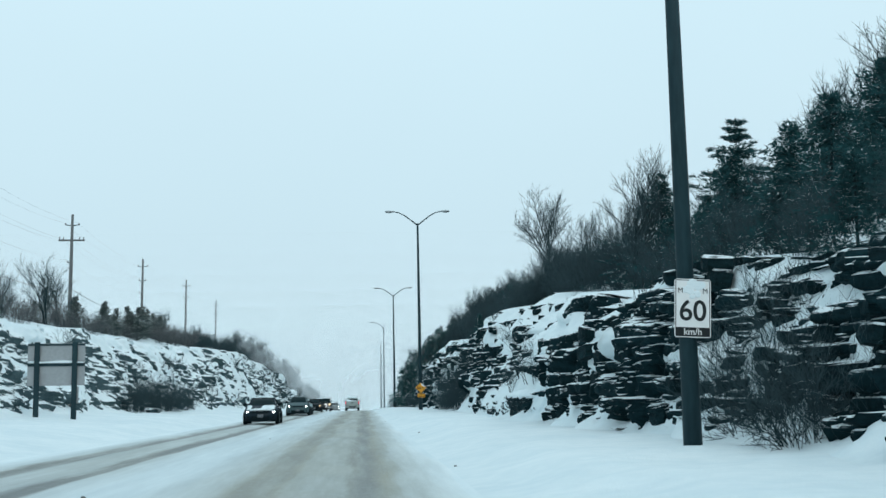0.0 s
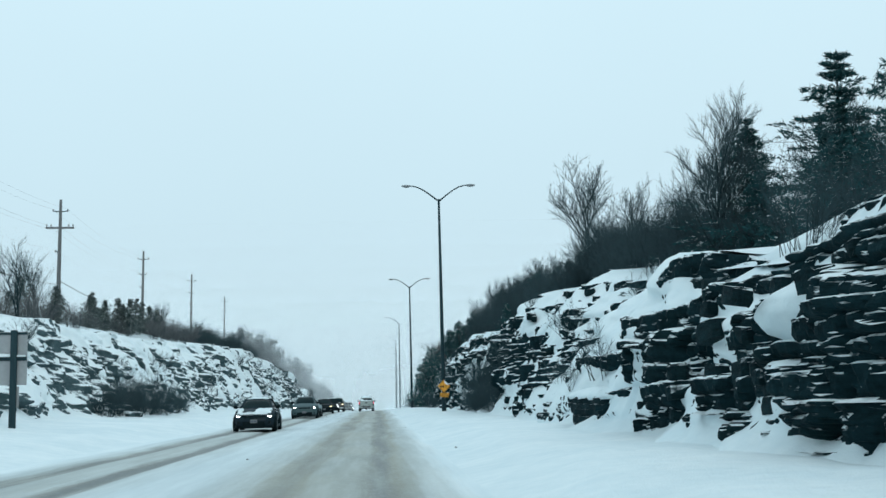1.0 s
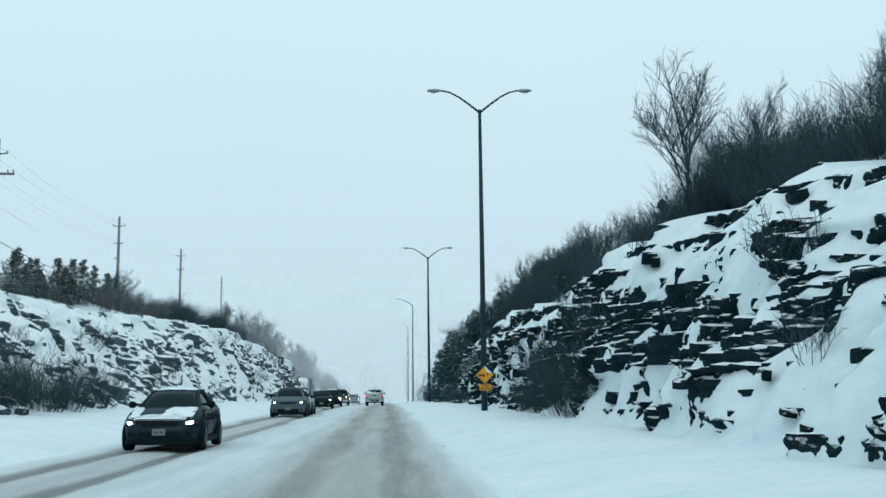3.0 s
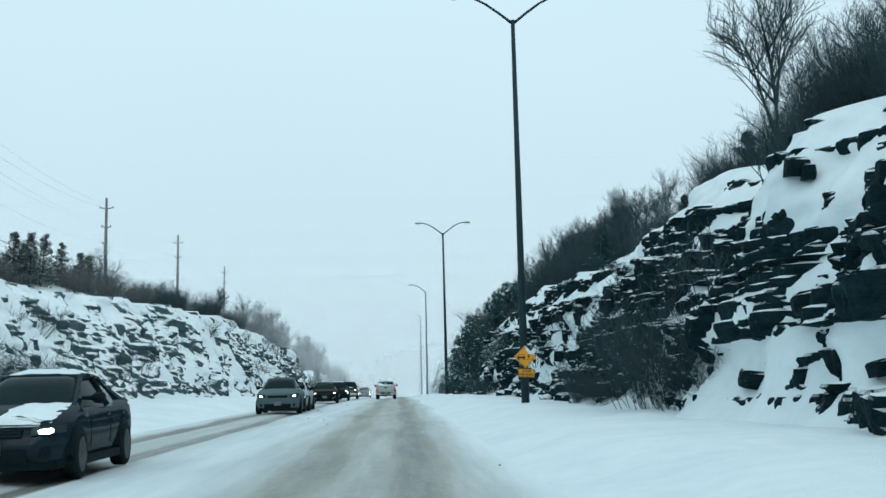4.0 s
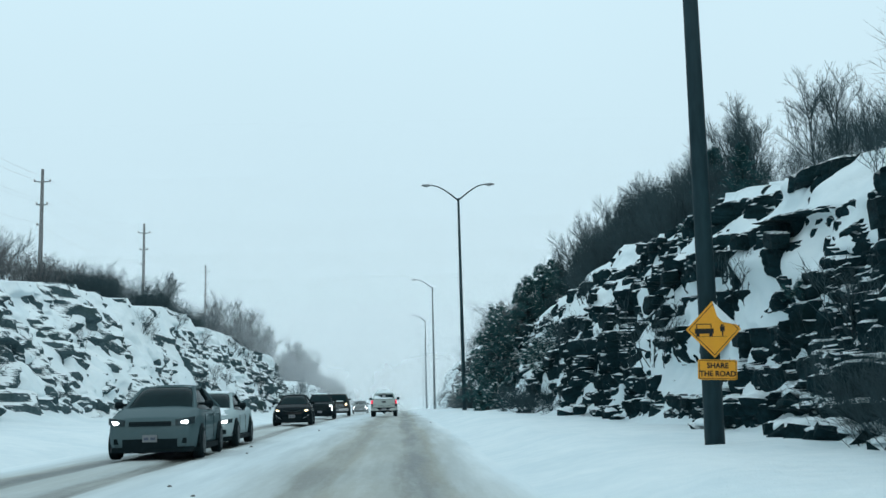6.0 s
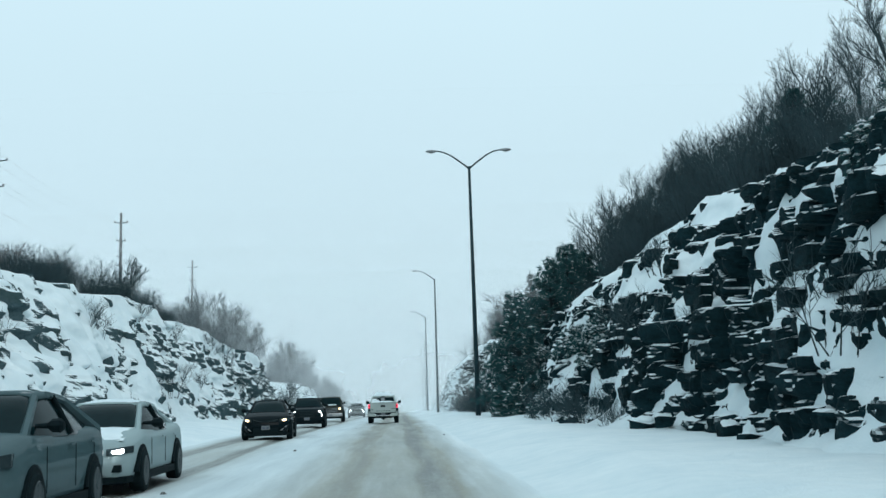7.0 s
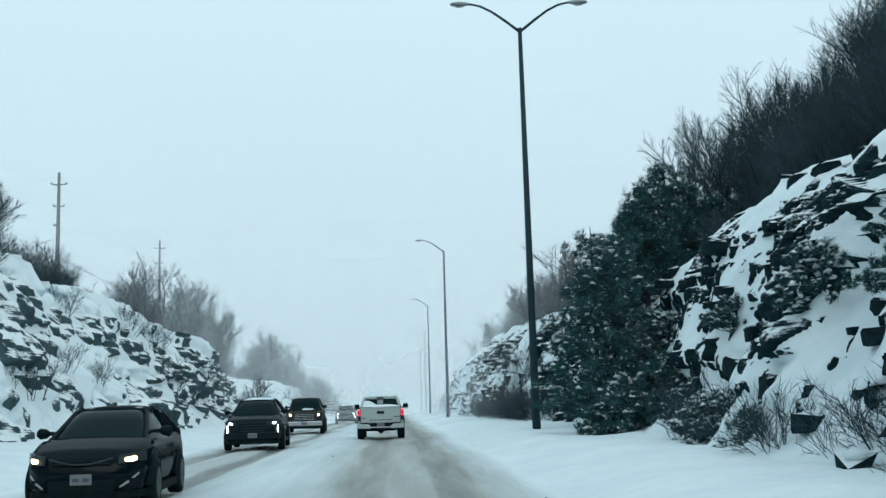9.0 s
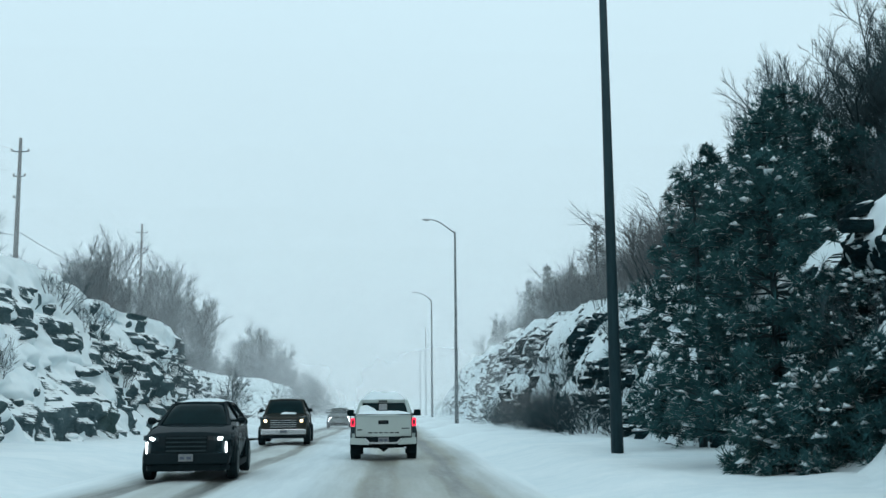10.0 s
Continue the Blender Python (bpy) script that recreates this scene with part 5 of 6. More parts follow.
def slab(x, y, z, depth, length, height, seed):
    """A single ledge of thin beds that stands clear of the snow, with snow lying on it."""
    rng = random.Random(seed)
    rows, n, zz = [], 40, -height / 2
    beds = max(2, int(height / 0.2))

    def outline(i, grow, k, wob):
        a = 2 * math.pi * i / n
        c, t = math.cos(a), math.sin(a)
        q = (abs(c) ** 7 + abs(t) ** 7) ** (-1 / 7)
        chip = 0.16 * fbm(c * q * 2.1, t * q * length * 0.8, seed + 0.35 * k)
        return depth / 2 * c * q * grow + chip + rng.uniform(-wob, wob), length / 2 * t * q * grow * (1 + 0.1 * fbm(t * 3, c * 3, seed)) + rng.uniform(-wob, wob)

    for k in range(beds + 1):
        grow = rng.uniform(0.985, 1.01) * (0.96 if k == beds else 1.0)
        for up, less in ((0.0, 0.0), (0.8, 0.0), (0.84, 0.045), (0.97, 0.045)):
            ring = []
            for i in range(n):
                px, py = outline(i, grow - less * (0.4 + abs(fbm(i * 0.4, k, seed))), k, 0.02)
                ring.append((px, py, zz + up * height / beds + 0.07 * fbm(py * 0.7, px, seed)))
            rows.append(ring)
        zz += height / beds * rng.uniform(0.5, 1.5)
    full = (rows[-1][0][2] - rows[0][0][2]) / height
    rows = [[(px, py, -height / 2 + (pz + height / 2) / full) for px, py, pz in ring] for ring in rows]
    ob = new("rock_slab", Geo().loft(rows).mesh("rock_slab", LEDGE_ROCK))
    ob.parent = rock_right
    ob.matrix_basis = pose(x, y, z, rng.uniform(-3, 3), rng.uniform(-6, 2), rng.uniform(-6, 6))
    caps = []
    for h, grow in ((-0.12, 0.99), (-0.03, 1.01), (0.07, 0.93), (0.15, 0.6), (0.17, 0.2)):
        caps.append([(px, py, height / 2 + h * (0.8 + 0.8 * fbm(px, py, seed + 5)) + 0.05) for px, py in [outline(i, grow, 40, 0.02) for i in range(n)]])
    part("slab_snow", Geo().loft(caps), SNOW, ob, "pillow of snow on the ledge", smooth=True)


for k, args in enumerate(((7.2, 45.2, 0.75, 1.8, 4.6, 1.2), (7.4, 50.2, 0.7, 1.4, 2.0, 0.5), (9.0, 47.5, 2.3, 1.4, 2.4, 0.32), (9.6, 51.5, 3.0, 1.3, 1.9, 0.3), (9.6, 40.6, 3.9, 1.5, 2.4, 0.85), (8.2, 54.5, 1.5, 1.2, 1.8, 0.5), (11.6, 49.0, 4.8, 1.3, 2.4, 0.3), (7.7, 49.6, 1.0, 1.2, 1.8, 0.4), (10.3, 45.5, 3.8, 1.3, 2.2, 0.28), (8.4, 45.8, 2.0, 1.2, 2.6, 0.25), (8.6, 52.5, 1.9, 1.2, 1.5, 0.35))):
    slab(*args, 400 + k)


# ---- fallen boulders along the foot ----
def boulder(x, y, z, size, seed, mat, turn):
    rng = random.Random(seed)
    bm = bmesh.new()
    for k in range(16):
        p = [rng.choice((-1, 1)) * rng.uniform(0.55, 1.0) for a in range(3)]
        p[rng.randrange(3)] *= rng.uniform(0.2, 1.0)
        bm.verts.new((p[0] * size * 0.8, p[1] * size * rng.uniform(0.8, 1.1), p[2] * size * 0.62))
    hull = bmesh.ops.convex_hull(bm, input=bm.verts)
    bmesh.ops.delete(bm, geom=[v for v in hull["geom_interior"] if isinstance(v, bmesh.types.BMVert)], context="VERTS")
    me = bpy.data.meshes.new("stone")
    bm.to_mesh(me)
    high = max(v.co.z for v in bm.verts)
    bm.free()
    me.materials.append(mat)
    ob = empty("boulder", pose(x, y, z, 0, 0, turn), "angular dark limestone boulder capped with snow", "boulder", "boulders at the foot of the rock")
    stone = new("stone", me)
    stone.parent = ob
    rings = []
    for h, grow in ((0.45, 0.66), (0.75, 0.70), (0.98, 0.58), (1.10, 0.34), (1.14, 0.1)):
        rings.append([(size * 0.8 * grow * math.cos(a) * rng.uniform(0.85, 1.1), size * grow * math.sin(a) * rng.uniform(0.85, 1.1), high * h + rng.uniform(-0.03, 0.03)) for a in [i * 0.5236 for i in range(12)]])
    part("snow_cap", Geo().loft(rings), SNOW, ob, "rounded cap of snow", smooth=True)


rng = random.Random(91)
for k in range(48):
    cut, mat = (CUT_RIGHT, ROCK) if k < 32 else (CUT_LEFT, SNOWY_ROCK)
    y = rng.uniform(86, 101) if k < 17 else rng.uniform(108, 136) if k < 32 else rng.uniform(70, 180)
    u = rng.random() ** 2 * 0.28
    foot, top, back = cut.at(y)
    size = rng.uniform(0.2, 0.42)
    x = cut.side * (foot + back * cut.profile(u) - cut.bulge(y, u) - rng.uniform(0.0, 0.7) * (1 - 2 * u))
    low = ground_height(x, y) if u < 0.07 else cut.z0 + dip(y) + (top - cut.z0) * u
    boulder(x, y, max(low, ground_height(x, y)) + size * 0.1, size, 500 + k, mat, rng.uniform(0, 360))


def snow_clods():
    """Dark lumps of frozen slush thrown to the sides of the lane."""
    rng = random.Random(77)
    for k in range(14):
        y = rng.uniform(8, 150)
        x = rng.choice((rng.uniform(1.5, 2.6), rng.uniform(-2.6, -1.9), rng.uniform(-3.9, -2.6)))
        r = rng.uniform(0.02, 0.045)
        rings = [[(r * c * math.cos(a) * rng.uniform(0.8, 1.3), r * c * math.sin(a) * rng.uniform(0.8, 1.3), r * z) for a in [i * 1.0472 for i in range(6)]] for c, z in ((0.7, -0.4), (1.0, 0.0), (0.8, 0.5), (0.3, 0.8))]
        ob = part("slush_clod", Geo().loft(rings), CLOD)
        ob.matrix_world = pose(x, y, (ground_height(x, y) if x > 1.7 else dip(y) + 0.03) + r * 0.2, 0, 0, rng.uniform(0, 360))
        tagged(ob, "small dark lump of frozen slush on the snow", "ice clod", "slush clods beside the lane")


CLOD = plain("frozen_slush", (0.16, 0.17, 0.165), (0.08, 0.088, 0.088), 0.7)
snow_clods()


# ---- see-through sheets added far down the road to stand in for haze ----
def haze_material(amount):
    """Haze stand-in: lets most light through and scatters the rest; thins out upwards and in uneven patches."""
    m = bpy.data.materials.new("haze_veil")
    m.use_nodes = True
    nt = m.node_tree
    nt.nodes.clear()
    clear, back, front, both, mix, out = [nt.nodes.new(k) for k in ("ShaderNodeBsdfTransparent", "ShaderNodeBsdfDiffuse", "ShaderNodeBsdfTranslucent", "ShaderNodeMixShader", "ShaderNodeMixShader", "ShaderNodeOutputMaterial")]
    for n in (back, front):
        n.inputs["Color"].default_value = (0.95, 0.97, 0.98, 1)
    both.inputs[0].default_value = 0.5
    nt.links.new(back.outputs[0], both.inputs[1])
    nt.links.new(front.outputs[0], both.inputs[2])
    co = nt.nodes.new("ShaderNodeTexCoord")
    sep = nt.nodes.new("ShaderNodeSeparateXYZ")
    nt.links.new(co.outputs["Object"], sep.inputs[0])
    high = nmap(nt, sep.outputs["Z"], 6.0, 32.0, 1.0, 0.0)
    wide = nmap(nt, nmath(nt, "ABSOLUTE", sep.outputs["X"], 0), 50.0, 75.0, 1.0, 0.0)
    density = nmap(nt, nnoise(nt, 0.06, 3), 0.3, 0.7, 0.75 * amount, 1.2 * amount)
    nt.links.new(nmath(nt, "MULTIPLY", density, nmath(nt, "MULTIPLY", high, wide)), mix.inputs[0])
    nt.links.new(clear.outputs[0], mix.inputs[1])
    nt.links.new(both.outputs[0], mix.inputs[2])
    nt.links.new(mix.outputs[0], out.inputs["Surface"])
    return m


def haze_sheet(y, amount):
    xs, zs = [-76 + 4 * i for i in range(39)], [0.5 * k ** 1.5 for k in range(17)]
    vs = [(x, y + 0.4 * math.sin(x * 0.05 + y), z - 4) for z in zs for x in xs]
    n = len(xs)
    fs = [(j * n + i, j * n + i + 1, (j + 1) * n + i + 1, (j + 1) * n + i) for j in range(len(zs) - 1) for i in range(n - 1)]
    tagged(part("haze_curtain", Geo().add(vs, fs), haze_material(amount)), "thin see-through sheet standing in for haze", "snow", kind="stuff")


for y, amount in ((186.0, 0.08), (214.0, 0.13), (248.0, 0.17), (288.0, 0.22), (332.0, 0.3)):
    haze_sheet(y, amount)


# ---- vehicles ----
def glow(name, colour, strength):
    m, nt, bs = blank(name)
    bs.inputs["Base Color"].default_value = (*colour, 1)
    bs.inputs["Emission Color"].default_value = (*colour, 1)
    bs.inputs["Emission Strength"].default_value = strength
    bs.inputs["Roughness"].default_value = 0.2
    return m


def car_paint(name, colour, dirt=0.35, coat=0.2):
    """Clear-coated paint with road grime and salt in uneven patches."""
    m, nt, bs = blank(name)
    f = nmath(nt, "ADD", nmath(nt, "MULTIPLY", nnoise(nt, 1.8, 5), 0.6), nmath(nt, "MULTIPLY", nnoise(nt, 14, 4), 0.4))
    grime = tuple(v * 0.8 + min(0.04, 0.004 + max(colour) * 0.4) for v in colour)
    k = nmap(nt, f, 0.42, 0.68, 0, dirt)
    nt.links.new(nmix(nt, k, colour, grime), bs.inputs["Base Color"])
    nt.links.new(nmap(nt, k, 0, 0.5, 0.28, 0.6), bs.inputs["Roughness"])
    bs.inputs["Coat Weight"].default_value = coat
    bs.inputs["Coat Tint"].default_value = (0.5, 0.93, 1.0, 1)
    bs.inputs["Coat Roughness"].default_value = 0.03
    bs.inputs["Specular IOR Level"].default_value = 0.0
    return m


GLASS = plain("tinted_window_glass", (0.003, 0.012, 0.014), (0.005, 0.018, 0.021), 0.1, 0, 1.0, spec=0.03)
RUBBER = plain("tyre_rubber", (0.004, 0.009, 0.011), (0.014, 0.024, 0.027), 0.85, 0, 8.0, spec=0.05)
TRIM = plain("black_plastic_trim", (0.004, 0.009, 0.011), (0.009, 0.017, 0.02), 0.6, spec=0.03)
RIM = plain("dirty_alloy", (0.035, 0.052, 0.057), (0.015, 0.025, 0.028), 0.5, 0.4)
CHROME = plain("chrome", (0.55, 0.57, 0.58), (0.45, 0.47, 0.48), 0.2, 0.9)
PLATE = plain("number_plate_white", (0.17, 0.19, 0.20), (0.12, 0.14, 0.15), 0.5)
PLATE_INK = plain("number_plate_blue", (0.05, 0.07, 0.11), None, 0.5)
HEAD_COOL = glow("cool_headlight", (0.93, 0.98, 1.0), 9.0)
HEAD_WARM = glow("warm_headlight", (1.0, 0.74, 0.42), 6.0)
TAIL_RED = glow("red_tail_light", (0.95, 0.02, 0.06), 1.3)
TAIL_DULL = plain("unlit_tail_lens", (0.16, 0.01, 0.015), (0.11, 0.01, 0.012), 0.25)
LENS_GREY = plain("clear_lamp_lens", (0.03, 0.045, 0.05), (0.02, 0.032, 0.036), 0.2, spec=0.1)
FROSTED = plain("frosted_glass", (0.3, 0.32, 0.33), (0.22, 0.24, 0.25), 0.5)


def wheel(owner, x, y, r, w, side):
    tyre = part("wheel", Geo().loft([[(x + side * o, y + rr * math.cos(a), r + rr * math.sin(a)) for a in [k * math.pi / 12 for k in range(24)]]
                                     for o, rr in ((-w / 2, r * 0.72), (-w / 2, r * 0.93), (-w * 0.36, r), (w * 0.36, r), (w / 2, r * 0.93), (w / 2, r * 0.72))]), RUBBER, owner, smooth=False)
    rim = Geo().loft([[(x + side * o, y + rr * math.cos(a), r + rr * math.sin(a)) for a in [k * math.pi / 10 for k in range(20)]] for o, rr in ((w * 0.5 + 0.004, r * 0.72), (w * 0.5 + 0.012, r * 0.69), (w * 0.3, r * 0.62))])
    part("rim", rim, RIM, tyre)
    part("hub", Geo().tube([(x + side * (w * 0.5 - 0.03), y, r), (x + side * (w * 0.5 + 0.004), y, r), (x + side * (w * 0.5 + 0.012), y, r)], [0.07, 0.07, 0.045], 10), RIM, tyre)
    for k in range(6):
        spoke = Geo().box(x + side * (w * 0.5) - 0.02, x + side * (w * 0.5) + 0.006, -0.035, 0.035, 0.06, r * 0.68, Matrix.Translation((0, y, r)) @ Matrix.Rotation(k * math.pi / 3, 4, "X"))
        part("spoke", spoke, RIM, tyre)


def finer(rings, times=5):
    """More rings between those given, along smooth curves that don't overshoot."""
    a = np.array(rings)
    y = a[:, 0, 1]
    h = np.diff(y)
    d = np.diff(a, axis=0) / h[:, None, None]
    m = np.zeros_like(a)
    m[0], m[-1] = d[0], d[-1]
    same = d[1:] * d[:-1] > 0
    m[1:-1] = np.where(same, 2 * d[1:] * d[:-1] / np.where(same, d[1:] + d[:-1], 1), 0)
    out = []
    for i in range(len(h)):
        for t in np.arange(times) / times:
            out.append(a[i] * (2 * t ** 3 - 3 * t ** 2 + 1) + m[i] * h[i] * (t ** 3 - 2 * t ** 2 + t) + a[i + 1] * (3 * t ** 2 - 2 * t ** 3) + m[i + 1] * h[i] * (t ** 3 - t ** 2))
    return [r.tolist() for r in out] + [a[-1].tolist()]


def shell(stations):
    """A car's lower body, lofted along its length from (y, half width, sill, top)."""
    rings = []
    for y, w, zb, zt in stations:
        h = zt - zb
        half = [(0.70 * w, zb), (0.92 * w, zb + 0.03), (0.975 * w, zb + 0.14), (w, zb + 0.42 * h), (0.995 * w, zb + 0.62 * h), (0.965 * w, zt - 0.11), (0.90 * w, zt - 0.035), (0.76 * w, zt), (0.36 * w, zt + 0.025)]
        rings.append([(x, y, z) for x, z in half] + [(-x, y, z) for x, z in reversed(half)])
    return Geo().loft(finer(rings))


def cabin(stations):
    """The glasshouse: sections (y, half width at the belt, half width at the roof, belt, top)."""
    rings = []
    for y, wb, wt, zb, zt in stations:
        k = wt + (wb - wt) * 0.08
        rise = max(0.0, zt - zb)
        half = [(wb, zb), (k + (wb - k) * 0.42, zb + rise * 0.5), (k, zt - 0.09 * min(1, rise * 3)), (wt - 0.05, zt - 0.03 * min(1, rise * 3)), (wt - 0.15, zt - 0.006), (wt * 0.4, zt)]
        rings.append([(x, y, z) for x, z in half] + [(-x, y, z) for x, z in reversed(half)])
    return Geo().loft(finer(rings, 4))


def snow_slab(x0, x1, y0, y1, z, h, seed, slope=0.0):
    rng = random.Random(seed)
    nx, ny = 9, 9
    rows = []
    for j in range(ny):
        row = []
        for i in range(nx):
            s, t = i / (nx - 1), j / (ny - 1)
            edge = min(1, min(s, 1 - s, t, 1 - t) * 5)
            row.append((x0 + (x1 - x0) * s + rng.uniform(-0.03, 0.03), y0 + (y1 - y0) * t + rng.uniform(-0.04, 0.04), z + slope * t + h * edge * (0.65 + rng.uniform(0, 0.45))))
        rows.append(row)
    g = Geo()
    vs = [p for r in rows for p in r]
    n = nx
    g.add(vs, [(j * n + i, j * n + i + 1, (j + 1) * n + i + 1, (j + 1) * n + i) for j in range(ny - 1) for i in range(nx - 1)])
    low = [(x0, y0, z - 0.03), (x1, y0, z - 0.03), (x1, y1, z - 0.03 + slope), (x0, y1, z - 0.03 + slope)]
    return g.add(low, [(3, 2, 1, 0)])


def plate(owner, x, y, z, towards, w=0.30, h=0.15):
    p = part("number_plate", Geo().box(x - w / 2, x + w / 2, y - 0.012, y + 0.012, z - h / 2, z + h / 2), PLATE, owner)
    for x0, x1 in ((-0.4, -0.08), (0.06, 0.38)):
        part("plate_bar", Geo().box(x + w * x0, x + w * x1, y + towards * 0.0135 - 0.0015, y + towards * 0.0135 + 0.0015, z - h * 0.22, z + h * 0.14), PLATE_INK, p)


def car(m, label, category, paint, kind="sedan", length=4.7, width=1.82, height=1.45, head=HEAD_COOL, roof_snow=0.04, hood_snow=(), grille="slim", seed=0):
    """A car whose nose is at y = 0 and looks along -y, standing on z = 0."""
    ob = empty(category.replace(" ", "_"), m, label, category, "oncoming vehicles")
    w, tall = width / 2, kind in ("suv", "pickup")
    sill = 0.34 if kind == "pickup" else 0.27 if tall else 0.21
    hood = height * {"sedan": 0.695, "hatch": 0.69, "suv": 0.70, "pickup": 0.68}[kind]
    front = height * {"sedan": 0.505, "hatch": 0.535, "suv": 0.59, "pickup": 0.60}[kind]
    belt = hood + (-0.02 if kind != "pickup" else 0.04)
    r = {"sedan": 0.33, "hatch": 0.33, "suv": 0.37, "pickup": 0.40}[kind]
    curved = kind == "sedan" or grille == "wing"
    nose = 0.28 if curved else 0.10 if kind != "pickup" else 0.04
    cowl = {"sedan": 1.3, "hatch": 1.1, "suv": 1.2, "pickup": 1.5}[kind]
    L = length
    tail_top = {"sedan": belt + 0.06, "hatch": belt + 0.05, "suv": belt + 0.05, "pickup": belt + 0.03}[kind]
    square = {"suv": 0.06, "pickup": 0.12}.get(kind, 0.0)

    def hood_z(y):
        return hood - (hood - front) * max(0.0, 1 - y / cowl) ** 1.35

    tip = 0.54 if curved else 0.62 + square
    st = [(0.0, w * tip, sill + 0.12, front - 0.12), (nose * 0.3, w * (0.71 if curved else 0.74 + square * 0.9), sill + 0.05, front - 0.05), (nose * 0.9, w * (0.85 + square * 0.5), sill + 0.02, hood_z(nose * 0.9)), (nose + 0.12, w * 0.93, sill, hood_z(nose + 0.12)), (nose + 0.36, w * 0.985, sill, hood_z(nose + 0.36)),
          (0.85, w, sill, hood_z(0.85)), (cowl - 0.2, w, sill, hood_z(cowl - 0.2)), (cowl, w, sill, hood), (cowl + 0.25, w, sill, belt), (L * 0.62, w, sill, belt + 0.02),
          (L - 0.75, w * 0.99, sill, tail_top), (L - 0.22, w * 0.95, sill + 0.05, tail_top - 0.01), (L, w * 0.84, sill + 0.14, tail_top - 0.12)]
    body = part("body", shell(st), paint, ob, smooth=True)
    e = body.modifiers.new("edge", "EDGE_SPLIT")
    e.split_angle = radians(48)
    if kind == "sedan":
        cab = [(cowl, w * 0.80, w * 0.78, belt - 0.07, belt - 0.03), (cowl + 0.98, w * 0.93, w * 0.70, belt - 0.05, height - 0.03), (cowl + 1.4, w * 0.94, w * 0.72, belt - 0.05, height), (cowl + 2.05, w * 0.93, w * 0.70, belt - 0.05, height - 0.04), (cowl + 2.5, w * 0.88, w * 0.68, belt - 0.05, height - 0.17), (cowl + 3.0, w * 0.80, w * 0.68, belt - 0.05, tail_top + 0.0)]
        roof_y = (cowl + 0.96, cowl + 2.05)
    elif kind == "hatch":
        cab = [(cowl, w * 0.80, w * 0.78, belt - 0.07, belt - 0.03), (cowl + 1.0, w * 0.93, w * 0.70, belt - 0.05, height - 0.03), (cowl + 1.5, w * 0.94, w * 0.72, belt - 0.05, height), (cowl + 2.35, w * 0.92, w * 0.68, belt - 0.05, height - 0.07), (L - 0.18, w * 0.82, w * 0.62, belt - 0.05, belt + 0.16)]
        roof_y = (cowl + 0.98, cowl + 2.45)
    elif kind == "suv":
        cab = [(cowl, w * 0.82, w * 0.80, belt - 0.07, belt - 0.03), (cowl + 0.88, w * 0.94, w * 0.74, belt - 0.05, height - 0.04), (cowl + 1.4, w * 0.95, w * 0.76, belt - 0.05, height), (L - 0.62, w * 0.93, w * 0.73, belt - 0.05, height - 0.06), (L - 0.16, w * 0.86, w * 0.68, belt - 0.05, belt + 0.2)]
        roof_y = (cowl + 0.86, L - 0.55)
    else:
        cab = [(cowl, w * 0.84, w * 0.82, belt - 0.07, belt - 0.03), (cowl + 0.7, w * 0.93, w * 0.76, belt - 0.05, height - 0.04), (cowl + 1.3, w * 0.94, w * 0.78, belt - 0.05, height), (cowl + 2.2, w * 0.93, w * 0.76, belt - 0.05, height - 0.03), (cowl + 2.42, w * 0.9, w * 0.74, belt - 0.05, belt + 0.1)]
        roof_y = (cowl + 0.68, cowl + 2.2)
        part("load_bed", Geo().box(-w * 0.86, w * 0.86, cowl + 2.55, L - 0.12, belt - 0.5, tail_top + 0.03), TRIM, ob)
    slim = {"sedan": 0.86, "hatch": 0.86, "suv": 0.81, "pickup": 0.90}[kind]
    cab = [cab[0]] + [(y, wb, wt * slim, zb, zt) for y, wb, wt, zb, zt in cab[1:]]
    part("glasshouse", cabin(cab), GLASS, ob, "dark tinted windows", smooth=True).modifiers.new("edge", "EDGE_SPLIT").split_angle = radians(25)
    # roof skin and pillars
    wt = cab[2][2]
    rings = [[(x, y, z + dz) for x, dz in ((wt + 0.035, -0.075), (wt - 0.03, -0.01), (wt * 0.4, 0.018), (-wt * 0.4, 0.018), (-wt + 0.03, -0.01), (-wt - 0.035, -0.075))] for y, z in ((roof_y[0], height - 0.035), ((roof_y[0] + roof_y[1]) / 2, height + 0.004), (roof_y[1], height - 0.05))]
    part("roof", Geo().loft(rings), paint, ob, smooth=True)
    for side in (-1, 1):
        a, b = cab[0], cab[1]
        part("front_pillar", Geo().tube([(side * (a[1] + 0.01), a[0] - 0.02, a[3] + 0.02), (side * (b[2] + 0.01), b[0], b[4] - 0.05)], [0.055, 0.05], 6), paint, ob)
        d = cab[-1]
        rail = [(side * (c[2] + 0.01), c[0], c[4] - 0.05) for c in cab[2:-1]]
        part("rear_pillar", Geo().tube(rail + [(side * d[1], d[0], d[3] + 0.02)], [0.05] * (len(rail) - 1) + [0.06, 0.09], 6), paint, ob)
        my = cab[2][0] + 0.1
        part("middle_pillar", Geo().tube([(side * (cab[2][1] + 0.0), my, belt - 0.02), (side * (cab[2][2] + 0.035), my + 0.08, height - 0.06)], [0.035, 0.03], 6), TRIM, ob)
        mirror = Geo().loft([[(side * (w - 0.05 + o), cowl + 0.5 + k * 0.10 * math.cos(t), belt + 0.09 + k * 0.085 * math.sin(t)) for t in [i * 0.7854 for i in range(8)]] for o, k in ((-0.14, 0.3), (0.0, 0.4), (0.05, 0.9), (0.15, 1.0), (0.19, 0.6))])
        part("wing_mirror", mirror, TRIM, ob)
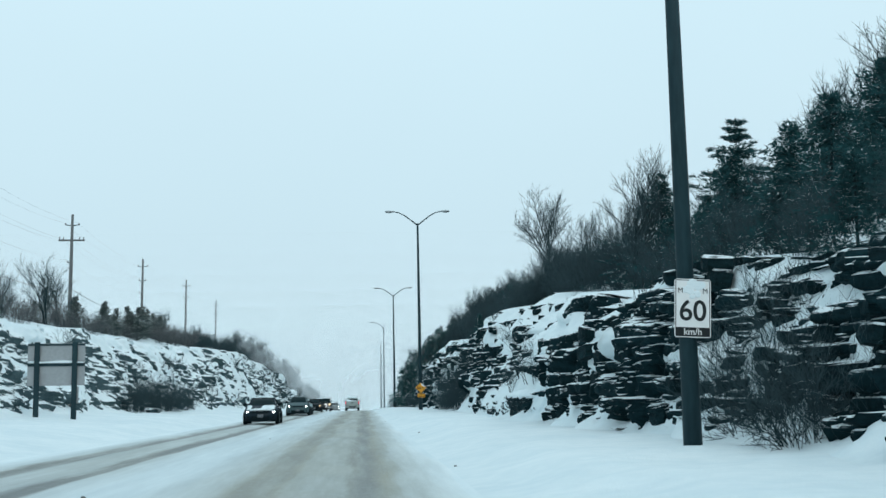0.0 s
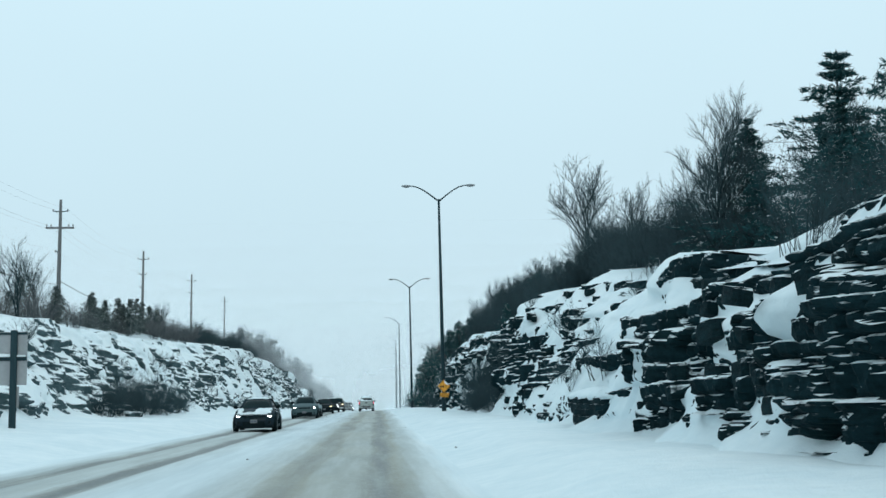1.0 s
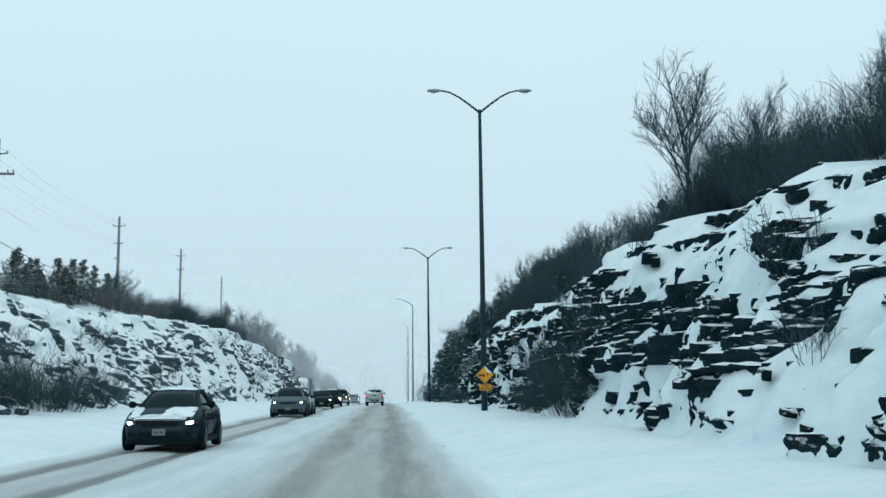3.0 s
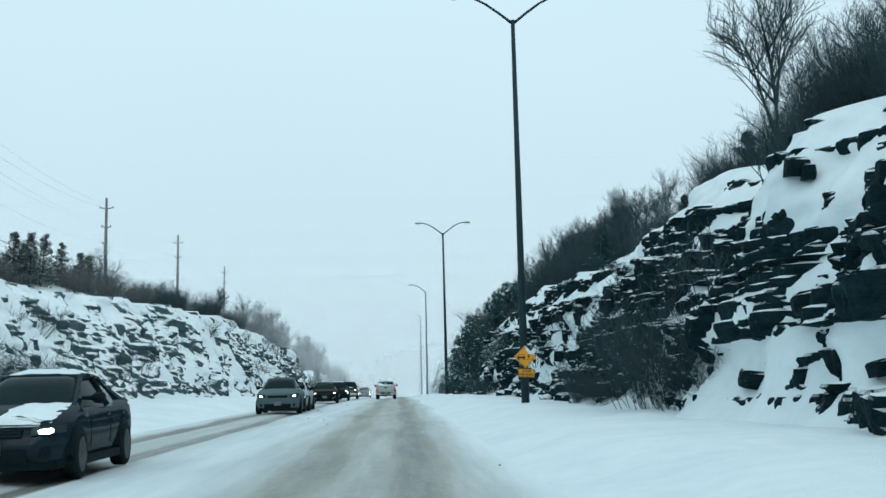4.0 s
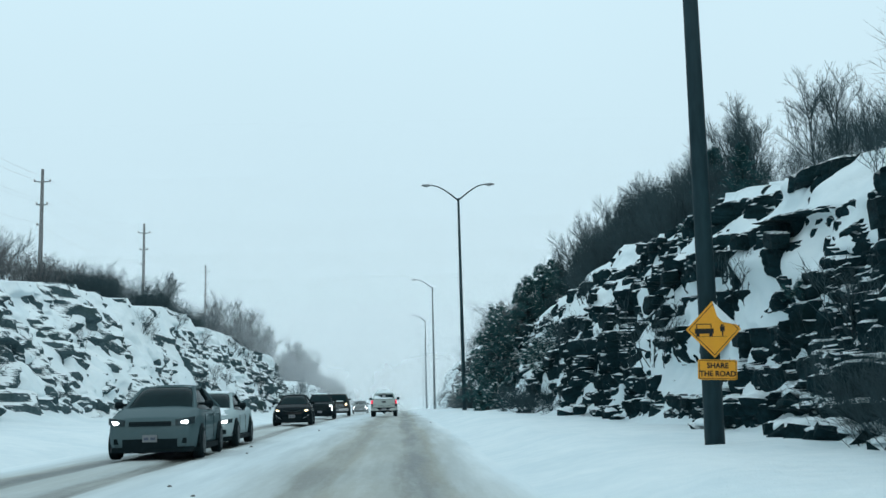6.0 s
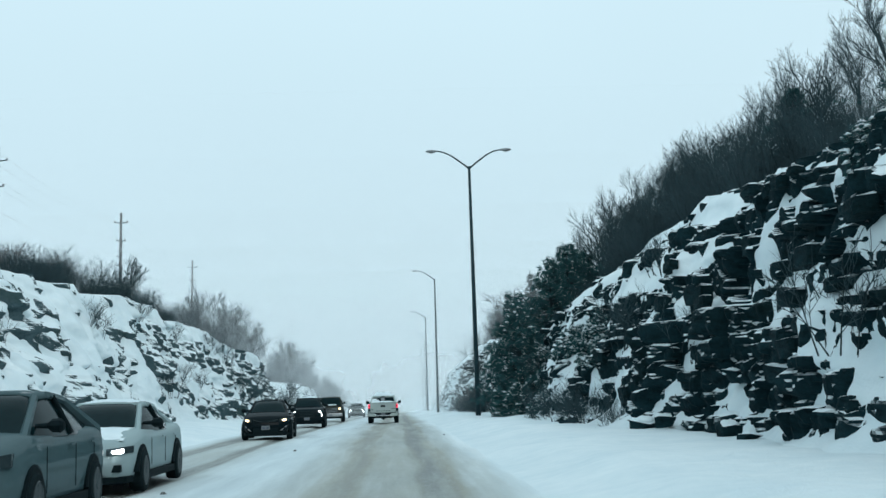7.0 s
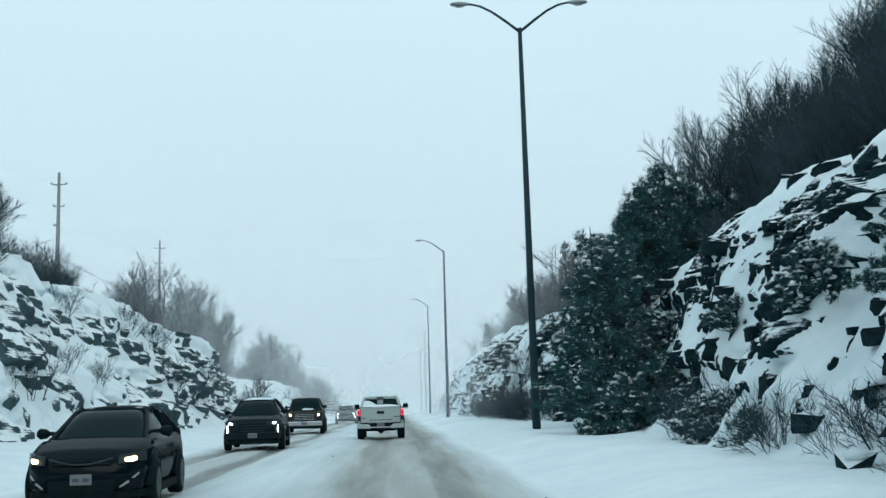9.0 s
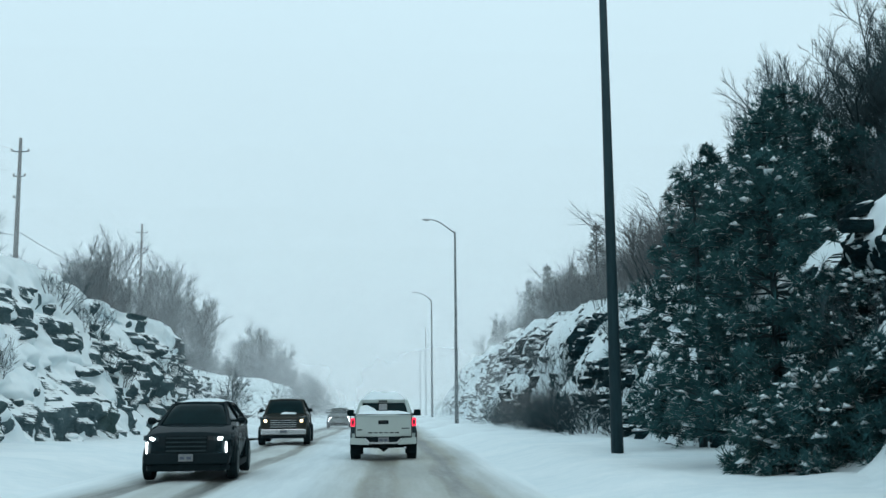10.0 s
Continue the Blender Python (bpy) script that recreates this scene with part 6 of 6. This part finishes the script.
        for hy in (cab[2][0] - 0.2, cab[2][0] + 0.85):
            if hy < L - 0.9:
                part("door_handle", Geo().box(side * (w + 0.012) - 0.012, side * (w + 0.012) + 0.012, hy, hy + 0.2, belt - 0.17, belt - 0.14), paint, ob)
        for sy in (cowl + 0.3, my, my + 0.95):
            part("door_seam", Geo().box(side * w - 0.004, side * w + 0.004, sy, sy + 0.012, sill + 0.18, belt - 0.15), TRIM, ob)
        part("side_skirt", Geo().box(side * (w - 0.02) - 0.04, side * (w - 0.02) + 0.04, 0.95 + r, L - 1.0 - r, sill - 0.03, sill + 0.09), TRIM, ob)
        for wy in (0.90, L - 0.98):
            # black half disc stands in for the shaded opening around the wheel
            arch_disc = Geo().loft([[(side * (w - 0.12 + o), wy + rr * math.cos(a), r + rr * math.sin(a)) for a in [math.pi * (k / 12) for k in range(13)]] for o, rr in ((0.0, r + 0.09), (0.128, r + 0.09), (0.14, r + 0.05), (0.13, r * 0.2))])
            part("wheel_arch", arch_disc, TRIM, ob)
            wheel(ob, side * (w - 0.06), wy, r, 0.22 if kind != "pickup" else 0.27, side)
        # lamps
        hz = front - {"sedan": 0.07, "hatch": 0.065, "suv": 0.10, "pickup": 0.14}[kind]
        hh = {"sedan": 0.055, "hatch": 0.075, "suv": 0.05, "pickup": 0.12}[kind]
        bow = ((0.56, -0.022), (0.66, -0.012), (0.77, 0.02), (0.87, 0.085), (0.955, 0.2)) if not tall else ((0.60, -0.03), (0.72, -0.025), (0.83, -0.005), (0.92, 0.06), (0.97, 0.17))
        if curved:
            bow = ((0.58, 0.01), (0.68, 0.045), (0.78, 0.13), (0.87, 0.26), (0.945, 0.44))
        strips = []
        for n, (fx, fy) in enumerate(bow):
            lo, hi = hz - hh * (0.75 - 0.1 * n), hz + hh * (0.9 + 0.16 * n)
            strips.append([(side * fx * w, fy, lo), (side * fx * w, fy + 0.012, hi), (side * fx * w * 0.97, fy + 0.2, hi), (side * fx * w * 0.97, fy + 0.2, lo)])
        lamp = part("headlight", Geo().loft(strips), LENS_GREY, ob)
        tallness = 0.07 if kind == "pickup" else 0.036
        part("beam_lens", Geo().loft([[(side * (0.755 * w + 0.075 * k * c), 0.012 + 0.035 * c - o - 0.02 * tall + curved * (0.09 + 0.06 * c), hz + 0.006 + tallness * k * t) for c, t in ((1, 0.9), (0.6, 1.1), (-0.7, 0.7), (-1, 0.1), (-0.8, -0.8), (0.5, -1.0), (1, -0.4))] for o, k in ((0.0, 1.0), (0.022, 0.8))]), head, lamp)
        part("fog_recess", Geo().box(side * w * 0.68 - 0.11, side * w * 0.68 + 0.11, nose * 0.25, nose + 0.1, sill + 0.14, sill + 0.25), TRIM, ob)
        if kind == "suv":
            part("running_light", Geo().box(side * w * 0.87 - 0.012, side * w * 0.87 + 0.012, 0.0, 0.1, hz - 0.32, hz - 0.06), HEAD_COOL, ob)
        part("tail_light", Geo().box(side * w * 0.72 - 0.12, side * w * 0.72 + 0.12, L - 0.14, L - 0.03, tail_top - 0.34, tail_top - 0.18), TAIL_DULL, ob)
    gz = hz - (0.02 if grille != "tall" else 0.08)
    gw = 0.56 if kind == "pickup" else 0.46
    if grille == "tall":
        g = part("grille", Geo().box(-w * gw, w * gw, -0.035, 0.08, gz - 0.24, gz + 0.14), TRIM, ob)
        for k in range(4):
            part("grille_bar", Geo().box(-w * (gw - 0.02), w * (gw - 0.02), -0.05, -0.035, gz - 0.18 + 0.09 * k, gz - 0.15 + 0.09 * k), CHROME if kind == "pickup" else LENS_GREY, g)
        part("bumper", Geo().box(-w * 0.92, w * 0.92, -0.06, 0.12, sill + 0.1, sill + 0.34), CHROME if kind == "pickup" else paint, ob, bevel=0.03)
        plate(ob, 0, -0.075, sill + 0.24, -1)
    elif grille == "twin":
        for side in (-1, 1):
            part("grille", Geo().box(side * 0.2 - 0.17, side * 0.2 + 0.17, -0.02, 0.08, gz - 0.07, gz + 0.08), TRIM, ob)
        plate(ob, 0, -0.022, sill + 0.23, -1)
    else:
        g = part("grille", Geo().box(-w * 0.46, w * 0.46, -0.02, 0.08, gz - 0.045, gz + 0.05), TRIM, ob)
        for k in range(2):
            part("grille_bar", Geo().box(-w * 0.44, w * 0.44, -0.026, -0.018, gz - 0.026 + 0.045 * k, gz - 0.018 + 0.045 * k), LENS_GREY, g)
        if grille == "wing":
            part("grille_wing", Geo().tube([(x * w, y, gz + z) for x, y, z in ((-0.5, -0.01, 0.05), (-0.3, -0.03, 0.0), (-0.12, -0.035, -0.03), (0.12, -0.035, -0.03), (0.3, -0.03, 0.0), (0.5, -0.01, 0.05))], [0.014] * 6, 6), RIM, g, "dull curved grille strip")
            for side in (-1, 1):
                part("fog_trim", Geo().tube([(side * 0.60 * w, 0.0, sill + 0.13), (side * 0.74 * w, 0.09, sill + 0.21), (side * 0.86 * w, 0.24, sill + 0.31)], [0.012, 0.02, 0.012], 6), FROSTED, ob, "bright trim round the fog lamp")
        plate(ob, 0, -0.022, sill + 0.25, -1)
    part("air_intake", Geo().box(-w * (tip - 0.02), w * (tip - 0.02), -0.008 if kind != "pickup" else -0.03, 0.1, sill + 0.05, sill + (0.24 if not tall else 0.2)), TRIM, ob)
    part("front_lip", Geo().loft([[(x * w, y, z) for x, y in ((-0.93, nose + 0.2), (-0.86, nose), (0.02 - tip - 0.1 * (not curved), 0.0), (tip - 0.02 + 0.1 * (not curved), 0.0), (0.86, nose), (0.93, nose + 0.2))] for z in (sill - 0.03, sill + 0.07)]), TRIM, ob)
    part("underbody", Geo().box(-w * 0.8, w * 0.8, 0.3, L - 0.3, sill - 0.06, sill + 0.1), TRIM, ob)
    if roof_snow:
        part("roof_snow", snow_slab(-wt + 0.06, wt - 0.06, roof_y[0] + 0.12, roof_y[1] - 0.1, height - 0.02, roof_snow + 0.04, seed), SNOW, ob, "layer of fresh snow", smooth=True)
    for k, (x0, x1, y0, y1) in enumerate(hood_snow):
        part("hood_snow", snow_slab(x0, x1, y0, y1, hood_z(y0) + 0.005, 0.07, seed + k + 1, hood_z(y1) - hood_z(y0)), SNOW, ob, "patch of snow on the bonnet", smooth=True)
    return ob


DARK_BLUE = car_paint("dark_blue_paint", (0.012, 0.022, 0.03), 0.4)
MATT_GREY = car_paint("matt_grey_paint", (0.075, 0.11, 0.118), 0.4)
WHITE_PAINT = car_paint("white_paint", (0.34, 0.39, 0.395), 0.3)
BLACK_PAINT = car_paint("black_paint", (0.0015, 0.0065, 0.009), 0.04, 0.22)
DARK_GREEN = car_paint("dark_teal_paint", (0.006, 0.013, 0.016), 0.2)
BROWN_PAINT = car_paint("dark_bronze_paint", (0.03, 0.03, 0.026), 0.4)
SILVER_PAINT = car_paint("grey_paint", (0.13, 0.14, 0.14), 0.4)

car(pose(-5.0, 63.7, 0.03, 0, 0, 1), "dark blue sedan with snow on its bonnet and roof", "car", DARK_BLUE, "sedan", head=HEAD_COOL, roof_snow=0.05, hood_snow=((-0.05, 0.72, 0.25, 1.3), (-0.75, -0.5, 0.2, 1.2), (-0.6, 0.6, 0.08, 0.3)), seed=1)
car(pose(-5.0, 99.3, 0.03, 0, 0, 1), "matt grey hatchback with lit square headlights", "car", MATT_GREY, "hatch", 4.6, 1.88, 1.58, HEAD_COOL, 0, (), "slim", 2)
car(pose(-5.05, 105.2, 0.03, 0, 0, 0.5), "white sedan with snow over its bonnet", "car", WHITE_PAINT, "sedan", 4.9, 1.82, 1.44, HEAD_COOL, 0.03, ((-0.7, 0.7, 0.35, 1.3),), "twin", 3)
car(pose(-4.95, 130.6, 0.02 + dip(130.6), 0, 0, 2), "glossy black hatchback with amber lit headlights", "car", BLACK_PAINT, "hatch", 4.3, 1.78, 1.47, HEAD_WARM, 0.0, (), "wing", 4)
car(pose(-5.15, 152.6, 0.02 + dip(152.6), 0, 0, 2), "dark green sport utility vehicle with snow on its roof", "car", DARK_GREEN, "suv", 4.8, 1.9, 1.69, HEAD_COOL, 0.04, (), "tall", 5)
car(pose(-5.3, 177.0, 0.02 + dip(177.0), 0, 0, 2), "dark bronze pickup truck with warm lit headlights", "pickup truck", BROWN_PAINT, "pickup", 5.8, 2.02, 1.92, HEAD_WARM, 0.0, ((-0.2, 0.5, 0.9, 1.45),), "tall", 6)
car(pose(-4.9, 222.0, 0.02 + dip(222.0), 0, 0, 2), "grey sport utility vehicle far down the road", "car", SILVER_PAINT, "suv", 4.7, 1.86, 1.66, HEAD_COOL, 0.03, (), "slim", 7)


DIRTY_WHITE = car_paint("salt_stained_white_paint", (0.44, 0.47, 0.45), 0.5)


def white_pickup(m):
    """The pickup that drives ahead: its tail is at y = 0, and it looks along +y."""
    ob = empty("pickup_truck", m, "dirty white pickup truck with snow on roof and bed cover", "pickup truck")
    w = 0.945
    st = [(0.06, w * 0.90, 0.62, 1.30), (0.10, w * 0.975, 0.52, 1.315), (0.6, w, 0.5, 1.32), (1.9, w, 0.5, 1.32), (2.6, w, 0.48, 1.26), (3.9, w, 0.48, 1.2), (4.8, w * 0.98, 0.5, 1.14), (5.2, w * 0.93, 0.52, 1.05), (5.36, w * 0.8, 0.6, 0.9)]
    body = part("body", shell(st), DIRTY_WHITE, ob, smooth=True)
    body.modifiers.new("edge", "EDGE_SPLIT").split_angle = radians(38)
    tg = part("tailgate", Geo().box(-0.80, 0.80, 0.0, 0.08, 0.70, 1.32), DIRTY_WHITE, ob, "dirty white tailgate", bevel=0.02)
    part("tailgate_spoiler", Geo().box(-0.81, 0.81, -0.025, 0.06, 1.285, 1.325), DIRTY_WHITE, tg, bevel=0.01)
    part("tailgate_seam", Geo().box(-0.82, 0.82, 0.02, 0.06, 0.66, 0.70), TRIM, tg)
    for side in (-1, 1):
        part("gate_gap", Geo().box(side * 0.812 - 0.008, side * 0.812 + 0.008, 0.03, 0.09, 0.70, 1.31), TRIM, tg)
    hd = part("tailgate_handle", Geo().box(-0.15, 0.15, -0.012, 0.02, 1.06, 1.17), TRIM, tg, "black handle recess", bevel=0.012)
    part("handle_pull", Geo().box(-0.10, 0.10, -0.02, -0.008, 1.10, 1.14), SIGN_BLACK, hd, bevel=0.005)
    for k in range(6):
        part("badge_bar", Geo().box(-0.44 + 0.155 * k, -0.44 + 0.155 * k + 0.115, -0.005, 0.002, 0.80, 0.83), TRIM, tg)
    part("badge_bar", Geo().box(-0.76, -0.62, -0.005, 0.002, 0.885, 0.915), TRIM, tg)
    part("badge_bar", Geo().box(0.52, 0.76, -0.005, 0.002, 0.925, 0.95), TRIM, tg)
    for side in (-1, 1):
        lamp = part("tail_light", Geo().loft([[(side * (0.83 + a), y, z) for a, z in ((0.0, 1.0), (0.118, 1.0), (0.112, 1.23), (0.02, 1.24), (0.0, 1.2))] for y in (0.13, 0.02)]), TAIL_RED, ob, "lit red tail light")
        part("lamp_lower", Geo().loft([[(side * (0.83 + a), y, z) for a, z in ((0.0, 0.80), (0.115, 0.80), (0.118, 0.99), (0.0, 0.99))] for y in (0.13, 0.025)]), LENS_GREY, lamp)
        part("lamp_core", Geo().box(side * 0.885 - 0.03, side * 0.885 + 0.03, 0.012, 0.03, 1.05, 1.18), SIGN_BLACK, lamp)
        corner = Geo().loft([[(side * x, y, z) for x, z in ((0.42, 0.47), (0.95, 0.49), (0.955, 0.68), (0.58, 0.68), (0.5, 0.60), (0.40, 0.54))] for y in (0.12, -0.10)])
        part("bumper_corner", corner, DIRTY_WHITE, ob, "white bumper end", bevel=0.02)
        part("bumper_pad", Geo().loft([[(side * x, y, z) for x, z in ((0.48, 0.665), (0.80, 0.675), (0.82, 0.71), (0.5, 0.71))] for y in (0.05, -0.115)]), TRIM, ob)
        mirror = part("wing_mirror", Geo().box(side * 1.06 - 0.11, side * 1.06 + 0.11, 3.35, 3.5, 1.25, 1.45), TRIM, ob, bevel=0.04)
        part("mirror_glass", Geo().box(side * 1.06 - 0.085, side * 1.06 + 0.085, 3.338, 3.349, 1.275, 1.425), GLASS, mirror)
        part("mirror_arm", Geo().tube([(side * 0.9, 3.5, 1.28), (side * 1.0, 3.45, 1.3)], [0.04, 0.04], 6), TRIM, mirror)
        for wy in (0.98, 4.45):
            # the arch is not cut out: a black half disc gives its shade
            arch_disc = Geo().loft([[(side * (w - 0.13 + o), wy + rr * math.cos(a), 0.4 + rr * math.sin(a)) for a in [math.pi * (k / 12) for k in range(13)]] for o, rr in ((0.0, 0.52), (0.15, 0.52), (0.165, 0.46), (0.14, 0.1))])
            part("wheel_arch", arch_disc, TRIM, ob)
            wheel(ob, side * (w - 0.12), wy, 0.395, 0.28, side)
        part("mud_flap", Geo().box(side * 0.8 - 0.13, side * 0.8 + 0.13, 0.5, 0.515, 0.2, 0.52), TRIM, ob)
        part("side_pillar", Geo().tube([(side * 0.80, 1.98, 1.33), (side * 0.67, 2.12, 1.74)], [0.07, 0.06], 6), DIRTY_WHITE, ob)
    step = Geo().loft([[(x, y, z) for x, z in ((-0.5, 0.60), (-0.40, 0.50), (0.40, 0.50), (0.5, 0.60), (0.58, 0.66), (0.50, 0.66), (0.38, 0.55), (-0.38, 0.55), (-0.50, 0.66), (-0.58, 0.66))] for y in (0.1, -0.10)])
    part("bumper_step", step, CHROME, ob, "bright step bumper")
    part("bumper_centre", Geo().box(-0.56, 0.56, 0.0, 0.08, 0.46, 0.68), TRIM, ob)
    plate(ob, 0.0, -0.015, 0.61, -1, 0.3, 0.15)
    part("tow_hitch", Geo().box(-0.06, 0.06, -0.08, 0.3, 0.38, 0.48), TRIM, ob)
    part("rear_axle", Geo().tube([(-0.75, 0.98, 0.4), (-0.15, 0.98, 0.4), (0.0, 0.98, 0.38), (0.15, 0.98, 0.4), (0.75, 0.98, 0.4)], [0.05, 0.06, 0.16, 0.06, 0.05], 8), TRIM, ob)
    part("chassis", Geo().box(-0.55, 0.55, 0.2, 4.9, 0.42, 0.62), TRIM, ob)
    part("spare_wheel", Geo().tube([(0, 0.62, 0.36), (0, 0.62, 0.56)], [0.34, 0.34], 16), RUBBER, ob)
    part("exhaust_pipe", Geo().tube([(0.62, 0.35, 0.36), (0.62, 0.05, 0.38)], [0.035, 0.035], 8), CHROME, ob)
    cab = [(1.95, 0.86, 0.80, 1.28, 1.32), (2.15, 0.87, 0.68, 1.28, 1.76), (2.9, 0.88, 0.70, 1.26, 1.79), (3.5, 0.87, 0.67, 1.24, 1.74), (4.15, 0.78, 0.74, 1.18, 1.22)]
    part("glasshouse", cabin(cab), GLASS, ob, "dark windows behind a snowy frame", smooth=True).modifiers.new("edge", "EDGE_SPLIT").split_angle = radians(25)
    part("sliding_pane_frame", Geo().box(-0.17, -0.15, 1.985, 2.05, 1.42, 1.66).box(0.10, 0.12, 1.985, 2.05, 1.42, 1.66).box(-0.17, 0.12, 1.985, 2.05, 1.64, 1.67), TRIM, ob)
    part("frosted_pane", Geo().box(-0.15, 0.10, 2.0, 2.03, 1.42, 1.64), FROSTED, ob, "frost-clouded sliding rear pane")
    rings = [[(x, y, z + dz) for x, dz in ((0.72, -0.09), (0.66, -0.01), (0.3, 0.02), (-0.3, 0.02), (-0.66, -0.01), (-0.72, -0.09))] for y, z in ((2.06, 1.75), (2.8, 1.80), (3.55, 1.74))]
    part("roof", Geo().loft(rings), DIRTY_WHITE, ob, smooth=True)
    part("brake_lamp", Geo().box(-0.16, 0.11, 2.03, 2.07, 1.70, 1.74), TRIM, ob)
    part("roof_snow", snow_slab(-0.68, 0.68, 2.05, 3.5, 1.76, 0.24, 91), SNOW, ob, "thick cap of fresh snow", smooth=True)
    part("bed_cover", Geo().box(-0.84, 0.84, 0.08, 1.92, 1.30, 1.345), TRIM, ob)
    part("bed_snow", snow_slab(-0.80, 0.80, 0.10, 1.94, 1.34, 0.09, 92), SNOW, ob, "snow lying on the bed cover", smooth=True)
    part("window_snow", Geo().loft([[(x, 1.9 + 0.1 * s, 1.34 + 0.20 * s) for x, s in ((-0.78, 0), (-0.2, 0), (-0.24, 0.6), (-0.5, 1.3), (-0.72, 1.2))], [(x, 1.86 + 0.1 * s, 1.34 + 0.20 * s) for x, s in ((-0.76, 0), (-0.22, 0), (-0.26, 0.55), (-0.5, 1.2), (-0.7, 1.1))]]), SNOW, ob, "snow clinging to the rear window")
    return ob


white_pickup(pose(-1.04, 161.6, dip(161.6), 0, 0, 0))
